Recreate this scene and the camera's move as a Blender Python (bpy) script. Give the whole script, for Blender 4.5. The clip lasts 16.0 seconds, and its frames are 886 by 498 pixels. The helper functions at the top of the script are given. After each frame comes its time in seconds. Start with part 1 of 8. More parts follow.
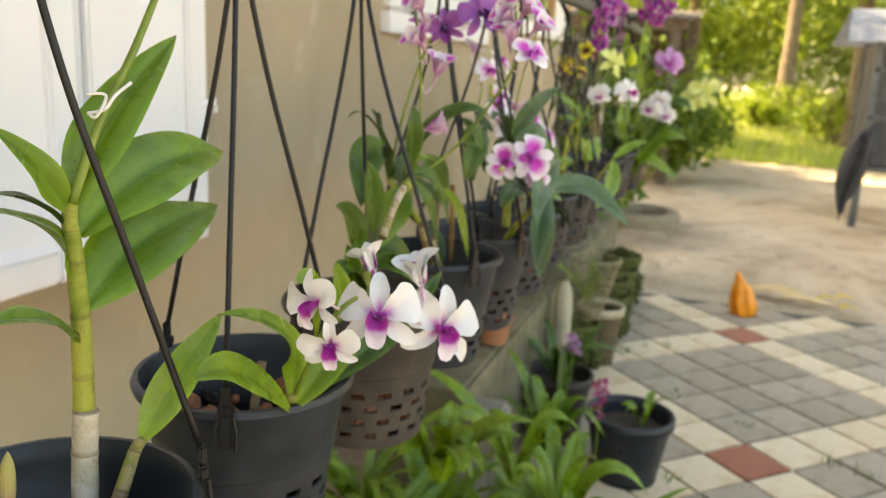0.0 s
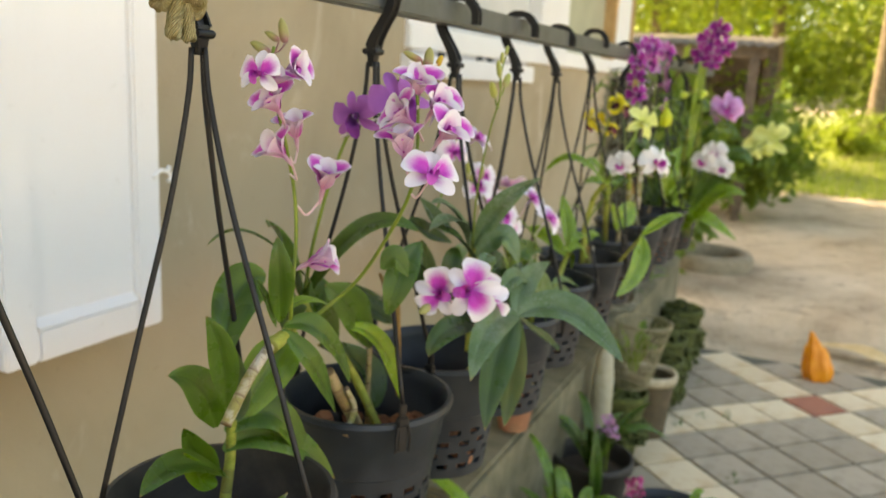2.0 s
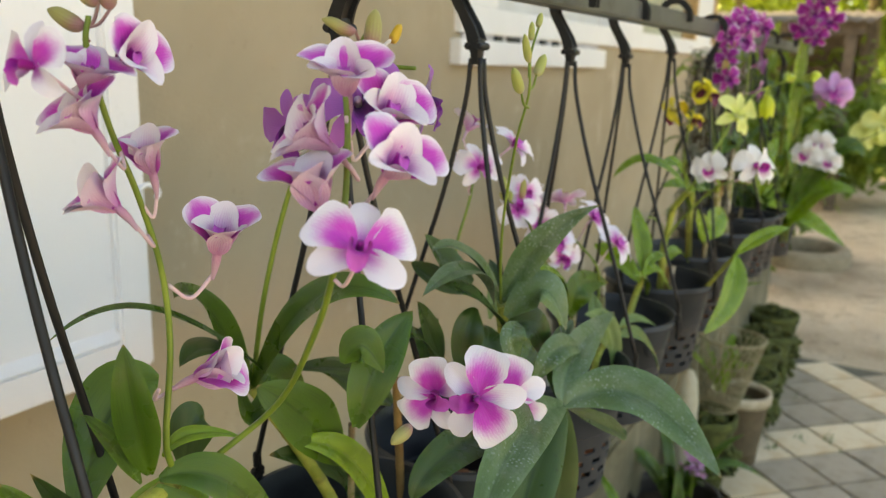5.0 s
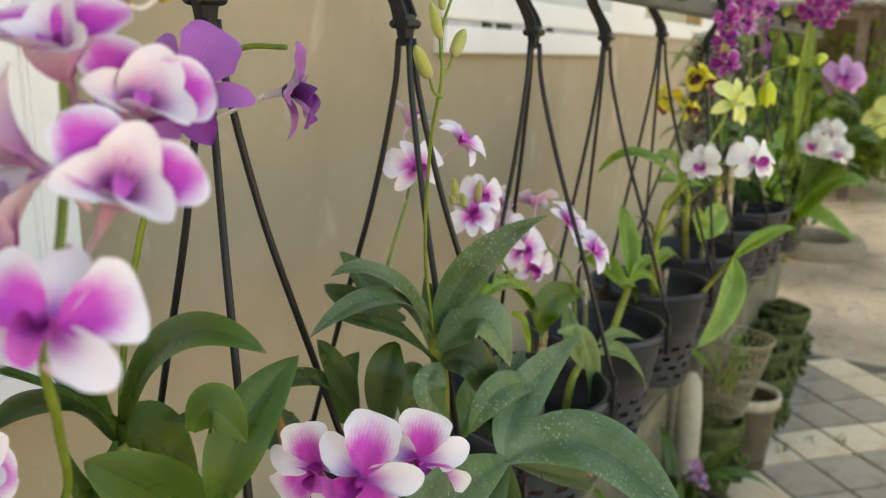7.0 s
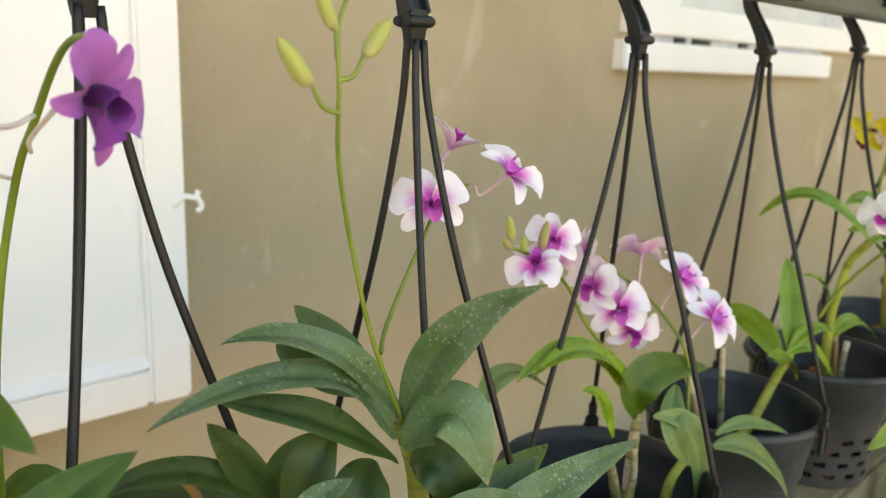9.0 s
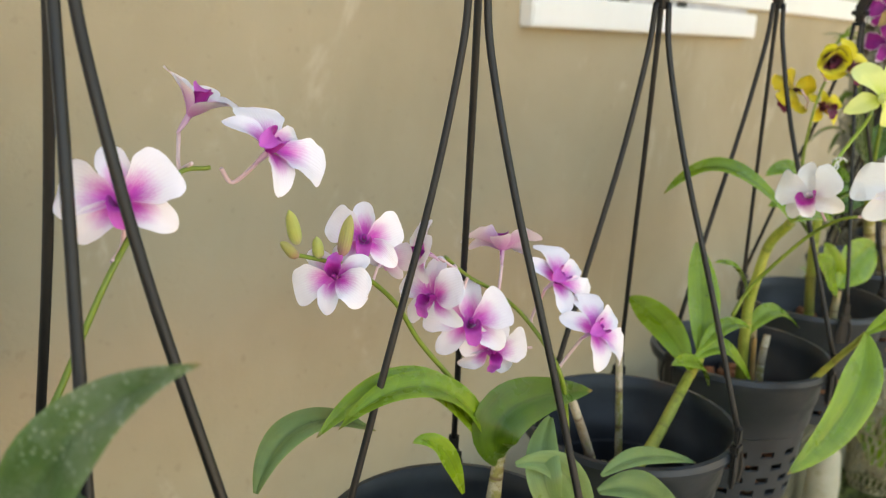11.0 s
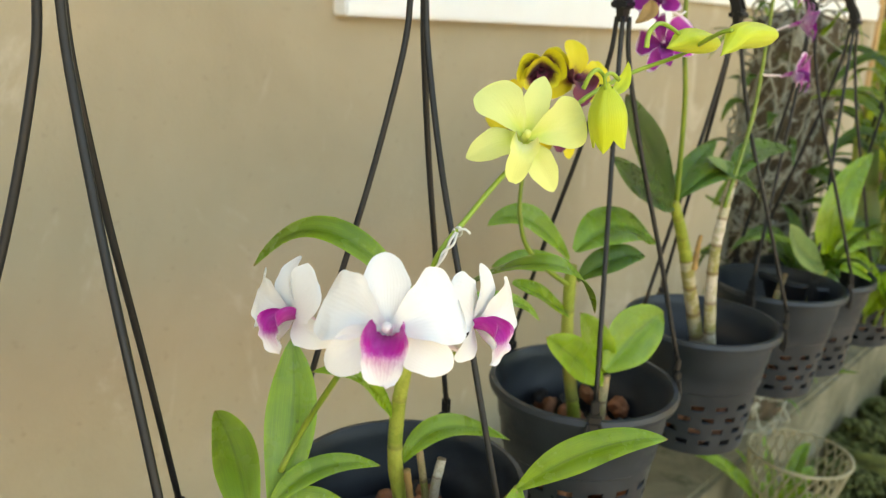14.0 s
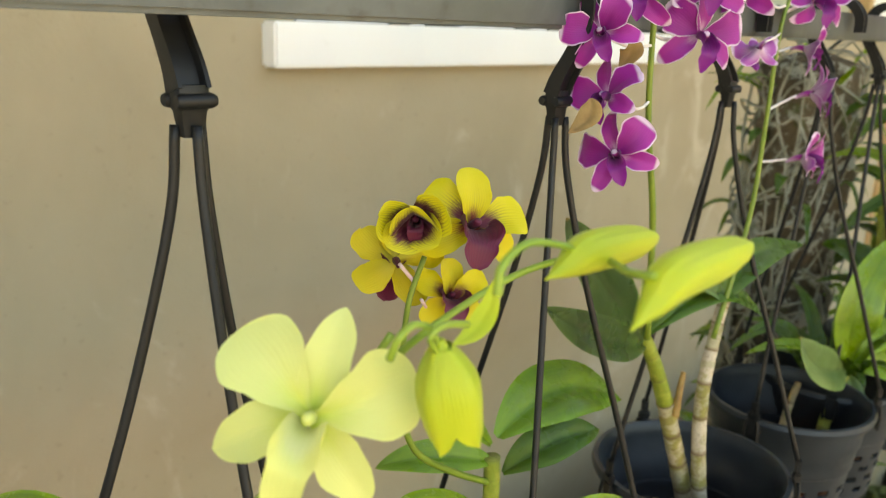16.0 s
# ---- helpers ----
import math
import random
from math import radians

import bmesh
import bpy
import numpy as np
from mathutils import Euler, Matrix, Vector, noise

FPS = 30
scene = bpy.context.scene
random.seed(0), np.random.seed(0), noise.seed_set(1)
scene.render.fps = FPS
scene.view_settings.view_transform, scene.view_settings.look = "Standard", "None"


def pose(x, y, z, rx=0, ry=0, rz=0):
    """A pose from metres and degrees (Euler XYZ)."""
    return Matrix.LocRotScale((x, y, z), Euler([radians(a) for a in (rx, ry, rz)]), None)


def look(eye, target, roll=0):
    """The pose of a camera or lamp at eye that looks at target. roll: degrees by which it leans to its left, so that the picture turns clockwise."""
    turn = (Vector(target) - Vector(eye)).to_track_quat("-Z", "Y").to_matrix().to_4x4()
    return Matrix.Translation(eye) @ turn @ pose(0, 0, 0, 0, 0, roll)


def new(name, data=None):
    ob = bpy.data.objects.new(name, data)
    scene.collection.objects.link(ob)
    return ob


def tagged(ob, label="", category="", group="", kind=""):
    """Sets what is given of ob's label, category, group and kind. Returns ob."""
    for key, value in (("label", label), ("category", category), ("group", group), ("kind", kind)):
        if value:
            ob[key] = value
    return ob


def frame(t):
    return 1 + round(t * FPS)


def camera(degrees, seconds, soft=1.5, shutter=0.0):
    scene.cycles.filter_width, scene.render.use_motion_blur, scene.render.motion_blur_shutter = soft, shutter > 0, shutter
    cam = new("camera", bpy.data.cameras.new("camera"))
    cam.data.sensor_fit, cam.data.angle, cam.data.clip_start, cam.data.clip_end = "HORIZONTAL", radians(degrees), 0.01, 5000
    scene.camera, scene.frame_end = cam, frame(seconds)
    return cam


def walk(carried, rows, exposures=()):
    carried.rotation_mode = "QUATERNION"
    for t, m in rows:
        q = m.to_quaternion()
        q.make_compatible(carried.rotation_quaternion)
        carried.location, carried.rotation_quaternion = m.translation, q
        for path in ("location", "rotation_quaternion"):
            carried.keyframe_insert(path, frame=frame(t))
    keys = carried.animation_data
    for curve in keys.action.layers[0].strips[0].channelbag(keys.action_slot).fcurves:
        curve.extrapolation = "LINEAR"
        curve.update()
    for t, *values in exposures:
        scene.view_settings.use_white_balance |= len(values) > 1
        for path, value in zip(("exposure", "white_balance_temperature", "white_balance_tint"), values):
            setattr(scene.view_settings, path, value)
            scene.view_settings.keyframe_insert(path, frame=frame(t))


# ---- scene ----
cam = camera(57.5, 16.0, 1.15)
PATH = [
    (0, (0.4, -0.859, 1.328), (-0.225, 0.986, 0.873), 2.9),
    (0.5, (0.383, -0.844, 1.327), (-0.19, 1.013, 0.857), 3.1),
    (1, (0.376, -0.775, 1.361), (-0.187, 1.086, 0.892), 3.4),
    (1.5, (0.386, -0.62, 1.391), (-0.273, 1.217, 0.956), 3.2),
    (2, (0.449, -0.516, 1.411), (-0.352, 1.269, 0.999), 3.0),
    (2.5, (0.471, -0.473, 1.419), (-0.447, 1.259, 1.023), 2.4),
    (3, (0.454, -0.428, 1.425), (-0.535, 1.267, 1.041), 2.0),
    (3.5, (0.436, -0.36, 1.432), (-0.576, 1.324, 1.057), 1.7),
    (4, (0.411, -0.299, 1.44), (-0.598, 1.383, 1.049), 1.6),
    (4.5, (0.388, -0.253, 1.428), (-0.601, 1.436, 1.017), 1.5),
    (4.7, (0.378, -0.237, 1.421), (-0.594, 1.458, 0.993), 1.7),
    (6.8, (0.361, -0.11, 1.394), (-0.579, 1.589, 0.913), 0.5),
    (7, (0.368, -0.077, 1.406), (-0.618, 1.599, 0.939), 0.7),
    (7.5, (0.391, -0.008, 1.422), (-0.767, 1.561, 0.976), 1.3),
    (8, (0.407, 0.013, 1.426), (-0.909, 1.455, 0.992), 1.5),
    (8.5, (0.407, 0.055, 1.417), (-0.988, 1.421, 0.983), 1.8),
    (9, (0.394, 0.128, 1.402), (-1.011, 1.483, 0.965), 1.9),
    (9.2, (0.392, 0.163, 1.401), (-1.006, 1.522, 0.954), 1.9),
    (11.3, (0.327, 0.362, 1.385), (-0.937, 1.821, 0.862), 1.7),
    (11.5, (0.325, 0.392, 1.388), (-0.922, 1.862, 0.855), 1.6),
    (12, (0.323, 0.501, 1.395), (-0.883, 2.0, 0.849), 1.6),
    (12.5, (0.342, 0.62, 1.401), (-0.876, 2.112, 0.86), 2.1),
    (13, (0.374, 0.688, 1.403), (-0.876, 2.154, 0.866), 2.4),
    (13.5, (0.409, 0.734, 1.403), (-0.875, 2.168, 0.86), 2.6),
    (14, (0.423, 0.801, 1.408), (-0.872, 2.226, 0.868), 2.6),
    (14.5, (0.404, 0.863, 1.415), (-0.888, 2.295, 0.886), 2.6),
    (15, (0.358, 0.928, 1.431), (-0.947, 2.349, 0.904), 2.3),
    (15.5, (0.338, 0.999, 1.447), (-0.98, 2.411, 0.93), 2.2),
    (16, (0.331, 1.051, 1.476), (-1.0, 2.45, 0.953), 1.8),
]
walk(cam, [(t, look(eye, target, roll)) for t, eye, target, roll in PATH], exposures=[(0, 2.30, 9500, 11), (3.5, 2.10, 9300, 8), (7, 2.08, 9200, 8), (8.5, 2.36, 9500, 8), (11.5, 2.46, 9200, 8), (13.5, 2.58, 9400, 5), (15, 2.46, 9600, 5), (16, 2.44, 9700, 5)])
cam.data.dof.use_dof, cam.data.dof.focus_distance, cam.data.dof.aperture_fstop = True, 0.46, 10.5

# ---- world, sun, exposure ----
world = bpy.data.worlds.new("world")
scene.world = world
world.use_nodes = True
wn = world.node_tree
sky = wn.nodes.new("ShaderNodeTexSky")
sky.sky_type = "NISHITA"
sky.sun_disc = False
SUN_EL, SUN_AZ = 40.0, -76.0          # degrees; azimuth clockwise from +y
sky.sun_elevation = radians(SUN_EL)
sky.sun_rotation = radians(SUN_AZ)
sky.air_density, sky.dust_density, sky.ozone_density = 1.0, 2.5, 1.0
wn.links.new(sky.outputs[0], wn.nodes["Background"].inputs[0])
wn.nodes["Background"].inputs[1].default_value = 0.15
sun = new("sun", bpy.data.lights.new("sun", "SUN"))
sun.data.energy, sun.data.angle, sun.data.color = 4.4, radians(0.6), (1.0, 0.88, 0.70)
sd = Vector((math.sin(radians(SUN_AZ)) * math.cos(radians(SUN_EL)), math.cos(radians(SUN_AZ)) * math.cos(radians(SUN_EL)), math.sin(radians(SUN_EL))))
sun.matrix_world = look(sd * 50, (0, 0, 0))

# ---- materials ----


class Mat:
    """A node material with a few short cuts."""

    def __init__(self, name, rough=0.5, metal=0.0):
        self.m = bpy.data.materials.new(name)
        self.m.use_nodes = True
        self.t = self.m.node_tree
        self.b = self.t.nodes["Principled BSDF"]
        self.b.inputs["Roughness"].default_value = rough
        self.b.inputs["Metallic"].default_value = metal

    def node(self, kind, **kw):
        n = self.t.nodes.new(kind)
        for k, v in kw.items():
            n.inputs[k.replace("_", " ")].default_value = v
        return n

    def link(self, a, b):
        self.t.links.new(a, b)

    def coord(self, which="Object", scale=(1, 1, 1)):
        c = self.t.nodes.new("ShaderNodeTexCoord").outputs[which]
        mp = self.t.nodes.new("ShaderNodeMapping")
        mp.inputs["Scale"].default_value = scale
        self.link(c, mp.inputs[0])
        return mp.outputs[0]

    def noise(self, scale, detail=4, rough=0.55, vec=None, distort=0.0):
        n = self.node("ShaderNodeTexNoise", Scale=scale, Detail=detail, Roughness=rough, Distortion=distort)
        self.link(vec or self.coord(), n.inputs["Vector"])
        return n.outputs["Fac"]

    def ramp(self, fac, *stops):
        r = self.t.nodes.new("ShaderNodeValToRGB")
        e = r.color_ramp.elements
        while len(e) < len(stops):
            e.new(0.5)
        for k, (p, c) in zip(e, stops):
            k.position = p
            k.color = (*c, 1) if len(c) == 3 else c
        self.link(fac, r.inputs[0])
        return r.outputs[0]

    def mix(self, fac, a, b, mode="MIX"):
        n = self.t.nodes.new("ShaderNodeMix")
        n.data_type, n.blend_type = "RGBA", mode
        for k, v in ((0, fac), (6, a), (7, b)):
            if isinstance(v, (int, float)):
                n.inputs[k].default_value = v
            elif isinstance(v, tuple):
                n.inputs[k].default_value = (*v, 1)
            else:
                self.link(v, n.inputs[k])
        return n.outputs[2]

    def math(self, op, a, b=0.0, clamp=False):
        n = self.t.nodes.new("ShaderNodeMath")
        n.operation, n.use_clamp = op, clamp
        for k, v in ((0, a), (1, b)):
            if isinstance(v, (int, float)):
                n.inputs[k].default_value = v
            else:
                self.link(v, n.inputs[k])
        return n.outputs[0]

    def smooth(self, v, lo, hi):
        n = self.t.nodes.new("ShaderNodeMapRange")
        n.interpolation_type = "SMOOTHSTEP"
        n.inputs["From Min"].default_value, n.inputs["From Max"].default_value = lo, hi
        self.link(v, n.inputs["Value"])
        return n.outputs["Result"]

    def random(self):
        return self.t.nodes.new("ShaderNodeObjectInfo").outputs["Random"]

    def uv(self):
        s = self.t.nodes.new("ShaderNodeSeparateXYZ")
        self.link(self.t.nodes.new("ShaderNodeTexCoord").outputs["UV"], s.inputs[0])
        return s.outputs[0], s.outputs[1]

    def color(self, c):
        if isinstance(c, tuple):
            self.b.inputs["Base Color"].default_value = (*c, 1)
        else:
            self.link(c, self.b.inputs["Base Color"])
        return self

    def rough(self, v):
        self.link(v, self.b.inputs["Roughness"])
        return self

    def bump(self, h, strength=0.3, dist=0.01):
        n = self.node("ShaderNodeBump", Strength=strength, Distance=dist)
        self.link(h, n.inputs["Height"])
        self.link(n.outputs[0], self.b.inputs["Normal"])
        return self

    def thin(self, color, amount=0.35):
        """Light that passes through a leaf or a petal."""
        tr = self.t.nodes.new("ShaderNodeBsdfTranslucent")
        if isinstance(color, tuple):
            tr.inputs[0].default_value = (*color, 1)
        else:
            self.link(color, tr.inputs[0])
        mx = self.t.nodes.new("ShaderNodeMixShader")
        mx.inputs[0].default_value = amount
        out = self.t.nodes["Material Output"]
        self.link(self.b.outputs[0], mx.inputs[1])
        self.link(tr.outputs[0], mx.inputs[2])
        self.link(mx.outputs[0], out.inputs[0])
        return self


def m_wall():
    k = Mat("beige_wall_paint", 0.85)
    c = k.coord()
    big = k.noise(1.3, 5, 0.6, c, 0.4)
    base = k.ramp(big, (0.28, (0.315, 0.260, 0.172)), (0.5, (0.378, 0.315, 0.214)), (0.74, (0.432, 0.366, 0.258)))
    smear = k.noise(3.1, 6, 0.7, k.coord("Object", (1, 1.6, 0.8)), 1.2)
    base = k.mix(k.math("MULTIPLY", k.smooth(smear, 0.56, 0.74), 0.8), base, (0.50, 0.43, 0.33))
    drip = k.noise(7.0, 3, 0.5, k.coord("Object", (1, 3.0, 0.25)))
    base = k.mix(k.math("MULTIPLY", k.smooth(drip, 0.64, 0.80), 0.07), base, (0.52, 0.45, 0.34))
    speck = k.noise(60.0, 2, 0.5, c)
    base = k.mix(k.math("MULTIPLY", k.smooth(speck, 0.66, 0.75), 0.25), base, (0.24, 0.19, 0.13))
    k.color(base)
    h = k.math("ADD", k.noise(9.0, 5, 0.6, c), k.math("MULTIPLY", k.noise(140.0, 3, 0.5, c), 0.25))
    return k.bump(h, 0.28, 0.012).m


def m_white(name="white_gloss_paint", tint=(0.84, 0.85, 0.86)):
    k = Mat(name, 0.42)
    c = k.coord()
    d = k.noise(2.2, 5, 0.6, k.coord("Object", (1, 1, 0.4)), 0.6)
    base = k.mix(k.smooth(d, 0.35, 0.75), tuple(v * 0.93 for v in tint), tint)
    dirt = k.noise(23.0, 5, 0.7, c)
    base = k.mix(k.math("MULTIPLY", k.smooth(dirt, 0.62, 0.8), 0.35), base, (0.45, 0.43, 0.40))
    k.color(base)
    return k.bump(k.noise(38.0, 4, 0.6, k.coord("Object", (1, 1, 0.12))), 0.12, 0.004).m


def m_black_plastic(name="black_plastic", lo=(0.011, 0.0122, 0.0135), hi=(0.026, 0.027, 0.028), rough=0.36):
    k = Mat(name, rough)
    c = k.coord()
    d = k.noise(14.0, 5, 0.65, c, 0.5)
    base = k.mix(k.smooth(d, 0.4, 0.75), lo, hi)
    dust = k.noise(70.0, 4, 0.7, c)
    base = k.mix(k.math("MULTIPLY", k.smooth(dust, 0.60, 0.85), 0.30), base, (0.060, 0.058, 0.054))
    k.color(base)
    k.b.inputs["Specular IOR Level"].default_value = 0.42
    k.rough(k.ramp(d, (0.3, (rough, rough, rough)), (0.75, (0.7, 0.7, 0.7))))
    return k.bump(dust, 0.12, 0.002).m


def m_leaf(name, dark, light, wet=0.0, gloss=0.33, coat=0.14, through_light=0.22):
    k = Mat(name, gloss)
    k.b.inputs["Specular IOR Level"].default_value = 0.46
    u, v = k.uv()
    c = k.coord()
    n = k.noise(16.0, 5, 0.6, c)
    base = k.mix(k.smooth(n, 0.3, 0.7), dark, light)
    rnd = k.random()
    base = k.mix(k.math("MULTIPLY", rnd, 0.4), base, tuple(min(1, x * 1.35 + 0.006) for x in light))
    mid = k.smooth(k.math("ABSOLUTE", u), 0.10, 0.0)
    base = k.mix(k.math("MULTIPLY", mid, 0.55), base, tuple(x * 0.55 for x in dark))
    vein = k.node("ShaderNodeTexWave", Scale=13.0, Distortion=0.6)
    vein.bands_direction = "X"
    k.link(k.t.nodes.new("ShaderNodeTexCoord").outputs["UV"], vein.inputs["Vector"])
    streak = k.noise(3.0, 4, 0.6, k.coord("UV", (9, 0.9, 1)))
    base = k.mix(k.math("MULTIPLY", k.smooth(streak, 0.42, 0.66), 0.35), base, tuple(min(1, x * 1.4) for x in light))
    base = k.mix(k.math("MULTIPLY", k.smooth(streak, 0.50, 0.30), 0.30), base, tuple(x * 0.7 for x in dark))
    base = k.mix(k.math("MULTIPLY", vein.outputs["Fac"], 0.30), base, tuple(x * 0.62 for x in dark))
    fleck = k.node("ShaderNodeTexVoronoi", Scale=95.0)
    k.link(c, fleck.inputs["Vector"])
    dots = k.math("MULTIPLY", k.smooth(fleck.outputs["Distance"], 0.16, 0.08), k.smooth(k.noise(11.0, 2, 0.5, c), 0.56, 0.66))
    base = k.mix(k.math("MULTIPLY", dots, 0.8), base, (0.03, 0.03, 0.012))
    base = k.mix(k.math("MULTIPLY", k.smooth(k.math("ABSOLUTE", u), 0.72, 1.0), 0.35), base, tuple(min(1, x * 1.5) for x in light))
    base = k.mix(k.math("MULTIPLY", k.smooth(v, 0.35, 0.0), 0.35), base, tuple(min(1, x * 1.45) for x in light))
    big = k.noise(34.0, 4, 0.6, k.coord("Object", (1, 1, 1)))
    base = k.mix(k.math("MULTIPLY", k.smooth(big, 0.5, 0.72), 0.4), base, tuple(x * 0.7 for x in dark))
    old = k.math("MULTIPLY", k.smooth(k.noise(9.0, 3, 0.5, c), 0.62, 0.78), 0.55)
    base = k.mix(old, base, (0.22, 0.27, 0.035))
    base = k.mix(k.smooth(v, 0.97, 1.0), base, (0.26, 0.17, 0.06))
    if wet:
        vo = k.node("ShaderNodeTexVoronoi", Scale=330.0)
        k.link(c, vo.inputs["Vector"])
        drops = k.smooth(k.math("ADD", vo.outputs["Distance"], k.math("MULTIPLY", k.noise(160.0, 2, 0.5, c), 0.5)), 0.62, 0.46)
        drops = k.math("MULTIPLY", drops, k.smooth(k.noise(24.0, 4, 0.6, c), 0.40, 0.58))
        big = k.node("ShaderNodeTexVoronoi", Scale=150.0)
        k.link(c, big.inputs["Vector"])
        pools = k.math("MULTIPLY", k.smooth(k.math("ADD", big.outputs["Distance"], k.math("MULTIPLY", k.noise(110.0, 3, 0.6, c), 0.6)), 0.50, 0.38), k.smooth(k.noise(14.0, 3, 0.5, c), 0.46, 0.62))
        base = k.mix(k.math("MULTIPLY", drops, wet * 0.75), base, (0.34, 0.42, 0.32))
        base = k.mix(k.math("MULTIPLY", pools, wet * 0.7), base, (0.30, 0.40, 0.30))
        base = k.mix(k.math("MULTIPLY", k.smooth(k.noise(30.0, 6, 0.8, c), 0.44, 0.62), wet * 0.45), base, (0.20, 0.27, 0.18))
    k.color(base)
    k.rough(k.ramp(k.noise(26.0, 4, 0.6, c), (0.3, (gloss - 0.08,) * 3), (0.7, (gloss + 0.16,) * 3)))
    k.bump(k.math("ADD", k.math("MULTIPLY", vein.outputs["Fac"], 0.5), k.math("MULTIPLY", k.noise(60.0, 3, 0.5, c), 1.2)), 0.30, 0.002)
    k.b.inputs["Coat Weight"].default_value = coat
    k.b.inputs["Coat Roughness"].default_value = 0.20
    return k.thin(k.mix(0.6, base, (0.30, 0.42, 0.03)), through_light).m


def m_petal(name, edge, heart, lo, hi, vein=0.25, rim=None, margin=0.30, line=None):
    """Petal: heart colour at the base that runs out to the edge colour, with fine veins that fan out; u across, v from base to tip."""
    k = Mat(name, 0.48)
    u, v = k.uv()
    au = k.math("ABSOLUTE", u)
    n = k.noise(11.0, 4, 0.65, k.coord("UV", (5, 1.0, 1)))
    cloud = k.noise(2.6, 4, 0.6, k.coord("UV", (1.0, 1.0, 1)))
    d = k.math("ADD", v, k.math("MULTIPLY", k.math("MULTIPLY", au, au), margin))
    d = k.math("ADD", d, k.math("MULTIPLY", k.math("SUBTRACT", n, 0.5), 0.42))
    d = k.math("ADD", d, k.math("MULTIPLY", k.math("SUBTRACT", cloud, 0.5), 0.25))
    base = k.mix(k.smooth(d, lo, hi), heart, edge)
    w = k.node("ShaderNodeTexWave", Scale=2.3, Distortion=2.4, Detail=3.0)
    w.inputs["Detail Scale"].default_value = 1.8
    w.bands_direction = "X"
    k.link(k.t.nodes.new("ShaderNodeTexCoord").outputs["UV"], w.inputs["Vector"])
    fine = k.smooth(w.outputs["Fac"], 0.50, 0.98)
    fade = k.smooth(d, hi + 0.30, lo)
    base = k.mix(k.math("MULTIPLY", k.math("MULTIPLY", fine, k.math("MULTIPLY", n, vein * 1.2)), fade), base, line or tuple(x * 0.62 for x in heart))
    base = k.mix(k.math("MULTIPLY", k.smooth(cloud, 0.45, 0.75), 0.10), base, tuple(x * 0.8 for x in edge))
    if rim:
        base = k.mix(k.smooth(k.math("MAXIMUM", au, k.math("MULTIPLY", v, 1.0)), 0.88, 0.95), base, rim)
    k.color(base)
    k.b.inputs["Sheen Weight"].default_value = 0.12
    k.bump(k.math("ADD", w.outputs["Fac"], k.math("MULTIPLY", n, 0.8)), 0.22, 0.0007)
    return k.thin(base, 0.30).m


def m_plain(name, a, b, scale=12.0, rough=0.7, bump=0.3, dist=0.004, metal=0.0, c=None, cs=40.0):
    k = Mat(name, rough, metal)
    co = k.coord()
    base = k.mix(k.smooth(k.noise(scale, 5, 0.65, co, 0.4), 0.3, 0.72), a, b)
    if c:
        base = k.mix(k.math("MULTIPLY", k.smooth(k.noise(cs, 4, 0.65, co), 0.55, 0.75), 0.7), base, c)
    k.color(base)
    if bump:
        k.bump(k.noise(cs, 5, 0.65, co), bump, dist)
    return k.m


def m_piece(name, a, b, stain, rough=0.85):
    k = Mat(name, rough)
    co = k.coord()
    base = k.mix(k.random(), a, b)
    base = k.mix(k.math("MULTIPLY", k.smooth(k.noise(7.0, 6, 0.75, k.coord("Object", (1, 1, 1)), 0.8), 0.44, 0.70), 0.75), base, stain)
    base = k.mix(k.math("MULTIPLY", k.noise(120.0, 3, 0.6, co), 0.35), base, tuple(x * 0.55 for x in a))
    k.color(base)
    return k.bump(k.noise(90.0, 4, 0.6, co), 0.35, 0.003).m


def m_cane(name, green, husk, bark, joint=0.85):
    """Orchid cane: green between the nodes, with dry papery sheaths."""
    k = Mat(name, 0.6)
    u, v = k.uv()
    c = k.coord()
    streak = k.noise(9.0, 5, 0.7, k.coord("UV", (4, 0.7, 1)))
    fr = k.math("FRACT", v)
    ring = k.math("ADD", k.smooth(fr, 0.12, 0.0), k.smooth(fr, 0.95, 1.0))
    dry = k.smooth(k.math("ADD", k.noise(2.2, 3, 0.6, k.coord("UV", (0.7, 1.0, 1))), k.math("MULTIPLY", streak, 0.25)), 0.52, 0.68)
    seg = k.t.nodes.new("ShaderNodeTexWhiteNoise")
    seg.noise_dimensions = "1D"
    k.link(k.math("ADD", k.math("FLOOR", v), k.math("MULTIPLY", k.random(), 37.0)), seg.inputs["W"])
    dry = k.math("MULTIPLY", k.math("ADD", dry, k.math("SUBTRACT", k.smooth(seg.outputs["Value"], 0.3, 0.6), 0.4)), 1.0, True)
    base = k.mix(dry, green, husk)
    base = k.mix(k.math("MULTIPLY", k.smooth(seg.outputs["Value"], 0.86, 0.9), 0.55), base, bark)
    base = k.mix(k.math("MULTIPLY", k.smooth(streak, 0.50, 0.66), 0.75 * joint), base, bark)
    base = k.mix(k.math("MULTIPLY", ring, joint), base, bark)
    patch = k.noise(2.6, 5, 0.7, k.coord("UV", (1.6, 1.1, 1)), 0.6)
    base = k.mix(k.math("MULTIPLY", k.smooth(patch, 0.56, 0.63), 0.8 * joint), base, bark)
    base = k.mix(k.math("MULTIPLY", k.smooth(patch, 0.40, 0.34), 0.7 * joint), base, green)
    k.color(base)
    return k.bump(k.math("ADD", k.noise(30.0, 4, 0.6, k.coord("UV", (5, 1, 1))), patch), 0.45, 0.002).m


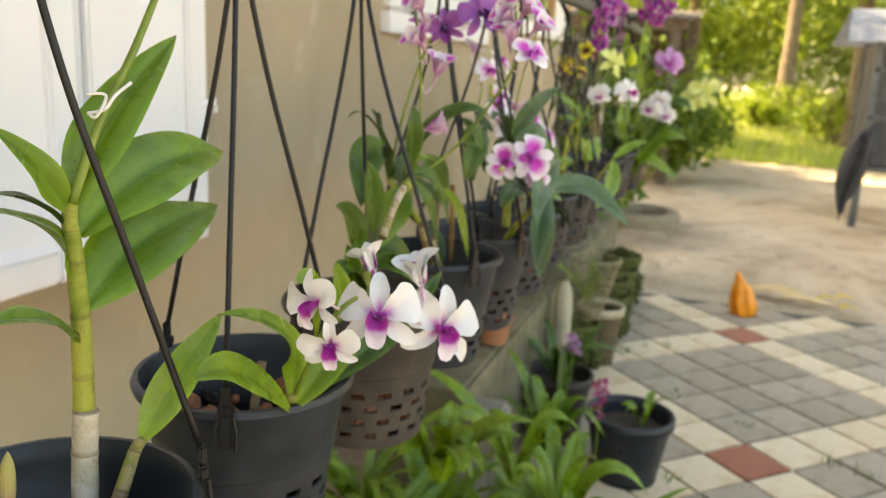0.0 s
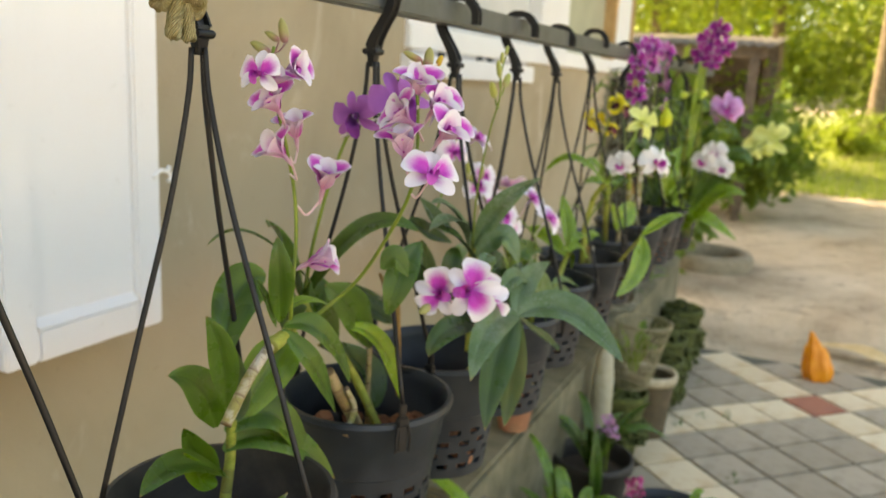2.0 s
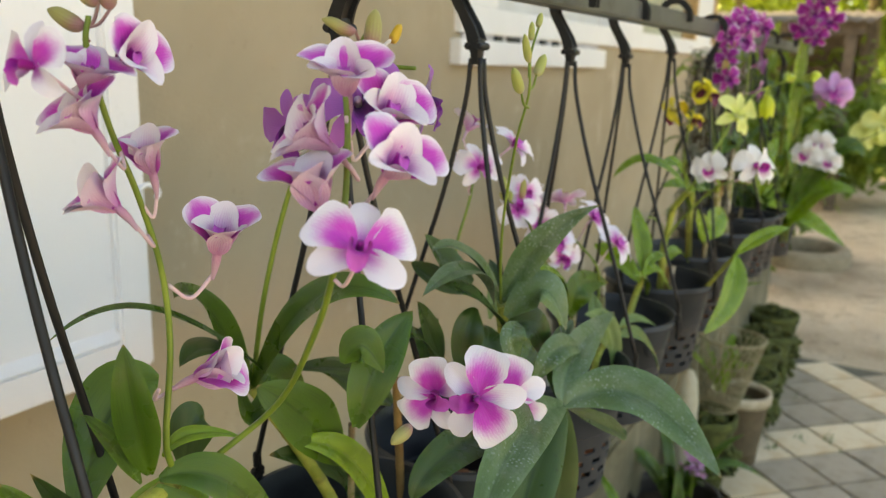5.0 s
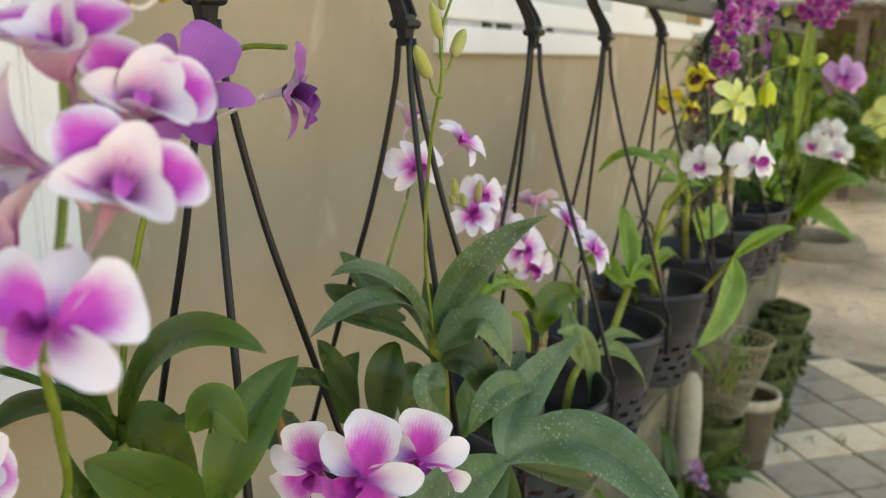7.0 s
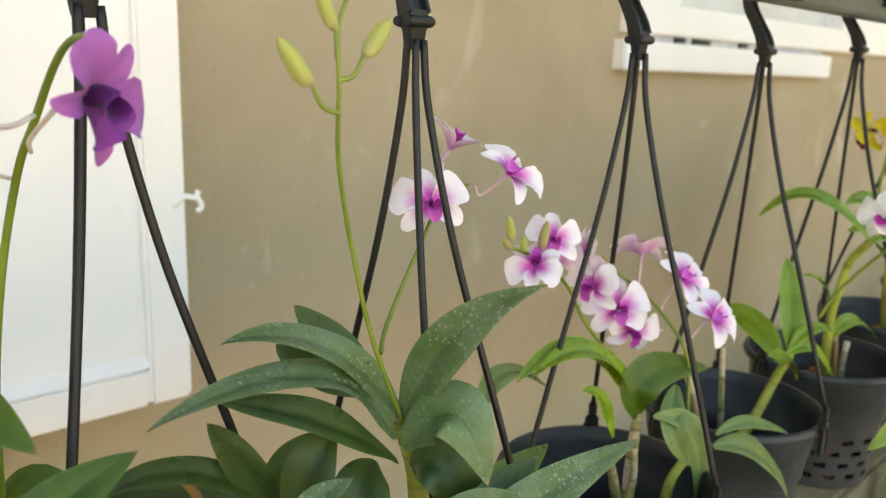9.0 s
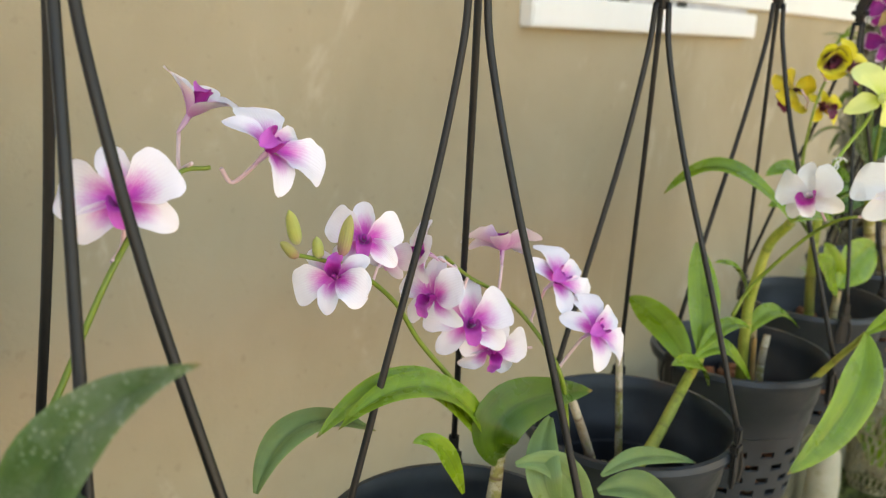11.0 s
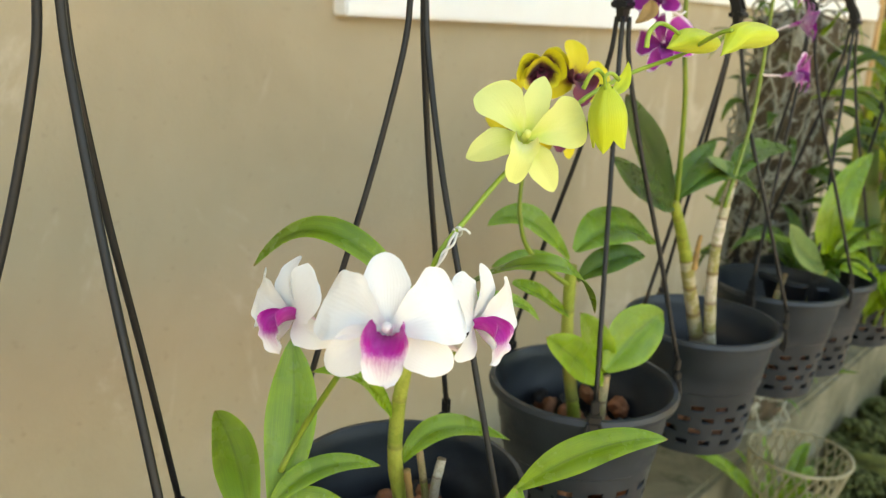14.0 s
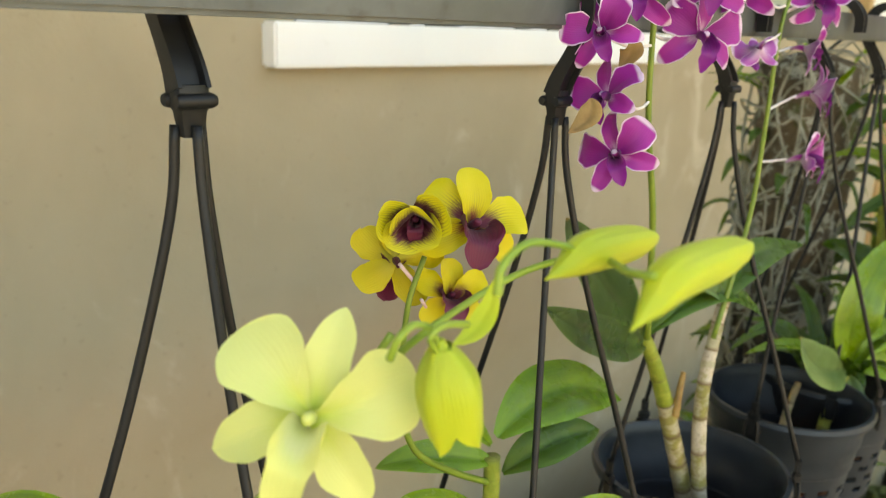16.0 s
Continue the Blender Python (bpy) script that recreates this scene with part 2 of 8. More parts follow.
WALL = m_wall()
WHITE = m_white()
WHITE_DIRTY = m_white("weathered_white_paint", (0.70, 0.72, 0.75))
PLASTIC = m_black_plastic("black_plastic", (0.0118, 0.0157, 0.0208), (0.0258, 0.0328, 0.0410), 0.26)
PLASTIC_OLD = m_black_plastic("faded_plastic", (0.034, 0.029, 0.024), (0.080, 0.066, 0.052), 0.6)
HANGER = m_black_plastic("hanger_plastic", (0.0036, 0.0039, 0.0045), (0.010, 0.0103, 0.0108), 0.36)
STEEL = m_plain("galvanised_steel", (0.075, 0.084, 0.084), (0.125, 0.136, 0.136), 9.0, 0.42, 0.1, 0.002, 0.35, (0.058, 0.052, 0.043), 30.0)
SLAT = m_plain("grey_weathered_slat", (0.055, 0.058, 0.06), (0.11, 0.112, 0.11), 9.0, 0.8, 0.2, 0.003)
LEAF_DEEP = m_leaf("deep_green_leaf", (0.016, 0.052, 0.007), (0.047, 0.102, 0.017), 0.0, 0.28)
LEAF_WET = m_leaf("dew_spotted_leaf", (0.040, 0.104, 0.026), (0.100, 0.185, 0.060), 0.9, 0.33, 0.25)
LEAF_MID = m_leaf("mid_green_leaf", (0.026, 0.078, 0.005), (0.074, 0.156, 0.011), 0.0, 0.26)
LEAF_FRESH = m_leaf("fresh_green_leaf", (0.068, 0.168, 0.007), (0.152, 0.285, 0.014), 0.0, 0.24, 0.30)
LEAF_LIME = m_leaf("lime_green_leaf", (0.100, 0.208, 0.008), (0.215, 0.350, 0.017), 0.0, 0.24, 0.30)
LEAF_PALE = m_leaf("pale_green_leaf", (0.10, 0.18, 0.05), (0.17, 0.26, 0.08))
STEM = m_plain("green_stem", (0.110, 0.172, 0.014), (0.185, 0.255, 0.030), 30.0, 0.45, 0.1, 0.001)
STEM_LIME = m_plain("lime_stem", (0.20, 0.32, 0.03), (0.30, 0.42, 0.06), 30.0, 0.45, 0.1, 0.001)
PEDICEL = m_plain("rosy_flower_stalk", (0.62, 0.40, 0.46), (0.72, 0.58, 0.58), 30.0, 0.5, 0.05, 0.001)
CANE = m_cane("orchid_cane", (0.20, 0.22, 0.03), (0.40, 0.30, 0.16), (0.13, 0.075, 0.03))
CANE_GREEN = m_cane("green_orchid_cane", (0.22, 0.275, 0.025), (0.36, 0.38, 0.06), (0.11, 0.085, 0.025), 0.40)
PAPER_CANE = m_cane("papery_white_sheath", (0.52, 0.47, 0.34), (0.68, 0.64, 0.54), (0.30, 0.22, 0.13))
HUSK = m_cane("dry_cane_husk", (0.27, 0.25, 0.07), (0.56, 0.50, 0.39), (0.15, 0.085, 0.04))
DRY = m_plain("dry_brown_husk", (0.20, 0.11, 0.035), (0.36, 0.22, 0.07), 20.0, 0.75, 0.3, 0.003)
BARK_CHIP = m_plain("coconut_husk_chip", (0.17, 0.065, 0.03), (0.36, 0.16, 0.075), 30.0, 0.9, 0.5, 0.004)
BRICK_CHIP = m_plain("broken_brick", (0.28, 0.11, 0.055), (0.42, 0.19, 0.10), 18.0, 0.9, 0.5, 0.004)
CHARCOAL = m_plain("charcoal", (0.012, 0.012, 0.012), (0.035, 0.033, 0.03), 30.0, 0.8, 0.5, 0.004)


def m_rope():
    k = Mat("old_rope", 0.8)
    lay = k.node("ShaderNodeTexWave", Scale=3.4, Distortion=2.0, Detail=2.0)
    lay.bands_direction = "DIAGONAL"
    k.link(k.coord("UV", (2.2, 5.0, 1)), lay.inputs["Vector"])
    n = k.noise(70.0, 4, 0.7)
    base = k.mix(k.smooth(n, 0.3, 0.7), (0.34, 0.28, 0.10), (0.56, 0.50, 0.28))
    base = k.mix(k.math("MULTIPLY", lay.outputs["Fac"], 0.55), base, (0.20, 0.155, 0.05))
    base = k.mix(k.math("MULTIPLY", k.smooth(k.noise(28.0, 3, 0.6), 0.58, 0.7), 0.5), base, (0.66, 0.60, 0.42))
    k.color(base)
    return k.bump(k.math("ADD", lay.outputs["Fac"], n), 0.9, 0.0018).m


ROPE = m_rope()
TWINE = m_plain("white_twine", (0.62, 0.60, 0.55), (0.75, 0.73, 0.68), 40.0, 0.9, 0.3, 0.001)
CONCRETE = m_plain("weathered_concrete", (0.24, 0.225, 0.18), (0.36, 0.34, 0.28), 6.0, 0.9, 0.5, 0.006, 0.0, (0.13, 0.14, 0.07), 14.0)
MOSS = m_plain("moss", (0.036, 0.046, 0.009), (0.120, 0.135, 0.030), 22.0, 0.95, 0.9, 0.01, 0.0, (0.085, 0.065, 0.028), 50.0)
OLD_CLAY = m_plain("weathered_clay", (0.085, 0.062, 0.034), (0.15, 0.105, 0.058), 12.0, 0.9, 0.3, 0.004, 0.0, (0.10, 0.095, 0.045), 16.0)
TERRACOTTA = m_plain("terracotta", (0.32, 0.13, 0.07), (0.42, 0.19, 0.10), 12.0, 0.85, 0.3, 0.004, 0.0, (0.16, 0.13, 0.07), 16.0)
SOIL = m_plain("damp_soil", (0.035, 0.026, 0.017), (0.08, 0.06, 0.04), 30.0, 0.95, 0.8, 0.01)


def m_sand():
    """Trodden sandy earth: broad darker and paler patches, leaf litter, footprints and grit."""
    k = Mat("sandy_earth", 0.95)
    c = k.coord()
    base = k.ramp(k.noise(0.9, 6, 0.65, c, 0.8), (0.30, (0.320, 0.232, 0.142)), (0.50, (0.535, 0.420, 0.285)), (0.70, (0.68, 0.565, 0.41)))
    base = k.mix(k.math("MULTIPLY", k.smooth(k.noise(5.0, 5, 0.7, c, 0.6), 0.50, 0.70), 0.55), base, (0.20, 0.140, 0.085))
    base = k.mix(k.math("MULTIPLY", k.smooth(k.noise(22.0, 4, 0.7, c), 0.58, 0.70), 0.65), base, (0.60, 0.49, 0.34))
    base = k.mix(k.math("MULTIPLY", k.smooth(k.noise(60.0, 3, 0.6, c), 0.62, 0.72), 0.6), base, (0.13, 0.085, 0.045))
    k.color(base)
    return k.bump(k.math("ADD", k.noise(6.0, 5, 0.7, c), k.math("MULTIPLY", k.noise(30.0, 4, 0.7, c), 0.4)), 0.9, 0.05).m


SAND = m_sand()
GREY_TILE = m_piece("grey_paver", (0.40, 0.325, 0.230), (0.50, 0.41, 0.300), (0.29, 0.225, 0.145))
CREAM_TILE = m_piece("cream_paver", (0.76, 0.60, 0.385), (0.86, 0.71, 0.49), (0.66, 0.43, 0.20))
RED_TILE = m_piece("red_paver", (0.44, 0.155, 0.085), (0.48, 0.180, 0.105), (0.32, 0.11, 0.07))
ORANGE = m_plain("orange_plastic", (0.85, 0.25, 0.012), (0.95, 0.34, 0.02), 20.0, 0.45, 0.2, 0.01)
TIN = m_plain("rusty_corrugated_iron", (0.12, 0.10, 0.075), (0.20, 0.172, 0.13), 3.0, 0.85, 0.2, 0.004, 0.0, (0.11, 0.07, 0.04), 6.0)
TIMBER = m_plain("weathered_timber", (0.09, 0.07, 0.05), (0.18, 0.14, 0.10), 8.0, 0.85, 0.4, 0.004)
TIMBER_TAN = m_plain("varnished_timber", (0.42, 0.26, 0.11), (0.55, 0.37, 0.18), 8.0, 0.6, 0.2, 0.003)
TARP = m_plain("black_tarpaulin", (0.015, 0.016, 0.019), (0.04, 0.042, 0.047), 6.0, 0.55, 0.4, 0.02)
WIRE = m_plain("old_wire_mesh", (0.24, 0.205, 0.115), (0.38, 0.335, 0.21), 20.0, 0.7, 0.1, 0.001)
ROOT = m_plain("grey_orchid_root", (0.20, 0.20, 0.15), (0.38, 0.38, 0.31), 14.0, 0.9, 0.3, 0.002, 0.0, (0.15, 0.19, 0.07), 24.0)
# one garden foliage in two tones: shade painted darker, sunlight painted brighter and yellower
FOLIAGE = m_leaf("shaded_foliage", (0.075, 0.145, 0.018), (0.17, 0.26, 0.035), 0.0, 0.5, 0.0, 0.38)
FOLIAGE_SUN = m_leaf("sunlit_yellow_green_foliage", (0.165, 0.235, 0.026), (0.38, 0.43, 0.065), 0.0, 0.5, 0.0, 0.36)
GRASS = m_leaf("grass_blades", (0.20, 0.29, 0.03), (0.40, 0.46, 0.07), 0.0, 0.5, 0.0, 0.35)
LAWN = m_plain("mown_grass_ground", (0.10, 0.135, 0.018), (0.29, 0.295, 0.06), 1.6, 0.95, 0.7, 0.03, 0.0, (0.27, 0.195, 0.10), 3.0)
TRUNK = m_plain("tree_bark", (0.13, 0.095, 0.06), (0.24, 0.18, 0.12), 7.0, 0.95, 0.8, 0.02)
CURTAIN = m_plain("pale_curtain", (0.52, 0.54, 0.53), (0.62, 0.64, 0.63), 3.0, 0.9, 0.15, 0.01)
FROSTED = m_plain("frosted_green_glass", (0.36, 0.38, 0.29), (0.43, 0.45, 0.35), 4.0, 0.35, 0.3, 0.003)

P_WHITE = m_petal("white_petal", (0.87, 0.87, 0.855), (0.72, 0.40, 0.70), -0.12, 0.14, 0.03, None, 0.30, (0.80, 0.76, 0.80))
P_WHITEBACK = m_petal("white_petal_back", (0.79, 0.79, 0.785), (0.78, 0.80, 0.66), -0.05, 0.40, 0.06, None, 0.3, (0.74, 0.72, 0.72))
P_STAR = m_petal("white_petal_flushed_at_base", (0.83, 0.835, 0.825), (0.62, 0.05, 0.52), 0.04, 0.46, 0.25)
P_LILACF = m_petal("lilac_petal", (0.72, 0.42, 0.76), (0.56, 0.14, 0.58), 0.1, 0.8, 0.3)
L_STAR = m_petal("magenta_throated_lip", (0.87, 0.80, 0.88), (0.40, 0.004, 0.29), 0.50, 0.92, 0.45, None, 0.22)
L_WHITE = m_petal("white_magenta_lip", (0.88, 0.86, 0.90), (0.46, 0.006, 0.30), 0.56, 0.98, 0.35, None, 0.36)
P_PINK = m_petal("pink_centred_petal", (0.89, 0.84, 0.90), (0.70, 0.055, 0.58), 0.78, 1.22, 0.35, None, 0.40)
P_OPEN = m_petal("white_edged_magenta_petal", (0.89, 0.87, 0.91), (0.70, 0.055, 0.60), 0.50, 1.02, 0.30, None, 0.38)
P_OPENSEP = m_petal("white_edged_lilac_sepal", (0.87, 0.86, 0.92), (0.66, 0.14, 0.68), 0.10, 0.62, 0.40, None, 0.35)
P_BLUSH = m_petal("blush_veined_sepal", (0.82, 0.68, 0.80), (0.60, 0.25, 0.47), 0.02, 0.85, 0.7, None, 0.15, (0.54, 0.15, 0.42))
P_BLUSHIN = m_petal("blush_sepal_inside", (0.90, 0.85, 0.88), (0.70, 0.12, 0.58), 0.28, 0.88, 0.4, None, 0.3)
SPUR = m_petal("rosy_flower_spur", (0.58, 0.26, 0.44), (0.62, 0.40, 0.46), 0.1, 0.6, 0.5, None, 0.2, (0.48, 0.16, 0.34))
L_PINK = m_petal("pink_lip", (0.64, 0.12, 0.60), (0.36, 0.004, 0.28), 0.50, 1.05, 0.25)
COLUMN = m_petal("magenta_capped_column", (0.38, 0.010, 0.32), (0.76, 0.52, 0.70), 0.38, 0.62, 0.1)
P_LIGHT = m_petal("white_pink_petal", (0.89, 0.86, 0.91), (0.72, 0.075, 0.58), 0.22, 0.74, 0.25, None, 0.30)
P_LIGHTBACK = m_petal("white_pink_petal_back", (0.85, 0.77, 0.87), (0.68, 0.26, 0.62), 0.05, 0.95, 0.35, None, 0.20)
P_PURPLE = m_petal("violet_petal", (0.44, 0.135, 0.51), (0.38, 0.095, 0.45), 0.0, 0.95, 0.28, None, 0.3, (0.18, 0.03, 0.27))
P_PURPLEBACK = m_petal("pale_violet_petal_back", (0.58, 0.40, 0.63), (0.70, 0.60, 0.69), 0.0, 0.8, 0.4, None, 0.3, (0.34, 0.14, 0.44))
V_PALE = m_petal("pale_violet_column", (0.62, 0.45, 0.62), (0.70, 0.62, 0.66), 0.2, 0.8, 0.1)
L_PURPLE = m_petal("violet_lip", (0.20, 0.020, 0.270), (0.075, 0.003, 0.095), 0.36, 0.62, 0.6)
P_YELLOW = m_petal("chartreuse_petal", (0.80, 0.84, 0.32), (0.68, 0.78, 0.13), -0.05, 0.6, 0.12, None, 0.3, (0.70, 0.77, 0.16))
P_LIME = m_petal("lime_yellow_sepal", (0.70, 0.76, 0.13), (0.58, 0.68, 0.08), 0.05, 0.7, 0.35, None, 0.3, (0.52, 0.62, 0.05))
L_YELLOW = m_petal("chartreuse_lip", (0.80, 0.84, 0.28), (0.80, 0.83, 0.42), 0.34, 0.60, 0.08, None, 0.6, (0.66, 0.72, 0.20))
P_GOLD = m_petal("golden_petal", (0.76, 0.66, 0.015), (0.15, 0.010, 0.040), 0.30, 0.60, 0.8)
P_GOLDSEP = m_petal("golden_sepal", (0.74, 0.64, 0.02), (0.26, 0.04, 0.035), 0.12, 0.42, 0.7)
P_GOLDBACK = m_petal("golden_petal_back", (0.70, 0.58, 0.02), (0.58, 0.52, 0.05), 0.1, 0.6, 0.6, None, 0.3, (0.48, 0.34, 0.02))
P_HOOD = m_petal("hooded_golden_petal", (0.72, 0.66, 0.03), (0.10, 0.005, 0.028), 0.60, 0.90, 0.7, None, 0.18)
P_HOODOUT = m_petal("lime_gold_sepal", (0.72, 0.66, 0.03), (0.62, 0.66, 0.06), 0.1, 0.7, 0.2)
L_MAROON = m_petal("maroon_lip", (0.150, 0.007, 0.045), (0.085, 0.003, 0.025), 0.3, 0.9, 0.6)
P_MAGENTA = m_petal("magenta_petal", (0.40, 0.012, 0.32), (0.29, 0.006, 0.23), 0.2, 0.95, 0.3, (0.80, 0.62, 0.80))
P_MAGPALE = m_petal("pale_based_magenta_sepal", (0.43, 0.018, 0.34), (0.74, 0.48, 0.68), 0.02, 0.40, 0.4, (0.80, 0.62, 0.80))
P_MAGBACK = m_petal("pale_magenta_back", (0.48, 0.10, 0.46), (0.76, 0.58, 0.72), 0.05, 0.8, 0.5, (0.80, 0.62, 0.80))
PEDICEL_PINK = m_plain("pinkish_white_flower_stalk", (0.70, 0.60, 0.62), (0.76, 0.73, 0.68), 30.0, 0.5, 0.05, 0.001)
L_MAGENTA = m_petal("magenta_lip", (0.26, 0.006, 0.26), (0.13, 0.003, 0.12), 0.2, 0.9, 0.5)
BUD_GREEN = m_petal("pale_green_bud", (0.46, 0.50, 0.14), (0.50, 0.46, 0.24), 0.05, 0.5, 0.6, None, 0.2, (0.36, 0.40, 0.08))
BUD_TAN = m_petal("olive_pink_bud", (0.42, 0.40, 0.13), (0.40, 0.20, 0.20), 0.05, 0.60, 0.7, None, 0.2, (0.30, 0.16, 0.10))
BUD_GOLD = m_petal("amber_bud", (0.70, 0.46, 0.03), (0.52, 0.24, 0.12), 0.05, 0.45, 0.3)
BUD_LIME = m_petal("chartreuse_bud", (0.62, 0.70, 0.045), (0.52, 0.63, 0.05), 0.1, 0.8, 0.2, None, 0.2, (0.46, 0.55, 0.02))

# ---- building helpers ----


def mesh_from(name, verts, faces, mat, smooth=True, uvs=None):
    me = bpy.data.meshes.new(name)
    me.from_pydata([tuple(v) for v in verts], [], faces)
    if uvs is not None:
        lay = me.uv_layers.new(name="UVMap")
        flat = np.array([uvs[i] for f in faces for i in f], dtype=np.float32).ravel()
        lay.data.foreach_set("uv", flat)
    if smooth:
        me.polygons.foreach_set("use_smooth", [True] * len(me.polygons))
    me.materials.append(mat)
    me.update()
    return me


def part_of(name, me, parent, label=""):
    ob = new(name, me)
    ob.parent = parent
    if label:
        ob["label"] = label
    return ob


def part(name, bm, mat, parent, label="", smooth=False):
    me = bpy.data.meshes.new(name)
    bm.to_mesh(me)
    bm.free()
    if smooth:
        me.polygons.foreach_set("use_smooth", [True] * len(me.polygons))
    me.materials.append(mat)
    return part_of(name, me, parent, label)


def thing(name, label, category, at=(0, 0, 0), group="", kind=""):
    ob = new(name)
    ob.location = at
    ob.empty_display_size = 0.05
    return tagged(ob, label, category, group, kind)


def box(bm, lo, hi, bevel=0.0):
    vs = bmesh.ops.create_cube(bm, size=1.0)["verts"]
    for v in vs:
        v.co = Vector([(a + b) / 2 + c * (b - a) for a, b, c in zip(lo, hi, v.co)])
    if bevel:
        es = {e for v in vs for e in v.link_edges}
        bmesh.ops.bevel(bm, geom=list(es), offset=bevel, segments=2, affect="EDGES")
    return bm


def box_part(name, lo, hi, mat, parent, bevel=0.003, label=""):
    return part(name, box(bmesh.new(), lo, hi, bevel), mat, parent, label)


def spline(pts, n=8):
    """Points along a smooth curve through the given ones."""
    p = [Vector(q) for q in pts]
    if len(p) == 2:
        return [p[0].lerp(p[1], i / n) for i in range(n + 1)]
    p = [p[0] * 2 - p[1]] + p + [p[-1] * 2 - p[-2]]
    out = []
    for i in range(1, len(p) - 2):
        a, b, c, d = p[i - 1:i + 3]
        for j in range(n):
            t = j / n
            out.append(0.5 * (2 * b + (c - a) * t + (2 * a - 5 * b + 4 * c - d) * t * t + (3 * b - a - 3 * c + d) * t ** 3))
    return out + [p[-2]]


def tube_data(path, radius, sides=8, caps=True):
    """Vertices, faces and uvs of a tube; radius is a number or a function of 0..1."""
    verts, faces, uvs = [], [], []
    n = len(path)
    up = Vector((0.3, 0.2, 0.93)).normalized()
    length = 0.0
    for i, p in enumerate(path):
        t = (path[min(i + 1, n - 1)] - path[max(i - 1, 0)]).normalized()
        if i:
            length += (p - path[i - 1]).length
        a = t.cross(up)
        if a.length < 1e-3:
            a = t.cross(Vector((1, 0, 0)))
        a.normalize()
        b = t.cross(a)
        up = a.cross(t)
        r = radius(i / (n - 1)) if callable(radius) else radius
        for j in range(sides):
            w = 2 * math.pi * j / sides
            verts.append(p + (a * math.cos(w) + b * math.sin(w)) * r)
            uvs.append((j / sides, length * 10))
    for i in range(n - 1):
        for j in range(sides):
            k = (j + 1) % sides
            faces.append((i * sides + j, i * sides + k, (i + 1) * sides + k, (i + 1) * sides + j))
    if caps:
        faces.append(tuple(reversed(range(sides))))
        faces.append(tuple(range((n - 1) * sides, n * sides)))
    return verts, faces, uvs


def tube(name, pts, radius, mat, parent, sides=8, n=8, label=""):
    v, f, uv = tube_data(spline(pts, n), radius, sides)
    return part_of(name, mesh_from(name, v, f, mat, True, uv), parent, label)


def lathe(name, profile, mat, parent, seg=40, label="", at=(0, 0, 0)):
    verts, faces = [], []
    for r, z in profile:
        for j in range(seg):
            w = 2 * math.pi * j / seg
            verts.append((at[0] + r * math.cos(w), at[1] + r * math.sin(w), at[2] + z))
    for i in range(len(profile) - 1):
        for j in range(seg):
            k = (j + 1) % seg
            faces.append((i * seg + j, i * seg + k, (i + 1) * seg + k, (i + 1) * seg + j))
    return part_of(name, mesh_from(name, verts, faces, mat), parent, label)


def lump(bm, at, size, seed, flat=1.0, sub=1):
    """A broken, uneven lump."""
    rnd = random.Random(seed)
    vs = bmesh.ops.create_icosphere(bm, subdivisions=sub, radius=1.0)["verts"]
    turn = Euler((rnd.uniform(0, 6), rnd.uniform(0, 6), rnd.uniform(0, 6))).to_matrix()
    sx, sy, sz = (size * rnd.uniform(0.6, 1.2) for _ in range(3))
    for v in vs:
        k = 1 + rnd.uniform(-0.22, 0.22)
        q = turn @ Vector((v.co.x * sx * k, v.co.y * sy * k, v.co.z * sz * k))
        q.z *= flat
        v.co = q + Vector(at)


def blade(base, mid, tip, width, face=0.6, fold=0.45, peak=0.42, sharp=1.0, n=18, wave=0.035, seed=0):
    """A leaf blade: arched strip with a keel along its middle and some thickness."""
    b, m, e = Vector(base), Vector(mid), Vector(tip)
    ctl = 2 * m - 0.5 * (b + e)
    rnd = random.Random(seed)
    ph = rnd.uniform(0, 6)
    tw, bend = rnd.uniform(-0.35, 0.35), rnd.uniform(-0.10, 0.10) * width
    verts, uvs, faces = [], [], []
    hint = Vector((0.62, -0.62, 0)) * face + Vector((0, 0, 1))
    cols = (-1.0, -0.62, -0.22, 0.0, 0.22, 0.62, 1.0)
    nc = len(cols)
    rings = []
    for i in range(n + 1):
        s = i / n
        p = b * (1 - s) ** 2 + ctl * 2 * s * (1 - s) + e * s * s
        t = ((ctl - b) * (1 - s) + (e - ctl) * s).normalized()
        side = t.cross(hint)
        if side.length < 1e-3:
            side = t.cross(Vector((1, 0, 0)))
        side.normalize()
        nrm = side.cross(t).normalized()
        if nrm.dot(hint) < 0:
            nrm = -nrm
        rise = min(1.0, s / peak)
        fall = min(1.0, (1 - s) / (1 - peak))
        w = width * 0.5 * (0.16 + 0.84 * math.sin(rise * math.pi / 2) ** 0.9) * math.sin(fall * math.pi / 2) ** (0.75 * sharp)
        w = max(w, width * 0.012)
        row = []
        for u in cols:
            q = p + side * (u * w + bend * math.sin(math.pi * s)) + (nrm * math.cos(tw * s) + side * math.sin(tw * s) * 0.3) * ((abs(u) ** 1.1 - 0.55 * abs(u) ** 3) * w * fold * 1.9 * (1 - 0.4 * s)) + nrm * (u * math.sin(tw * s) * w)
            q += nrm * (wave * width * math.sin(s * 11 + ph + (1.3 if u > 0 else 0)) * abs(u))
            row.append((q, nrm, u, s))
        rings.append(row)
    th = 0.0005
    for sign in (1, -1):
        for row in rings:
            for q, nrm, u, s in row:
                verts.append(q + nrm * th * sign * (1 - abs(u)))
                uvs.append((u, s))
    off = (n + 1) * nc
    for i in range(n):
        for j in range(nc - 1):
            a = i * nc + j
            faces.append((a, a + 1, a + nc + 1, a + nc))
            faces.append((off + a, off + a + nc, off + a + nc + 1, off + a + 1))
    return verts, faces, uvs


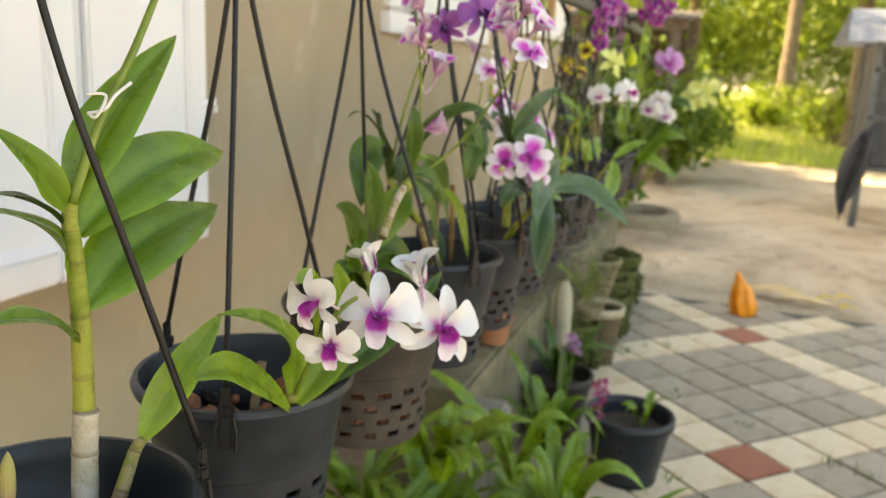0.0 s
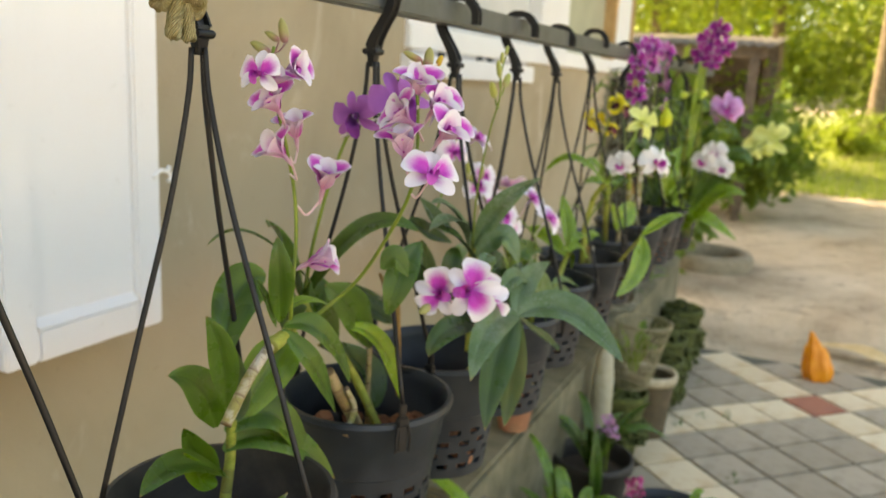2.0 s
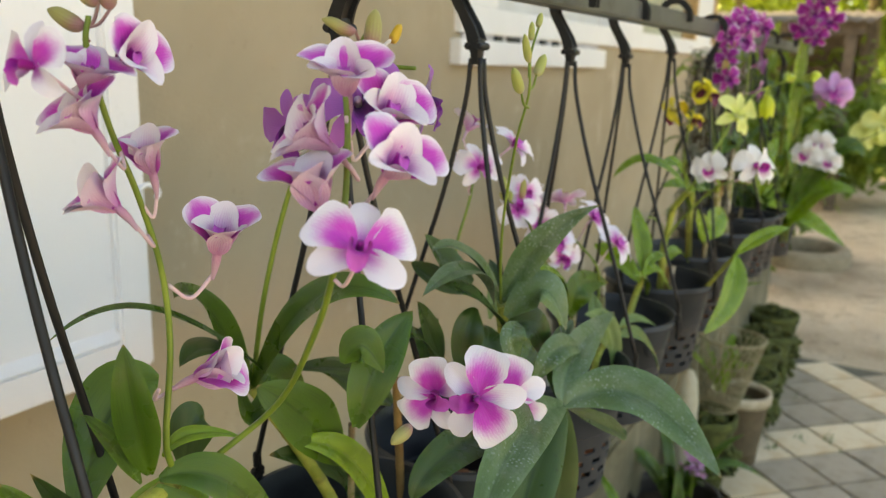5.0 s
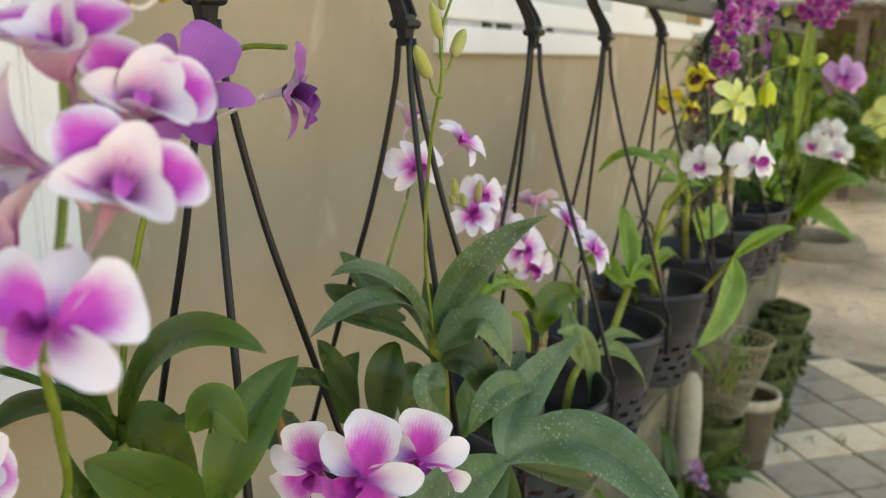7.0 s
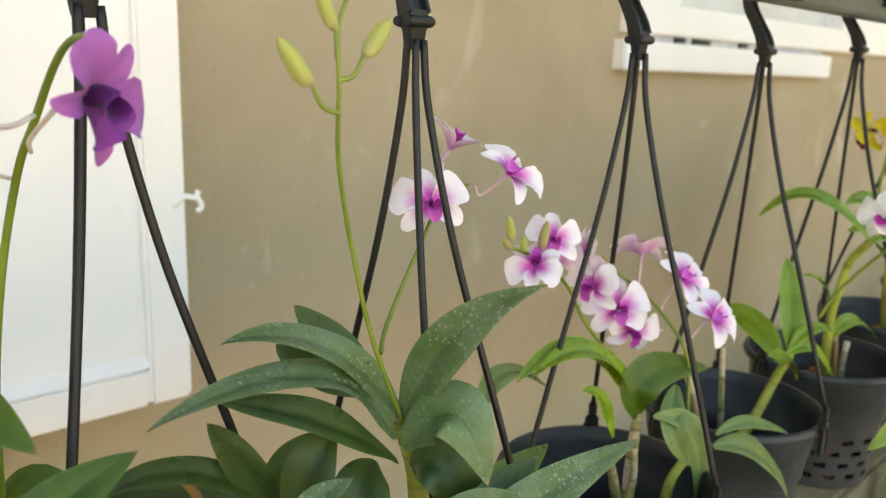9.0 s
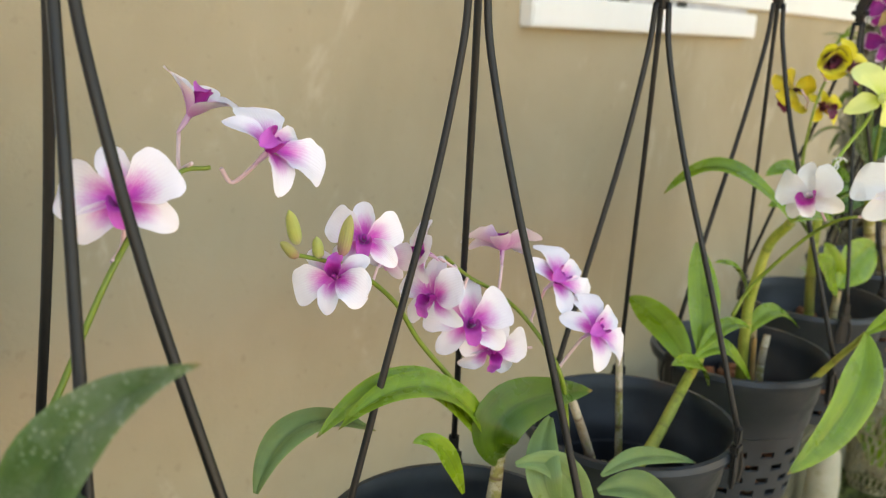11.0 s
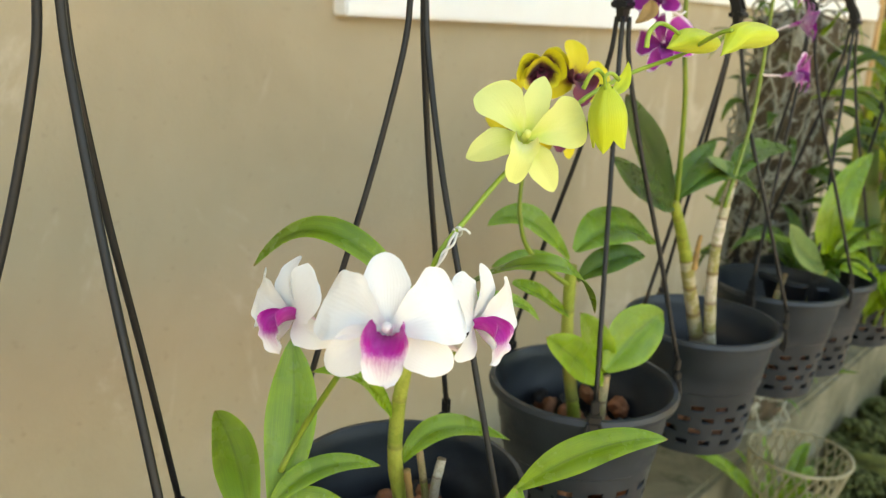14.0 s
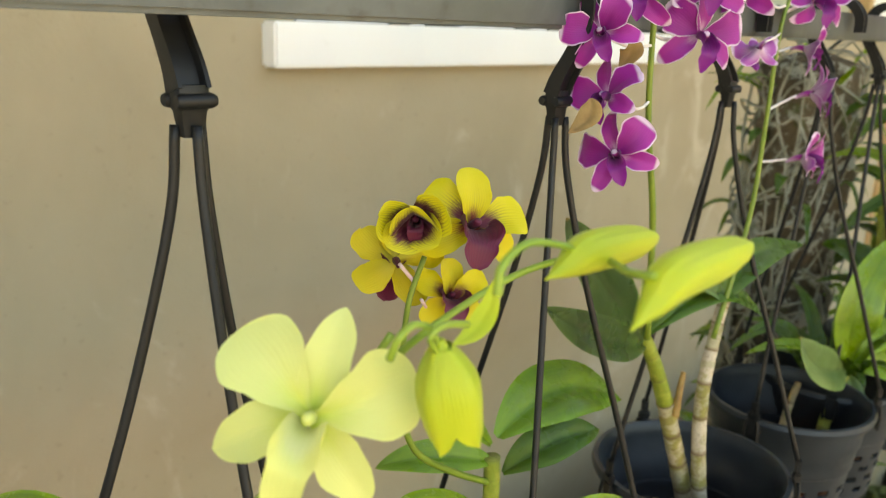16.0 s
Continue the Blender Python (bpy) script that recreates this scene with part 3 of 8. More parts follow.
def leaf(parent, base, mid, tip, width, face=0.6, mat=None, name="leaf", label="", **kw):
    v, f, uv = blade(base, mid, tip, width, face, seed=int(abs(base[1]) * 1e4), **kw)
    return part_of(name, mesh_from(name, v, f, mat or LEAF_MID, True, uv), parent, label)


def cane(parent, pts, r0, r1, mat=None, nodes=6, name="cane", label=""):
    """A pseudobulb: a stem with swollen joints."""
    def rad(s):
        k = (s * nodes) % 1.0
        return (r0 + (r1 - r0) * s) * (0.93 + 0.07 * math.sin(math.pi * k) + 0.10 * math.exp(-((min(k, 1 - k)) / 0.06) ** 2))
    path = spline(pts, max(8, 10 * nodes // max(1, len(pts) - 1)))
    v, f, uv = tube_data(path, rad, 10)
    uv = [(a, i // 10 / (len(path) - 1) * nodes) for i, (a, b) in enumerate(uv)]
    return part_of(name, mesh_from(name, v, f, mat or CANE, True, uv), parent, label)


def stem(parent, pts, r=0.0022, mat=None, name="flower_stem", label=""):
    return tube(name, pts, lambda s: r * (1.1 - 0.4 * s), mat or STEM, parent, 7, 8, label)


# flower pieces lie on the x axis of their own space: base at the origin, tip towards +y, face towards +z
def petal_mesh(name, length, width, mats, a=0.85, b=0.36, cup=0.10, arch=0.10, recurve=0.12, ruffle=0.02, twist=0.0, n=16, seed=0):
    """A petal of two skins that meet at its edge: claw, broad blade (its width goes as s^a (1-s)^b), arched, with the tip rolled back."""
    cols = (-1, -0.8, -0.55, -0.28, 0, 0.28, 0.55, 0.8, 1)
    nc = len(cols)
    rnd = random.Random(seed)
    sway, ph, ph2 = rnd.uniform(-0.09, 0.09) * width, rnd.uniform(0, 6), rnd.uniform(0, 6)
    pk = a / (a + b)
    top = pk ** a * (1 - pk) ** b
    verts, uvs, faces = [], [], []
    rows = [1 - (1 - i / n) ** 1.7 for i in range(n + 1)]
    for skin in (1, -1):
        for s in rows:
            w = width * 0.5 * max(0.10 * (1 - s) + 0.02 * (s < 1), s ** a * (1 - s) ** b / top)
            for u in cols:
                lobe = 1 + 0.05 * math.sin(s * 9 + ph * (1 if u > 0 else 1.7)) + 0.03 * math.sin(s * 19 + ph2 + u)
                x = u * w * lobe + sway * s * s
                z = cup * width * (abs(u) ** 1.6) * math.sin(s * math.pi) + length * (arch * math.sin(s * math.pi * 0.9) - recurve * s ** 3)
                z += ruffle * width * (math.sin(s * 11 + u * 2.0 + ph) + 0.6 * math.sin(s * 23 - u * 3 + ph2)) * u * u * s
                z -= 0.035 * width * math.exp(-(u / 0.16) ** 2) * math.sin(s * math.pi)
                z -= 0.004 * (1 - skin) * (1 - u ** 4) * (1 - s ** 6)
                q = twist * s
                verts.append((x * math.cos(q) - z * math.sin(q), s * length, x * math.sin(q) + z * math.cos(q)))
                uvs.append((u, s))
    off = (n + 1) * nc
    for i in range(n):
        for j in range(nc - 1):
            k = i * nc + j
            faces.append((k, k + 1, k + nc + 1, k + nc))
    front = len(faces)
    for i in range(n):
        for j in range(nc - 1):
            k = off + i * nc + j
            faces.append((k, k + nc, k + nc + 1, k + 1))
    me = mesh_from(name, verts, faces, mats[0], True, uvs)
    me.materials.append(mats[1])
    me.polygons.foreach_set("material_index", [0] * front + [1] * (len(faces) - front))
    return me


def lip_mesh(name, length, width, mat, roll=2.2, seed=1, point=0.5, reach=0.20):
    """The lip: rolled up round the column at its base, then a waist, then a frilled tongue that hangs forward and down."""
    verts, uvs, faces = [], [], []
    n, m = 20, 17
    line = spline([(0, 0.05, -0.02), (0, 0.09, reach * 0.55), (0, 0.16 * length / 0.36, reach), (0, 0.62 * length, reach * 1.08), (0, length, reach * 0.62)], 5)
    rnd = random.Random(seed)
    ph = rnd.uniform(0, 6)
    for i in range(n + 1):
        s = i / n
        c = line[i]
        t = (line[min(i + 1, n)] - line[max(i - 1, 0)]).normalized()
        up = Vector((0, -t.z, t.y))
        k = min(1.0, max(0.0, (s - 0.38) / 0.30))
        k = k * k * (3 - 2 * k)
        wrap = roll * (0.75 + 0.25 * min(1, s / 0.25)) * (1 - k) + 0.55 * k
        half = width * ((0.30 + 0.46 * math.sin(min(1, s / 0.34) * math.pi / 2)) * (1 - k) + k * 0.50 * math.sin(min(1.0, (1.0 - s) / 0.30 + 0.02) * math.pi / 2) ** point)
        r = half / wrap
        for j in range(m):
            u = -1 + 2 * j / (m - 1)
            phi = u * wrap
            edge = 1 + 0.07 * math.sin(j * 2.4 + s * 14 + ph) * abs(u) ** 3
            fr = 0.07 * width * math.sin(s * 26 + ph + (2 if u > 0 else 0)) * abs(u) ** 3 * k
            keel = 0.035 * width * (math.exp(-((abs(u) - 0.12) / 0.07) ** 2)) * (1 - k)
            verts.append(c + Vector((r * math.sin(phi) * edge, 0, 0)) + up * (r * (1 - math.cos(phi)) * edge + fr + keel))
            uvs.append((u * 0.7, s))
    for i in range(n):
        for j in range(m - 1):
            q = i * m + j
            faces.append((q, q + 1, q + m + 1, q + m))
    return mesh_from(name, verts, faces, mat, True, uvs)


def column_mesh(name, mat, foot=0.03, spur=0.20):
    """Column with its blunt cap, and the spur behind it that runs down to the stalk."""
    path = spline([(0, -0.02 - 0.35 * spur, -spur), (0, -0.03, -spur * 0.5), (0, 0.0, 0.0), (0, 0.008, 0.08), (0, 0.012, 0.13), (0, 0.03, 0.155)], 4)
    v, f, uv = tube_data(path, lambda s: 0.012 + foot * (math.sin(min(1, s / 0.36) * math.pi / 2) if s < 0.55 else 1 - 0.35 * (s - 0.55) - 1.6 * max(0, s - 0.88)), 10)
    uv = [(a * 2 - 1, min(1.0, (i // 10) / (len(path) - 1))) for i, (a, b) in enumerate(uv)]
    return mesh_from(name, v, f, mat, True, uv)


def flower_kit(tag, petals, sepals, lip_mat, column_mat, wide=0.46, narrow=0.28, lip=(0.36, 0.30), ruffle=0.02, twist=0.0, recurve=0.12, cup=0.10, foot=0.03, length=0.50, roll=2.2, point=0.5, spur=0.20, tip=0.36, sep_tip=0.55, arch=0.08, reach=0.20, spread=64, claw=0.95):
    return {
        "spread": spread,
        "petal": [petal_mesh(tag + "_petal", length, wide, petals, claw, tip, cup, arch, recurve, ruffle, twist * k, 18, i + 3) for i, k in enumerate((1, -1, 0.5, -0.4))],
        "sepal": [petal_mesh(tag + "_sepal", length, narrow, sepals, 0.70, sep_tip, cup + 0.04, arch, recurve * 1.1, ruffle * 0.6, -twist * 0.6 * k, 16, i + 13) for i, k in enumerate((1, -1, 0.5, -0.4))],
        "lip": lip_mesh(tag + "_lip", lip[0], lip[1], lip_mat, roll, 1, point, reach),
        "column": column_mesh(tag + "_column", column_mat, foot, spur),
    }


WW = (P_WHITE, P_WHITEBACK)
KITS = {
    "white": flower_kit("white", WW, WW, L_WHITE, P_WHITE, 0.55, 0.31, (0.38, 0.30), 0.050, 0.08, recurve=0.16, foot=0.026, tip=0.30, roll=1.9),
    "star": flower_kit("star", (P_STAR, P_WHITEBACK), (P_STAR, P_WHITEBACK), L_STAR, COLUMN, 0.48, 0.24, (0.42, 0.28), 0.03, 0.15, 0.14, 0.12, foot=0.026, length=0.54, roll=1.9),
    "pink": flower_kit("pink", (P_OPEN, P_LIGHTBACK), (P_OPENSEP, P_BLUSH), L_PINK, COLUMN, 0.52, 0.30, (0.29, 0.21), 0.03, 0.06, recurve=0.10, foot=0.022, tip=0.30, roll=2.0),
    "cup": flower_kit("cup", (P_PINK, P_LIGHTBACK), (P_BLUSHIN, P_BLUSH), L_PINK, SPUR, 0.50, 0.38, (0.26, 0.12), 0.04, 0.14, 0.15, 0.24, 0.034, 0.56, spur=0.24, tip=0.36, sep_tip=0.55, arch=0.08),
    "light": flower_kit("light", (P_LIGHT, P_LIGHTBACK), (P_LIGHT, P_LIGHTBACK), L_PINK, COLUMN, 0.49, 0.28, (0.29, 0.20), 0.035, 0.10, foot=0.020, tip=0.32, roll=2.0),
    "violet": flower_kit("violet", (P_PURPLE, P_PURPLEBACK), (P_PURPLE, P_PURPLEBACK), L_PURPLE, V_PALE, 0.46, 0.21, (0.46, 0.31), 0.045, 0.20, 0.16, 0.10, roll=2.5, point=0.9, tip=0.32),
    "chartreuse": flower_kit("chartreuse", (P_YELLOW, P_LIME), (P_YELLOW, P_LIME), L_YELLOW, L_YELLOW, 0.41, 0.25, (0.42, 0.21), 0.025, 0.10, recurve=0.10, foot=0.020, roll=1.7, point=0.40, tip=0.44, sep_tip=0.70, spread=55, claw=1.15),
    "gold": flower_kit("gold", (P_GOLD, P_GOLDBACK), (P_GOLDSEP, P_GOLDBACK), L_MAROON, L_MAROON, 0.42, 0.34, (0.44, 0.34), 0.06, 0.25, 0.16, tip=0.30, sep_tip=0.36, roll=1.5),
    "hood": flower_kit("hood", (P_HOOD, P_GOLDBACK), (P_HOOD, P_HOODOUT), L_MAROON, L_MAROON, 0.50, 0.50, (0.24, 0.18), 0.03, 0.0, -0.04, 0.22, arch=0.12),
    "lilac": flower_kit("lilac", (P_LILACF, P_LIGHTBACK), (P_LILACF, P_LIGHTBACK), L_PINK, P_LIGHT, 0.42, 0.28, (0.30, 0.20), 0.04, foot=0.022),
    "magenta": flower_kit("magenta", (P_MAGENTA, P_MAGBACK), (P_MAGPALE, P_MAGBACK), L_MAGENTA, P_MAGPALE, 0.42, 0.25, (0.42, 0.22), 0.05, 0.45, 0.20, point=0.8),
}


def flower(parent, kit, at, facing, size, opening=1.0, roll=0.0, stalk=None, stalk_mat=None, label=""):
    """A dendrobium flower: five tepals round a column, and a lip. facing: the way it looks. opening: 1 flat, 0.3 half shut."""
    k = KITS[kit]
    rnd = random.Random(int(abs(at[0] * 7919 + at[1] * 104729 + at[2] * 1299709) * 100))
    z = Vector(facing).normalized()
    x = Vector((0, 0, 1)).cross(z)
    if x.length < 0.05:
        x = Vector((1, 0, 0))
    x.normalize()
    y = z.cross(x)
    m = Matrix((x, y, z)).transposed().to_4x4()
    m = Matrix.Translation(at) @ m @ Matrix.Rotation(radians(roll), 4, "Z") @ Matrix.Scale(size, 4)
    f = part_of("flower", k["column"], parent, label)
    f.matrix_basis = m
    lift = (1 - opening) * 80
    shut = opening < 0.6
    wild = 2.0 if kit in ("magenta", "gold") else 1.0
    wing = k["spread"]
    for name, ang, sc, dz in (("sepal", 0, 1.0, -0.012), ("sepal", 126, 0.97, -0.014), ("sepal", -126, 0.97, -0.014), ("petal", wing, 1.0, 0.006), ("petal", -wing, 1.0, 0.010)):
        o = part_of(name, k[name][rnd.randrange(4)], f)
        o.matrix_basis = (Matrix.Rotation(radians(ang + rnd.uniform(-5, 5) * wild), 4, "Z") @ Matrix.Translation((0, 0.012, dz))
                          @ Matrix.Rotation(radians(lift + ((-7 if name == "petal" else 6) if shut else 0) + rnd.uniform(-1, 1) * (9 if shut else 4 + 5 * opening) * wild), 4, "X") @ Matrix.Rotation(radians(rnd.uniform(-1, 1) * (4 + 6 * opening) * wild), 4, "Y")
                          @ Matrix.Diagonal((sc * rnd.uniform(0.92, 1.06), sc * rnd.uniform(0.95, 1.04), rnd.uniform(0.6, 1.5), 1)))
    o = part_of("lip", k["lip"], f)
    o.matrix_basis = Matrix.Translation((0, 0, 0.06 if shut else 0)) @ Matrix.Rotation(radians(180 + rnd.uniform(-4, 4)), 4, "Z") @ Matrix.Rotation(radians(8 + 30 * (1 - opening)), 4, "X")
    if stalk:
        s, e = Vector(stalk), m @ Vector((0, -0.05, -0.19))
        c = (s + e) / 2 - z * size * 0.14 + Vector((0, 0, -0.004))
        tube("flower_stalk", [s, c, e], max(0.0009, 0.021 * size), stalk_mat or PEDICEL, parent, 7, 6)
    return f


def bud(parent, base, tip, r, mat=None):
    b, e = Vector(base), Vector(tip)
    path = spline([b, b.lerp(e, 0.3) + Vector((0, 0, -0.001)), b.lerp(e, 0.7), e], 5)
    v, f, uv = tube_data(path, lambda s: r * max(0.05, (0.03 + 0.97 * s) ** 0.6 * (1 - s) ** 0.75 / 0.434), 20)
    n = len(v) // 20
    for i in range(n):                       # folded tepals leave five shallow furrows
        c = path[i]
        for j in range(20):
            v[i * 20 + j] = c + (v[i * 20 + j] - c) * (1 + 0.07 * (((j / 20 * 3 + i / n * 0.5) % 1.0) - 0.5))
    uv = [(a * 2 - 1, i // 20 / (n - 1)) for i, (a, b) in enumerate(uv)]
    return part_of("bud", mesh_from("bud", v, f, mat or BUD_GREEN, True, uv), parent)


def spurred_bud(parent, spur, middle, tip, r, mat):
    """A fat bud: the pointed spur at its foot, a swollen middle, a blunt nose, and the seams of the folded tepals."""
    a, m, e = Vector(spur), Vector(middle), Vector(tip)
    path = spline([a, a.lerp(m, 0.5), m, m.lerp(e, 0.55) + (m - a) * 0.02, e], 6)
    k = 24
    v, f, uv = tube_data(path, lambda s: r * max(0.05, math.sin(min(1, (s + 0.02) / 0.60) * math.pi / 2) ** 1.25 * math.cos(max(0.0, s - 0.60) / 0.42 * math.pi / 2) ** 0.55), k)
    n = len(v) // k
    for i in range(n):
        for j in range(k):
            w = (j / k * 3 + i / n * 0.35) % 1.0
            v[i * k + j] = path[i] + (v[i * k + j] - path[i]) * (1.05 - 0.16 * math.exp(-((w - 0.5) / 0.09) ** 2) + 0.06 * w)
    uv = [(x * 2 - 1, i // k / (n - 1)) for i, (x, y) in enumerate(uv)]
    return part_of("bud", mesh_from("bud", v, f, mat, True, uv), parent)


def closed_flower(parent, top, bottom, r, mat):
    """A flower about to open: five keeled tepals that overlap into a hanging bell."""
    a, e = Vector(top), Vector(bottom)
    y = (e - a)
    length = y.length
    y.normalize()
    x = y.cross(Vector((0, 1, 0))).normalized()
    z = x.cross(y)
    cap = part_of("flower_bud", mesh_from("flower_bud", *tube_data(spline([a - y * 0.002, a + y * length * 0.10, a + y * length * 0.22], 4), lambda s: r * (0.12 + 0.42 * s), 10)[:2], mat, True), parent)
    for q, (turn, wide, rr, ll) in enumerate(((0.0, 0.95, 1.0, 0.96), (1.35, 0.8, 0.92, 1.0), (2.3, 0.95, 0.98, 0.94), (3.6, 0.9, 0.92, 0.97), (4.9, 0.8, 0.96, 0.99))):
        v, f, uv = [], [], []
        n, m = 14, 9
        for i in range(n + 1):
            s = i / n
            rad = r * rr * (0.34 + 0.66 * math.sin(min(1, s / 0.48) * math.pi / 2)) * (1 - 0.14 * max(0, s - 0.6) / 0.4)
            span = wide * max(0.03, min(1.0, math.sin(min(1, (1 - s) / 0.42) * math.pi / 2) ** 0.7))
            for j in range(m):
                u = -1 + 2 * j / (m - 1)
                ang = turn + u * span
                k = rad * (0.90 + 0.13 * math.exp(-(u / 0.35) ** 2) + 0.02 * math.sin(s * 7 + q))
                v.append(a + y * length * ll * (0.02 + 0.98 * s) + x * k * math.cos(ang) + z * k * math.sin(ang))
                uv.append((u, s))
        for i in range(n):
            for j in range(m - 1):
                b = i * m + j
                f.append((b, b + 1, b + m + 1, b + m))
        part_of("tepal", mesh_from("tepal", v, f, mat, True, uv), cap)
    return cap

# ---- large structure ----
WX = -0.76                                   # face of the house wall
ground = thing("ground", "sandy trodden earth yard running out to the garden", "ground", kind="structure")
gv, gf = [], []
xs = [-60, -20, -8, -4, -2, -1, 0, 1, 2, 3, 4, 6, 10, 20, 60]
ys = [-40, -10, -4, -1, 0, 1, 2, 3, 4.1, 4.5, 5, 5.5, 6, 6.5, 7, 7.5, 8, 9, 10, 12, 14, 18, 24, 40, 120]
for y in ys:
    for x in xs:
        h = -0.035 + (0.03 * noise.noise(Vector((x * 0.6, y * 0.6, 0))) if y > 4.1 else 0.0) + (0.03 if 4.5 < y < 40 else 0.0)
        gv.append((x, y, h if y > 4.0 else -0.035))
nx = len(xs)
for j in range(len(ys) - 1):
    for i in range(nx - 1):
        a = j * nx + i
        gf.append((a, a + 1, a + nx + 1, a + nx))
part_of("earth", mesh_from("earth", gv, gf, SAND), ground)

wall = thing("wall_house", "beige painted rendered house wall with pale smears", "wall", kind="structure")
bm = bmesh.new()
box(bm, (WX - 0.2, -4.0, -0.05), (WX, 5.02, 1.50))
box(bm, (WX - 0.2, -4.0, 1.50), (WX, 1.80, 3.2))
box(bm, (WX - 0.2, 4.96, 1.50), (WX, 5.02, 3.2))
box(bm, (WX - 0.2, 1.80, 2.75), (WX, 4.96, 3.2))
part("render_coat", bm, WALL, wall)
for i, (lo, hi) in enumerate((((-6, 4.82, -0.05), (WX - 0.21, 5.02, 3.2)), ((-6, -4.0, 3.2), (WX + 0.1, 5.02, 3.3)))):
    t = thing(("wall_gable", "ceiling_roof_slab")[i], ("beige rendered gable wall of the house", "plain roof slab closing the house")[i], ("wall", "roof")[i], kind="structure")
    box_part("slab", lo, hi, WALL, t, 0)

# overhang out of view, added to cut sky light on the upper wall
eave = thing("ceiling_shade_slab", "unseen plain roof overhang added above the rail to shade the wall top", "eave", kind="structure")
box_part("slab", (WX + 0.001, -4.0, 2.80), (0.06, 5.02, 2.86), WALL, eave, 0)

# far window, its pale frame and panes
win = thing("window_1", "white painted window with pale curtain and frosted pane", "window", kind="structure")
FX = WX + 0.012
box_part("window_sill", (WX - 0.10, 1.78, 1.412), (WX + 0.035, 2.99, 1.482), WHITE, win, 0.004, "white painted sill with a worn lip")
# grey colour stands for the shade in the slit above the sill
box_part("gap_strip", (WX - 0.12, 1.84, 1.4825), (WX + 0.006, 2.97, 1.500), m_plain("shade_grey_gap", (0.42, 0.42, 0.44), (0.58, 0.58, 0.60), 9.0, 0.9, 0.2, 0.002), win, 0)
# dark boxes paint the shade of the openings between sill and sash
for a, b in ((2.035, 2.081), (2.125, 2.211), (2.382, 2.424), (2.49, 2.532)):
    box_part("weather_strip", (WX - 0.10, a, 1.4828), (WX + 0.014, b, 1.4985), PLASTIC, win, 0, "black strip painting the shaded opening under the sash")
box_part("bottom_rail", (WX - 0.10, 1.80, 1.5005), (FX + 0.01, 4.96, 1.575), WHITE, win, 0.004)
for a, b in ((1.80, 2.05), (3.11, 3.55), (4.56, 4.96)):
    box_part("stile", (WX - 0.10, a, 1.5755), (FX, b, 2.75), WHITE, win, 0.004)
box_part("corner_post", (WX - 0.05, 4.50, 1.5755), (FX + 0.006, 4.5595, 2.75), TIMBER_TAN, win, 0.003, "tan varnished timber strip")
box_part("pane", (WX - 0.06, 2.0505, 1.5755), (WX - 0.05, 3.1095, 2.75), CURTAIN, win, 0, "pane backed by a pale curtain")
box_part("pane", (WX - 0.06, 3.5505, 1.5755), (WX - 0.05, 4.4995, 2.75), FROSTED, win, 0, "greenish frosted pane")
trim = thing("trim_corner", "tan timber strip along the house corner", "trim", kind="structure")
box_part("board", (WX - 0.20, 5.0205, 0.0), (WX + 0.015, 5.06, 3.2), TIMBER_TAN, trim, 0.004)

# shutters beside the near window
SX = -0.66


def shutter(y0, y1, z0, z1, label):
    t = thing("window_shutter", label, "shutter", (WX, (y0 + y1) / 2, z0), "white shutters")
    oy, oz = (y0 + y1) / 2, z0
    def b(name, y_a, y_b, z_a, z_b, x_a, x_b, mat=WHITE, bev=0.005):
        return box_part(name, (x_a - WX, y_a - oy, z_a - oz), (x_b - WX, y_b - oy, z_b - oz), mat, t, bev)
    b("stile", y1 - 0.062, y1, z0, z1, SX - 0.05, SX)
    b("stile", y0, y0 + 0.062, z0, z1, SX - 0.05, SX)
    b("rail", y0 + 0.0621, y1 - 0.0621, z0, z0 + 0.058, SX - 0.05, SX - 0.001)
    b("rail", y0 + 0.0621, y1 - 0.0621, z0 + 0.85, z0 + 0.93, SX - 0.05, SX - 0.001)
    b("panel", y0 + 0.06, y1 - 0.06, z0 + 0.056, z1, SX - 0.04, SX - 0.014, WHITE, 0)
    # sloping bead along the bottom rail
    bm = bmesh.new()
    a = [(SX - 0.0145 - WX, y0 + 0.0625 - oy, 0.0745), (SX - 0.0145 - WX, y1 - 0.0625 - oy, 0.0745), (SX - 0.0005 - WX, y1 - 0.0625 - oy, 0.0585), (SX - 0.0005 - WX, y0 + 0.0625 - oy, 0.0585), (SX - 0.0145 - WX, y0 + 0.0625 - oy, 0.0585), (SX - 0.0145 - WX, y1 - 0.0625 - oy, 0.0585)]
    v = [bm.verts.new(p) for p in a]
    for q in ((0, 1, 2, 3), (3, 2, 5, 4), (0, 4, 5, 1), (0, 3, 4), (1, 5, 2)):
        bm.faces.new([v[i] for i in q])
    part("bead", bm, WHITE, t)
    b("batten", y0 + 0.02, y1 - 0.02, z0 + 0.02, z1, WX, SX - 0.0505, WHITE_DIRTY, 0)
    return t


sh = shutter(0.302, 0.642, 0.918, 2.4, "open white wooden shutter leaf with recessed panel and hook")
shutter(-0.36, 0.272, 0.915, 2.4, "weathered white wooden shutter leaf hooked back on the wall")
box_part("hinge_strip", (0.02, -0.199, 0.0), (0.085, -0.172, 1.48), WHITE_DIRTY, sh, 0.002, "bluish grey weathered edge strip")
tube("latch", [(0.10, 0.150, 0.285), (0.104, 0.166, 0.298), (0.106, 0.180, 0.296), (0.106, 0.186, 0.305)], 0.0042, WHITE, sh, 8, 5, "white painted hook")
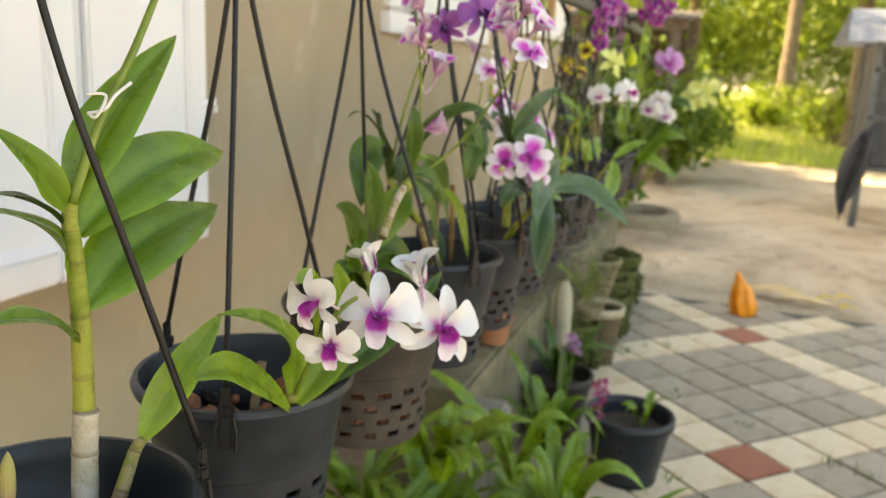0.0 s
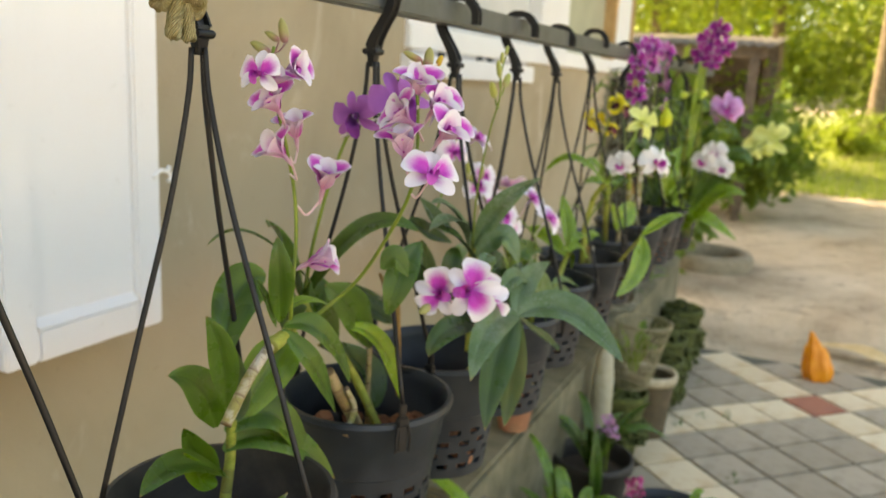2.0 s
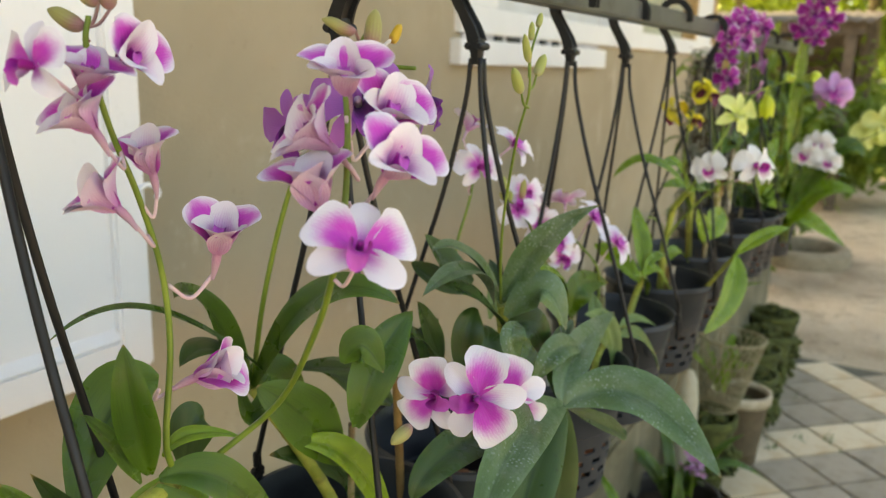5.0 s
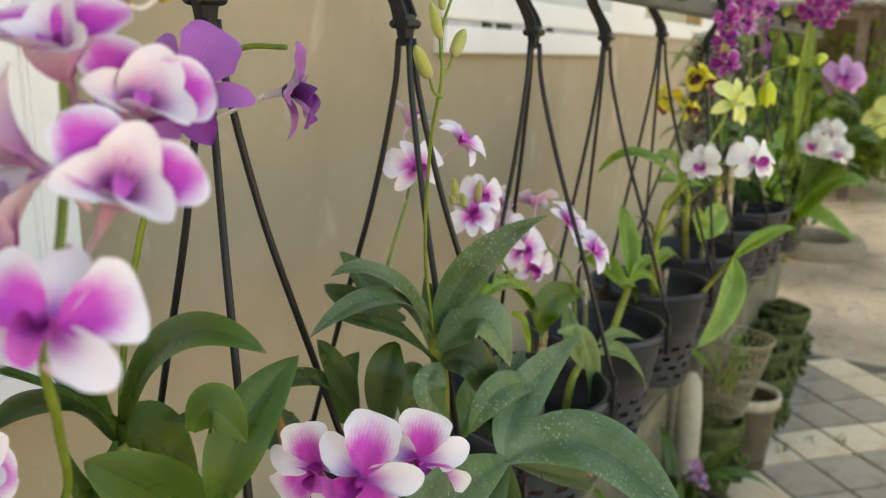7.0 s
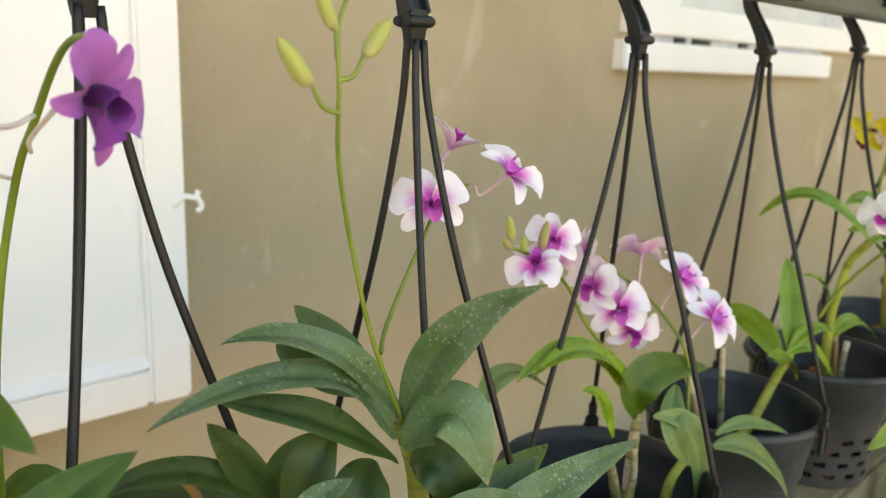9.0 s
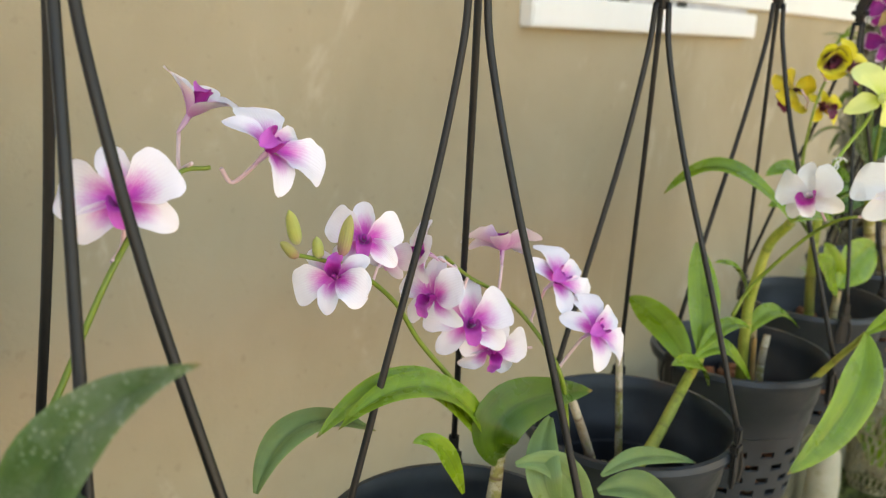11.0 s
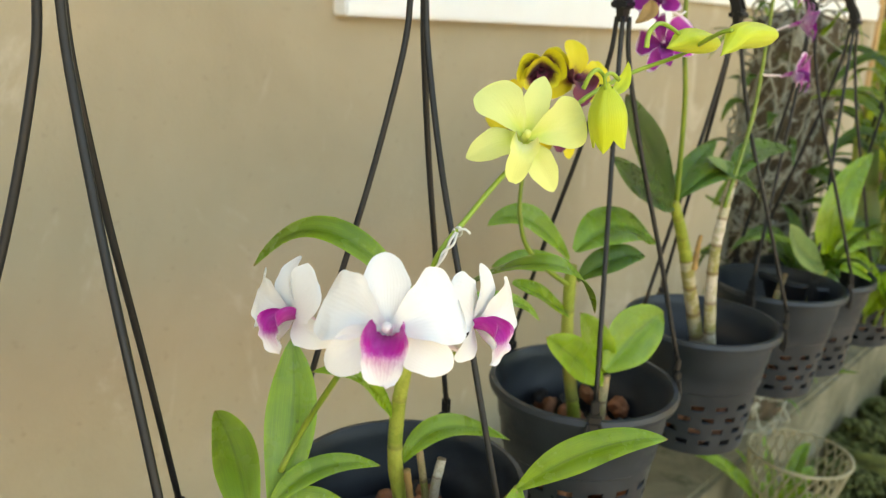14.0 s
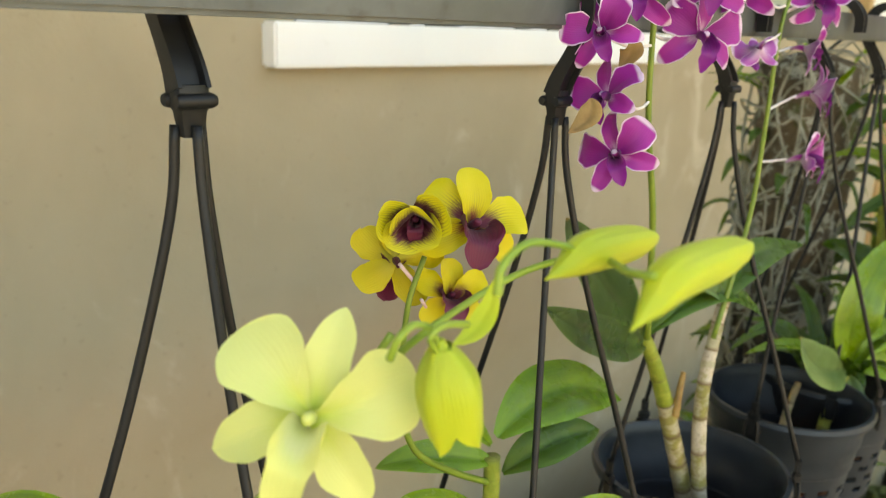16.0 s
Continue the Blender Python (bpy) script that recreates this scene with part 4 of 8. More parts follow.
tube("latch", [(0.106, 0.182, 0.298), (0.106, 0.190, 0.283), (0.106, 0.183, 0.276)], 0.0042, WHITE, sh, 8, 5, "white painted hook")

# ---- rail, rope and the hanging pots ----
ROD_LO, ROD_HI = 1.479, 1.508
rail = thing("hanging_rail", "grey galvanised square steel tube rail under the eaves", "rail", (0, 0.8, ROD_LO), kind="structure")
bm = bmesh.new()
box(bm, (-0.0145, -2.2, 0), (0.0145, 2.40, ROD_HI - ROD_LO), 0.0025)
part("tube", bm, STEEL, rail)
for y in (-1.9, 2.35):
    tube("hanging_wire", [(0, y, 0.02), (0, y, 0.9), (0, y, 1.72)], 0.003, STEEL, rail, 6, 2)


def strand_rope(name, pts, r, parent, turns=330.0, label=""):
    """A rope of three twisted strands."""
    path = spline(pts, 14)
    d, verts, faces, uvs = 0.0, [], [], []
    ang = []
    for i, p in enumerate(path):
        d += (p - path[i - 1]).length if i else 0
        ang.append(d * turns)
    for s in range(3):
        line = []
        up = Vector((0.2, 0.3, 0.9))
        for i, p in enumerate(path):
            t = (path[min(i + 1, len(path) - 1)] - path[max(i - 1, 0)]).normalized()
            a = t.cross(up).normalized()
            up = a.cross(t)
            b = t.cross(a)
            w = ang[i] + s * 2 * math.pi / 3
            line.append(p + (a * math.cos(w) + b * math.sin(w)) * r * 0.52)
        v, f, uv = tube_data(line, r * 0.58, 8)
        o = len(verts)
        verts += v
        uvs += uv
        faces += [tuple(i + o for i in q) for q in f]
    return part_of(name, mesh_from(name, verts, faces, ROPE, True, uvs), parent, label)


rope = thing("rope_knot", "old yellowish twisted rope knotted round the steel rail", "rope", (0, -0.044, 1.468))
rope.scale = (0.66, 0.66, 0.80)
R = 0.0082
strand_rope("loop", [(0.0, 0.012, 0.17), (0.004, 0.012, 0.10), (0.024, 0.010, 0.055), (0.027, 0.006, 0.015), (0.022, -0.004, -0.010), (-0.004, -0.010, -0.006), (-0.025, -0.006, 0.015), (-0.024, 0.004, 0.05), (0.0, 0.008, 0.062), (0.022, 0.016, 0.05)], R, rope)
strand_rope("knot", [(0.024, 0.020, 0.028), (0.034, 0.004, 0.020), (0.036, -0.020, 0.010), (0.026, -0.030, -0.006), (0.016, -0.020, -0.018), (0.026, 0.002, -0.010), (0.036, 0.020, -0.004), (0.026, 0.030, -0.020), (0.012, 0.020, -0.024)], R, rope)
strand_rope("knot", [(0.014, -0.026, 0.012), (0.036, -0.012, 0.002), (0.040, 0.010, -0.008), (0.030, 0.024, -0.012), (0.022, 0.010, -0.020)], R, rope)
strand_rope("rope_end", [(0.026, -0.002, -0.012), (0.026, -0.006, -0.030), (0.026, -0.010, -0.046)], R * 1.05, rope, 330.0)
strand_rope("rope_end", [(0.024, 0.010, -0.012), (0.025, 0.013, -0.030), (0.025, 0.016, -0.047)], R * 1.05, rope, 330.0)

POT_R, POT_B, POT_H = 0.100, 0.074, 0.165


def pot_mesh(name, mat, R=POT_R, B=POT_B, H=POT_H):
    """A tapered pot with rolled rim and rows of square holes round its lower half; walls have thickness."""
    seg = 64
    zs = [0.0, 0.006, 0.014, 0.022, 0.031, 0.039, 0.048, 0.056, 0.065, 0.073, 0.082, 0.0895, 0.0915, 0.1195, 0.1215, 0.150]
    zs = [z * H / 0.165 for z in zs]
    hole = {2, 4, 6, 8}
    def rad(z):
        return B + (R - 0.006 - B) * (z / H) ** 0.9 + (0.0019 if z > 0.09 * H / 0.165 else 0.0) + (0.0017 if z > 0.12 * H / 0.165 else 0.0) - 0.0029
    prof = [(rad(z), z) for z in zs] + [(R - 0.0045, H - 0.011), (R + 0.001, H - 0.010), (R + 0.0025, H - 0.005), (R + 0.0005, H), (R - 0.004, H + 0.0005), (R - 0.007, H - 0.004)]
    inner = [(rad(z) - 0.0022, z + 0.001) for z in reversed(zs)]
    ridge = [(rad(zs[12]) - 0.006, zs[12] + 0.004), (rad(zs[12]) - 0.0062, zs[12] + 0.001)]
    n_out = len(zs)
    verts, faces = [], []
    def ring(r, z):
        o = len(verts)
        for j in range(seg):
            w = 2 * math.pi * j / seg
            verts.append((r * math.cos(w), r * math.sin(w), z))
        return o
    rings = [ring(r, z) for r, z in prof]
    ins = [ring(r, z) for r, z in inner]
    def cut(i, j):
        return i in hole and (j + (2 if i in (4, 8) else 0)) % 4 in (0, 1)
    for i in range(len(rings) - 1):
        for j in range(seg):
            k = (j + 1) % seg
            if i < n_out - 1 and cut(i, j):
                continue
            faces.append((rings[i] + j, rings[i] + k, rings[i + 1] + k, rings[i + 1] + j))
    last = rings[-1]
    for j in range(seg):
        k = (j + 1) % seg
        faces.append((last + j, last + k, ins[0] + k, ins[0] + j))
    for q in range(len(ins) - 1):
        i = n_out - 2 - q
        for j in range(seg):
            k = (j + 1) % seg
            a = (ins[q] + j, ins[q] + k, ins[q + 1] + k, ins[q + 1] + j)
            if cut(i, j):
                lo, hi = rings[i], rings[i + 1]
                faces.append((ins[q + 1] + j, ins[q + 1] + k, lo + k, lo + j))
                faces.append((ins[q] + j, ins[q] + k, hi + k, hi + j))
                if not cut(i, (j - 1) % seg):
                    faces.append((ins[q] + j, ins[q + 1] + j, lo + j, hi + j))
                if not cut(i, k):
                    faces.append((ins[q] + k, ins[q + 1] + k, lo + k, hi + k))
                continue
            faces.append(a)
    faces.append(tuple(rings[0] + j for j in reversed(range(seg))))
    faces.append(tuple(ins[-1] + j for j in range(seg)))
    # step inside the pot
    s = [ring(rad(zs[12]) - 0.0023, zs[12] + 0.006), ring(rad(zs[12]) - 0.007, zs[12] + 0.005), ring(rad(zs[12]) - 0.007, zs[12] - 0.004)]
    for a, b in ((0, 1), (1, 2)):
        for j in range(seg):
            k = (j + 1) % seg
            faces.append((s[a] + j, s[a] + k, s[b] + k, s[b] + j))
    me = mesh_from(name, verts, faces, mat, True)
    me.set_sharp_from_angle(angle=radians(38))
    return me


def sweep_channel(path, wide, thick):
    """A channelled bar (wide along y, hollow on its outer faces) bent along a path in the xz plane."""
    verts, faces = [], []
    n = len(path)
    sec = ((1, 1), (1, 0.72), (0.35, 0.60), (0.35, -0.60), (1, -0.72), (1, -1), (-1, -1), (-1, -0.72), (-0.35, -0.60), (-0.35, 0.60), (-1, 0.72), (-1, 1))
    m = len(sec)
    for i, p in enumerate(path):
        t = (path[min(i + 1, n - 1)] - path[max(i - 1, 0)]).normalized()
        q = Vector((t.z, 0, -t.x))
        w = wide(i / (n - 1)) / 2
        th = thick(i / (n - 1)) / 2
        for a, b in sec:
            verts.append(p + q * (a * th) + Vector((0, b * w, 0)))
    for i in range(n - 1):
        for j in range(m):
            k = (j + 1) % m
            faces.append((i * m + j, i * m + k, (i + 1) * m + k, (i + 1) * m + j))
    faces += [tuple(reversed(range(m))), tuple(range((n - 1) * m, n * m))]
    return verts, faces


HOOK_PATH = spline([(0, 0, 0.003), (-0.004, 0, 0.014), (-0.012, 0, 0.028), (-0.022, 0, 0.046), (-0.0235, 0, 0.066), (-0.012, 0, 0.083), (0.010, 0, 0.083), (0.0245, 0, 0.068), (0.026, 0, 0.050)], 5)
HOOK = mesh_from("hook", *sweep_channel([Vector(p) for p in HOOK_PATH], lambda s: 0.0165 - 0.004 * s, lambda s: 0.0125 - 0.003 * min(1, s * 4)), HANGER, False)
# collar: a cross pin with rounded ends over a tapered throat from which the strings leave
cv, cf = [], []
for prof, seg in (([(0.0070, 0.0088, 0.006), (0.0078, 0.0096, 0.001), (0.0078, 0.0096, -0.003), (0.0070, 0.0086, -0.0050), (0.0064, 0.0080, -0.0060), (0.0052, 0.0064, -0.0160), (0.0046, 0.0058, -0.0175)], 14),):
    o = len(cv)
    for rx, ry, z in prof:
        for j in range(seg):
            w = 2 * math.pi * j / seg
            sq = (abs(math.cos(w)) ** 4 + abs(math.sin(w)) ** 4) ** -0.25
            cv.append((rx * sq * 0.86 * math.cos(w), ry * sq * 0.86 * math.sin(w), z))
    for i in range(len(prof) - 1):
        for j in range(seg):
            k = (j + 1) % seg
            cf.append((o + i * seg + j, o + i * seg + k, o + (i + 1) * seg + k, o + (i + 1) * seg + j))
    cf += [tuple(o + j for j in range(seg)), tuple(o + (len(prof) - 1) * seg + j for j in reversed(range(seg)))]
for sx in (-1, 1):
    v, f, _ = tube_data([Vector((sx * 0.0058, -0.0098 + 0.00196 * i, -0.001)) for i in range(11)], lambda s: 0.0036 * (0.75 if s in (0.0, 1.0) else 1.0), 10)
    o = len(cv)
    cv += [tuple(p) for p in v]
    cf += [tuple(i + o for i in q) for q in f]
COLLAR = mesh_from("collar", cv, cf, HANGER, True)
COLLAR.set_sharp_from_angle(angle=radians(40))
bm = bmesh.new()
box(bm, (-0.003, -0.0055, -0.034), (0.002, 0.0055, -0.003), 0.0015)
box(bm, (-0.0045, -0.0068, -0.004), (0.0032, 0.0068, 0.006), 0.002)
box(bm, (-0.0032, -0.0042, 0.0062), (0.0022, 0.0042, 0.021), 0.0015)
for q in (-1, 1):
    v, f, _ = tube_data([Vector((0.002, q * 0.006, -0.004)), Vector((0.003, q * 0.0085, -0.018)), Vector((0.002, q * 0.0075, -0.034))], 0.0017, 6)
    vs = [bm.verts.new(p) for p in v]
    for face in f:
        bm.faces.new([vs[i] for i in face])
CLIP = bpy.data.meshes.new("clip")
bm.to_mesh(CLIP)
bm.free()
CLIP.materials.append(HANGER)
POT_NEW, POT_OLD = pot_mesh("pot_black", PLASTIC), pot_mesh("pot_faded", PLASTIC_OLD)
HZ = 1.437                                    # height of the hanger collars


def hanging_pot(y, turns, rim_z, faded=False, label="", fill="husk", x=0.0, hx=0.0, hz=0.0, hy=0.0, turned=False):
    """A pot on three strings that leave the rim at the given bearings; hx, hy, hz shift its hook along and below the rail; turned: the hook is hung the other way round."""
    t = thing("hanging_pot", label, "pot", (x, y, rim_z - POT_H), "hanging orchid pots")
    up = HZ + hz - (rim_z - POT_H)
    pot = part_of("pot", POT_OLD if faded else POT_NEW, t, "faded grey-brown plastic" if faded else "")
    pot.matrix_basis = pose(0, 0, 0, 0, 0, turns[0] * 3)
    part_of("hook", HOOK, t).matrix_basis = pose(hx, hy, up, 0, 0, 180 if turned else 0)
    part_of("collar", COLLAR, t).matrix_basis = pose(hx, hy, up)
    for turn in turns:
        w = radians(turn)
        c, s = math.cos(w), math.sin(w)
        top = (hx + 0.006 * c, hy + 0.007 * s, up - 0.012)
        end = ((POT_R + 0.003) * c, (POT_R + 0.003) * s, POT_H + 0.022)
        def along(lat, down):
            return (top[0] + (end[0] - top[0]) * lat, top[1] + (end[1] - top[1]) * lat, top[2] + (end[2] - top[2]) * down)
        j = 0.012 * math.sin(turn * 2.1 + y * 9)
        tube("string", [top, along(0.05, 0.12), along(0.27 + j, 0.36), along(0.62 + j, 0.66), end], 0.0025, HANGER, t, 8, 6)
        part_of("clip", CLIP, t).matrix_basis = pose((POT_R + 0.0045) * c, (POT_R + 0.0045) * s, POT_H + 0.004, 0, 0, turn)
    # what fills the pot
    rnd = random.Random(int((y + 3) * 1000))
    bm, bm2 = bmesh.new(), bmesh.new()
    top = 0.122 if fill == "husk" else 0.085
    for i in range(135):
        a, rr = rnd.uniform(0, 6.28), 0.062 * math.sqrt(rnd.random())
        z = rnd.uniform(0.006, top)
        rr *= 0.92 + 0.28 * z / 0.12
        lump(bm if rnd.random() < (0.75 if fill == "brick" else 0.62 if fill == "husk" else 0.25) else bm2, (rr * math.cos(a), rr * math.sin(a), z), rnd.uniform(0.006, 0.0155), i + int(y * 100), 1.0, 2 if fill != "charcoal" else 1)
    tagged(part("chip_fill", bm, BRICK_CHIP if fill == "brick" else BARK_CHIP, t, "reddish brick and husk chips"), kind="stuff")
    tagged(part("charcoal", bm2, CHARCOAL, t, "black charcoal lumps"), kind="stuff")
    return t


hanging_pot(-0.490, (46, 168, 288), 1.030, label="black plastic hanging pot with hanger, holding a tall orchid cane", fill="husk", x=0.005, hz=0.006)
hanging_pot(-0.240, (68, 170, 294), 1.036, label="black plastic hanging pot with a young white-flowered orchid", fill="husk", hx=-0.010, hy=0.008)
hanging_pot(0.0, (-7, 115, 247), 1.045, True, label="faded grey-brown hanging pot with many holes", fill="brick", x=0.016, hx=-0.021, hy=0.003)
hanging_pot(0.274, (70, 178, 321), 1.045, label="black hanging pot under a violet-flowered orchid", fill="husk", x=0.006, hx=-0.007, turned=True)
hanging_pot(0.468, (24, 180, 332), 1.045, label="black hanging pot hidden by broad dew-spotted leaves", fill="brick", x=0.010, hx=0.003, hy=-0.003, hz=-0.007)
hanging_pot(0.717, (7, 133, 262), 1.042, label="black hanging pot with bare canes and brick chips", fill="brick", x=0.009, hx=-0.003, hy=0.003, hz=-0.006)
hanging_pot(0.974, (2, 125, 252), 1.042, label="almost empty black hanging pot with a thin dry cane", fill="charcoal", hx=-0.007, hy=0.003, hz=-0.006)
hanging_pot(1.228, (-3, 114, 247), 1.042, label="black hanging pot with a white and purple orchid", fill="husk", x=0.004, hx=-0.012, hy=0.010, hz=0.006)
hanging_pot(1.507, (48, 177, 309), 1.042, label="black hanging pot with husk chips under broad leaves", fill="husk", x=-0.004, hx=0.004, hz=-0.004, turned=True)
hanging_pot(1.793, (27, 148, 248), 1.042, label="black hanging pot with tall bare white canes", fill="brick", x=-0.004, hz=-0.004, hy=-0.016)
hanging_pot(2.045, (30, 150, 270), 1.042, label="black hanging pot with a short leafy orchid", fill="brick", hy=-0.030)
hanging_pot(2.200, (50, 170, 290), 1.030, label="black hanging pot in front of a root-covered log", fill="charcoal")
hanging_pot(2.420, (20, 140, 260), 1.030, label="black hanging pot with a bright green bushy orchid", fill="charcoal", x=0.02)

MOSSY = m_plain("mossy_concrete", (0.110, 0.100, 0.056), (0.240, 0.212, 0.136), 6.0, 0.95, 0.6, 0.008, 0.0, (0.035, 0.050, 0.012), 12.0)
# ---- ledge and ground pots below the rail ----
ledge = thing("concrete_ledge", "low mossy concrete ledge along the house wall", "ledge", (-0.32, 2.4, -0.03), kind="structure")
bm = bmesh.new()
box(bm, (-0.13, -1.30, 0), (0.13, 2.0, 0.48), 0.012)
part("beam", bm, MOSSY, ledge)
slab = thing("concrete_block", "pale grey concrete block lying by the ledge", "block", (-0.14, 1.16, -0.03))
box_part("block", (-0.09, -0.10, 0), (0.06, 0.09, 0.42), CONCRETE, slab, 0.012)


def plain_pot(y, x, r, h, mat, label, name="flower_pot", z=-0.03, fill=SOIL, tag="pots on the ground"):
    t = thing(name, label, "pot", (x, y, z), tag)
    lathe("pot", [(r * 0.70, 0), (r * 0.96, h * 0.86), (r * 0.97, h * 0.87), (r * 1.04, h * 0.88), (r * 1.04, h * 0.99), (r, h), (r * 0.95, h), (r * 0.93, h * 0.9), (r * 0.74, 0.03), (0.001, 0.028)], mat, t, 36)
    lathe("soil", [(0.001, h * 0.80), (r * 0.5, h * 0.80), (r * 0.90, h * 0.77)], fill, t, 30)
    return t


def moss_tuft(t, at, r, n, seed, mat=MOSS):
    """A cushion of many small mossy lumps."""
    rnd = random.Random(seed)
    bm = bmesh.new()
    for i in range(n):
        a, b = rnd.uniform(0, 6.28), rnd.uniform(-0.5, 1.5)
        k = r * (0.75 + 0.3 * rnd.random())
        lump(bm, (at[0] + k * math.cos(a) * math.cos(b), at[1] + k * math.sin(a) * math.cos(b), at[2] + 0.8 * k * math.sin(b)), r * rnd.uniform(0.07, 0.19), i + seed * 77)
    lump(bm, at, r * 0.8, seed, 0.8, 2)
    part("moss", bm, mat, t, "cushion of green moss", True)


plain_pot(1.70, 0.215, 0.140, 0.26, PLASTIC, "black plastic pot with a pink flower standing on the paving")
mossy = ((2.50, -0.12, 0.110, 0.29), (3.05, -0.07, 0.115, 0.27), (3.32, -0.10, 0.12, 0.29), (3.60, -0.08, 0.115, 0.28), (3.88, -0.09, 0.115, 0.30))
for i, (y, x, r, h) in enumerate(mossy):
    t = plain_pot(y, x, r, h, MOSS, "moss-grown clay pot standing by the paving edge", fill=MOSS)
    moss_tuft(t, (0, 0, h * 0.82), r * 0.86, 150, 5 + i)
    moss_tuft(t, (0.02, -0.01, h * 0.45), r * 0.98, 210, 25 + i)
clay = plain_pot(2.75, -0.045, 0.105, 0.30, OLD_CLAY, "terracotta pot with a limy pale rim full of green moss", fill=MOSS)
lathe("rim", [(0.1005, 0.268), (0.1105, 0.266), (0.1125, 0.292), (0.1095, 0.303), (0.0985, 0.303), (0.0955, 0.285)], m_plain("limy_pale_clay", (0.42, 0.33, 0.22), (0.60, 0.52, 0.38), 14.0, 0.9, 0.4, 0.003, 0.0, (0.26, 0.20, 0.10), 30.0), clay, 36, "lime-stained pale rim")
moss_tuft(clay, (0, 0, 0.215), 0.075, 90, 44)
plain_pot(1.52, -0.22, 0.058, 0.09, TERRACOTTA, "terracotta bowl on the ledge beneath the pots", z=0.46)
plain_pot(1.95, -0.08, 0.13, 0.26, PLASTIC_OLD, "dark weathered pot among ground plants")
post = thing("white_stake", "weathered white plastic stake between the pots", "stake", (-0.13, 2.24, -0.03))
lathe("stake", [(0.036, 0.0), (0.040, 0.25), (0.038, 0.42), (0.031, 0.49), (0.016, 0.525), (0.001, 0.53)], m_plain("stained_white_plastic", (0.33, 0.30, 0.19), (0.46, 0.43, 0.33), 8.0, 0.6, 0.1, 0.002, 0.0, (0.24, 0.22, 0.08), 12.0), post, 18)


def strap_clump(y, x, z, n, length, width, seed, label, mat=LEAF_MID, lean=0.6, name="strap_leaf_plant", category="plant"):
    t = thing(name, label, category, (x, y, z), "leafy plants below the pots")
    rnd = random.Random(seed)
    for i in range(n):
        a = rnd.uniform(0, 6.28)
        ln = length * rnd.uniform(0.6, 1.1)
        out = lean * rnd.uniform(0.4, 1.3)
        d = Vector((math.cos(a), math.sin(a), 0))
        b = d * 0.012
        m = d * ln * out * 0.45 + Vector((0, 0, ln * 0.55))
        e = d * ln * out + Vector((0, 0, ln * rnd.uniform(0.35, 0.85)))
        leaf(t, b, m, e, width * rnd.uniform(0.8, 1.2), rnd.uniform(0, 0.8), mat, n=10, fold=0.35)
    return t


strap_clump(1.18, 0.08, 0.0, 20, 0.46, 0.046, 3, "clump of arching green strap leaves on the ground", LEAF_LIME, 0.8)
strap_clump(1.48, -0.02, 0.08, 16, 0.42, 0.040, 4, "green strap-leaved ground orchid", LEAF_FRESH, 0.5)
strap_clump(0.90, 0.16, 0.0, 17, 0.40, 0.034, 14, "clump of bright arching strap leaves", LEAF_LIME, 0.9)
strap_clump(0.62, 0.02, 0.05, 15, 0.36, 0.05, 15, "broad-leaved green plant under the pots", LEAF_LIME, 0.9)
strap_clump(0.30, 0.0, 0.0, 14, 0.40, 0.04, 16, "shaded green plant beneath the hanging pots", LEAF_LIME, 0.9)
strap_clump(0.84, -0.36, 0.16, 26, 0.30, 0.026, 61, "fine bright green weeds by the wall foot", LEAF_LIME, 0.9)
strap_clump(0.86, -0.18, 0.12, 16, 0.34, 0.040, 62, "arching yellow-green leaves below the faded pot", LEAF_FRESH, 0.8)
strap_clump(0.66, -0.22, 0.14, 14, 0.32, 0.036, 63, "green leaves in shade below the pots", LEAF_FRESH, 0.8)
strap_clump(0.45, 0.10, 0.02, 24, 0.30, 0.022, 41, "feathery bright green weeds under the pots", LEAF_LIME, 0.9)
strap_clump(0.72, -0.12, 0.40, 14, 0.30, 0.045, 42, "yellowing broad leaves behind the hanging pots", LEAF_LIME, 0.9)
strap_clump(1.05, -0.02, 0.25, 15, 0.34, 0.036, 43, "arching green leaves beside the concrete block", LEAF_LIME, 0.8)
strap_clump(1.95, -0.08, 0.18, 16, 0.26, 0.03, 17, "young green leaves in a dark pot", LEAF_MID, 0.8)
strap_clump(1.72, 0.25, 0.18, 5, 0.17, 0.03, 21, "few upright green leaves in the black pot", LEAF_LIME, 0.5)


def floret_spike(y, x, z, h, mat, n, seed, label, size=0.022, lean=(0, 0)):
    """A short spike crowded with tiny florets."""
    t = thing("ground_orchid", label, "flower", (x, y, z), "small pink ground orchids")
    stem(t, [(0, 0, 0), (lean[0] * 0.4, lean[1] * 0.4, h * 0.5), (lean[0], lean[1], h)], 0.003, STEM)
    rnd = random.Random(seed)
    me = petal_mesh("floret_petal", 1.0, 0.55, (mat, mat), n=6)
    for i in range(n):
        a = rnd.uniform(0, 6.28)
        at = Vector((lean[0], lean[1], h)) + Vector((math.cos(a) * rnd.uniform(0, size), math.sin(a) * rnd.uniform(0, size), rnd.uniform(-1.6, 1.0) * size * (1 if n < 14 else 2.0)))
        for j in range(4):
            o = part_of("petal", me, t)
            o.matrix_basis = Matrix.Translation(at) @ Euler((rnd.uniform(0, 6), rnd.uniform(0, 6), rnd.uniform(0, 6))).to_matrix().to_4x4() @ Matrix.Scale(size * 0.75, 4)
    return t


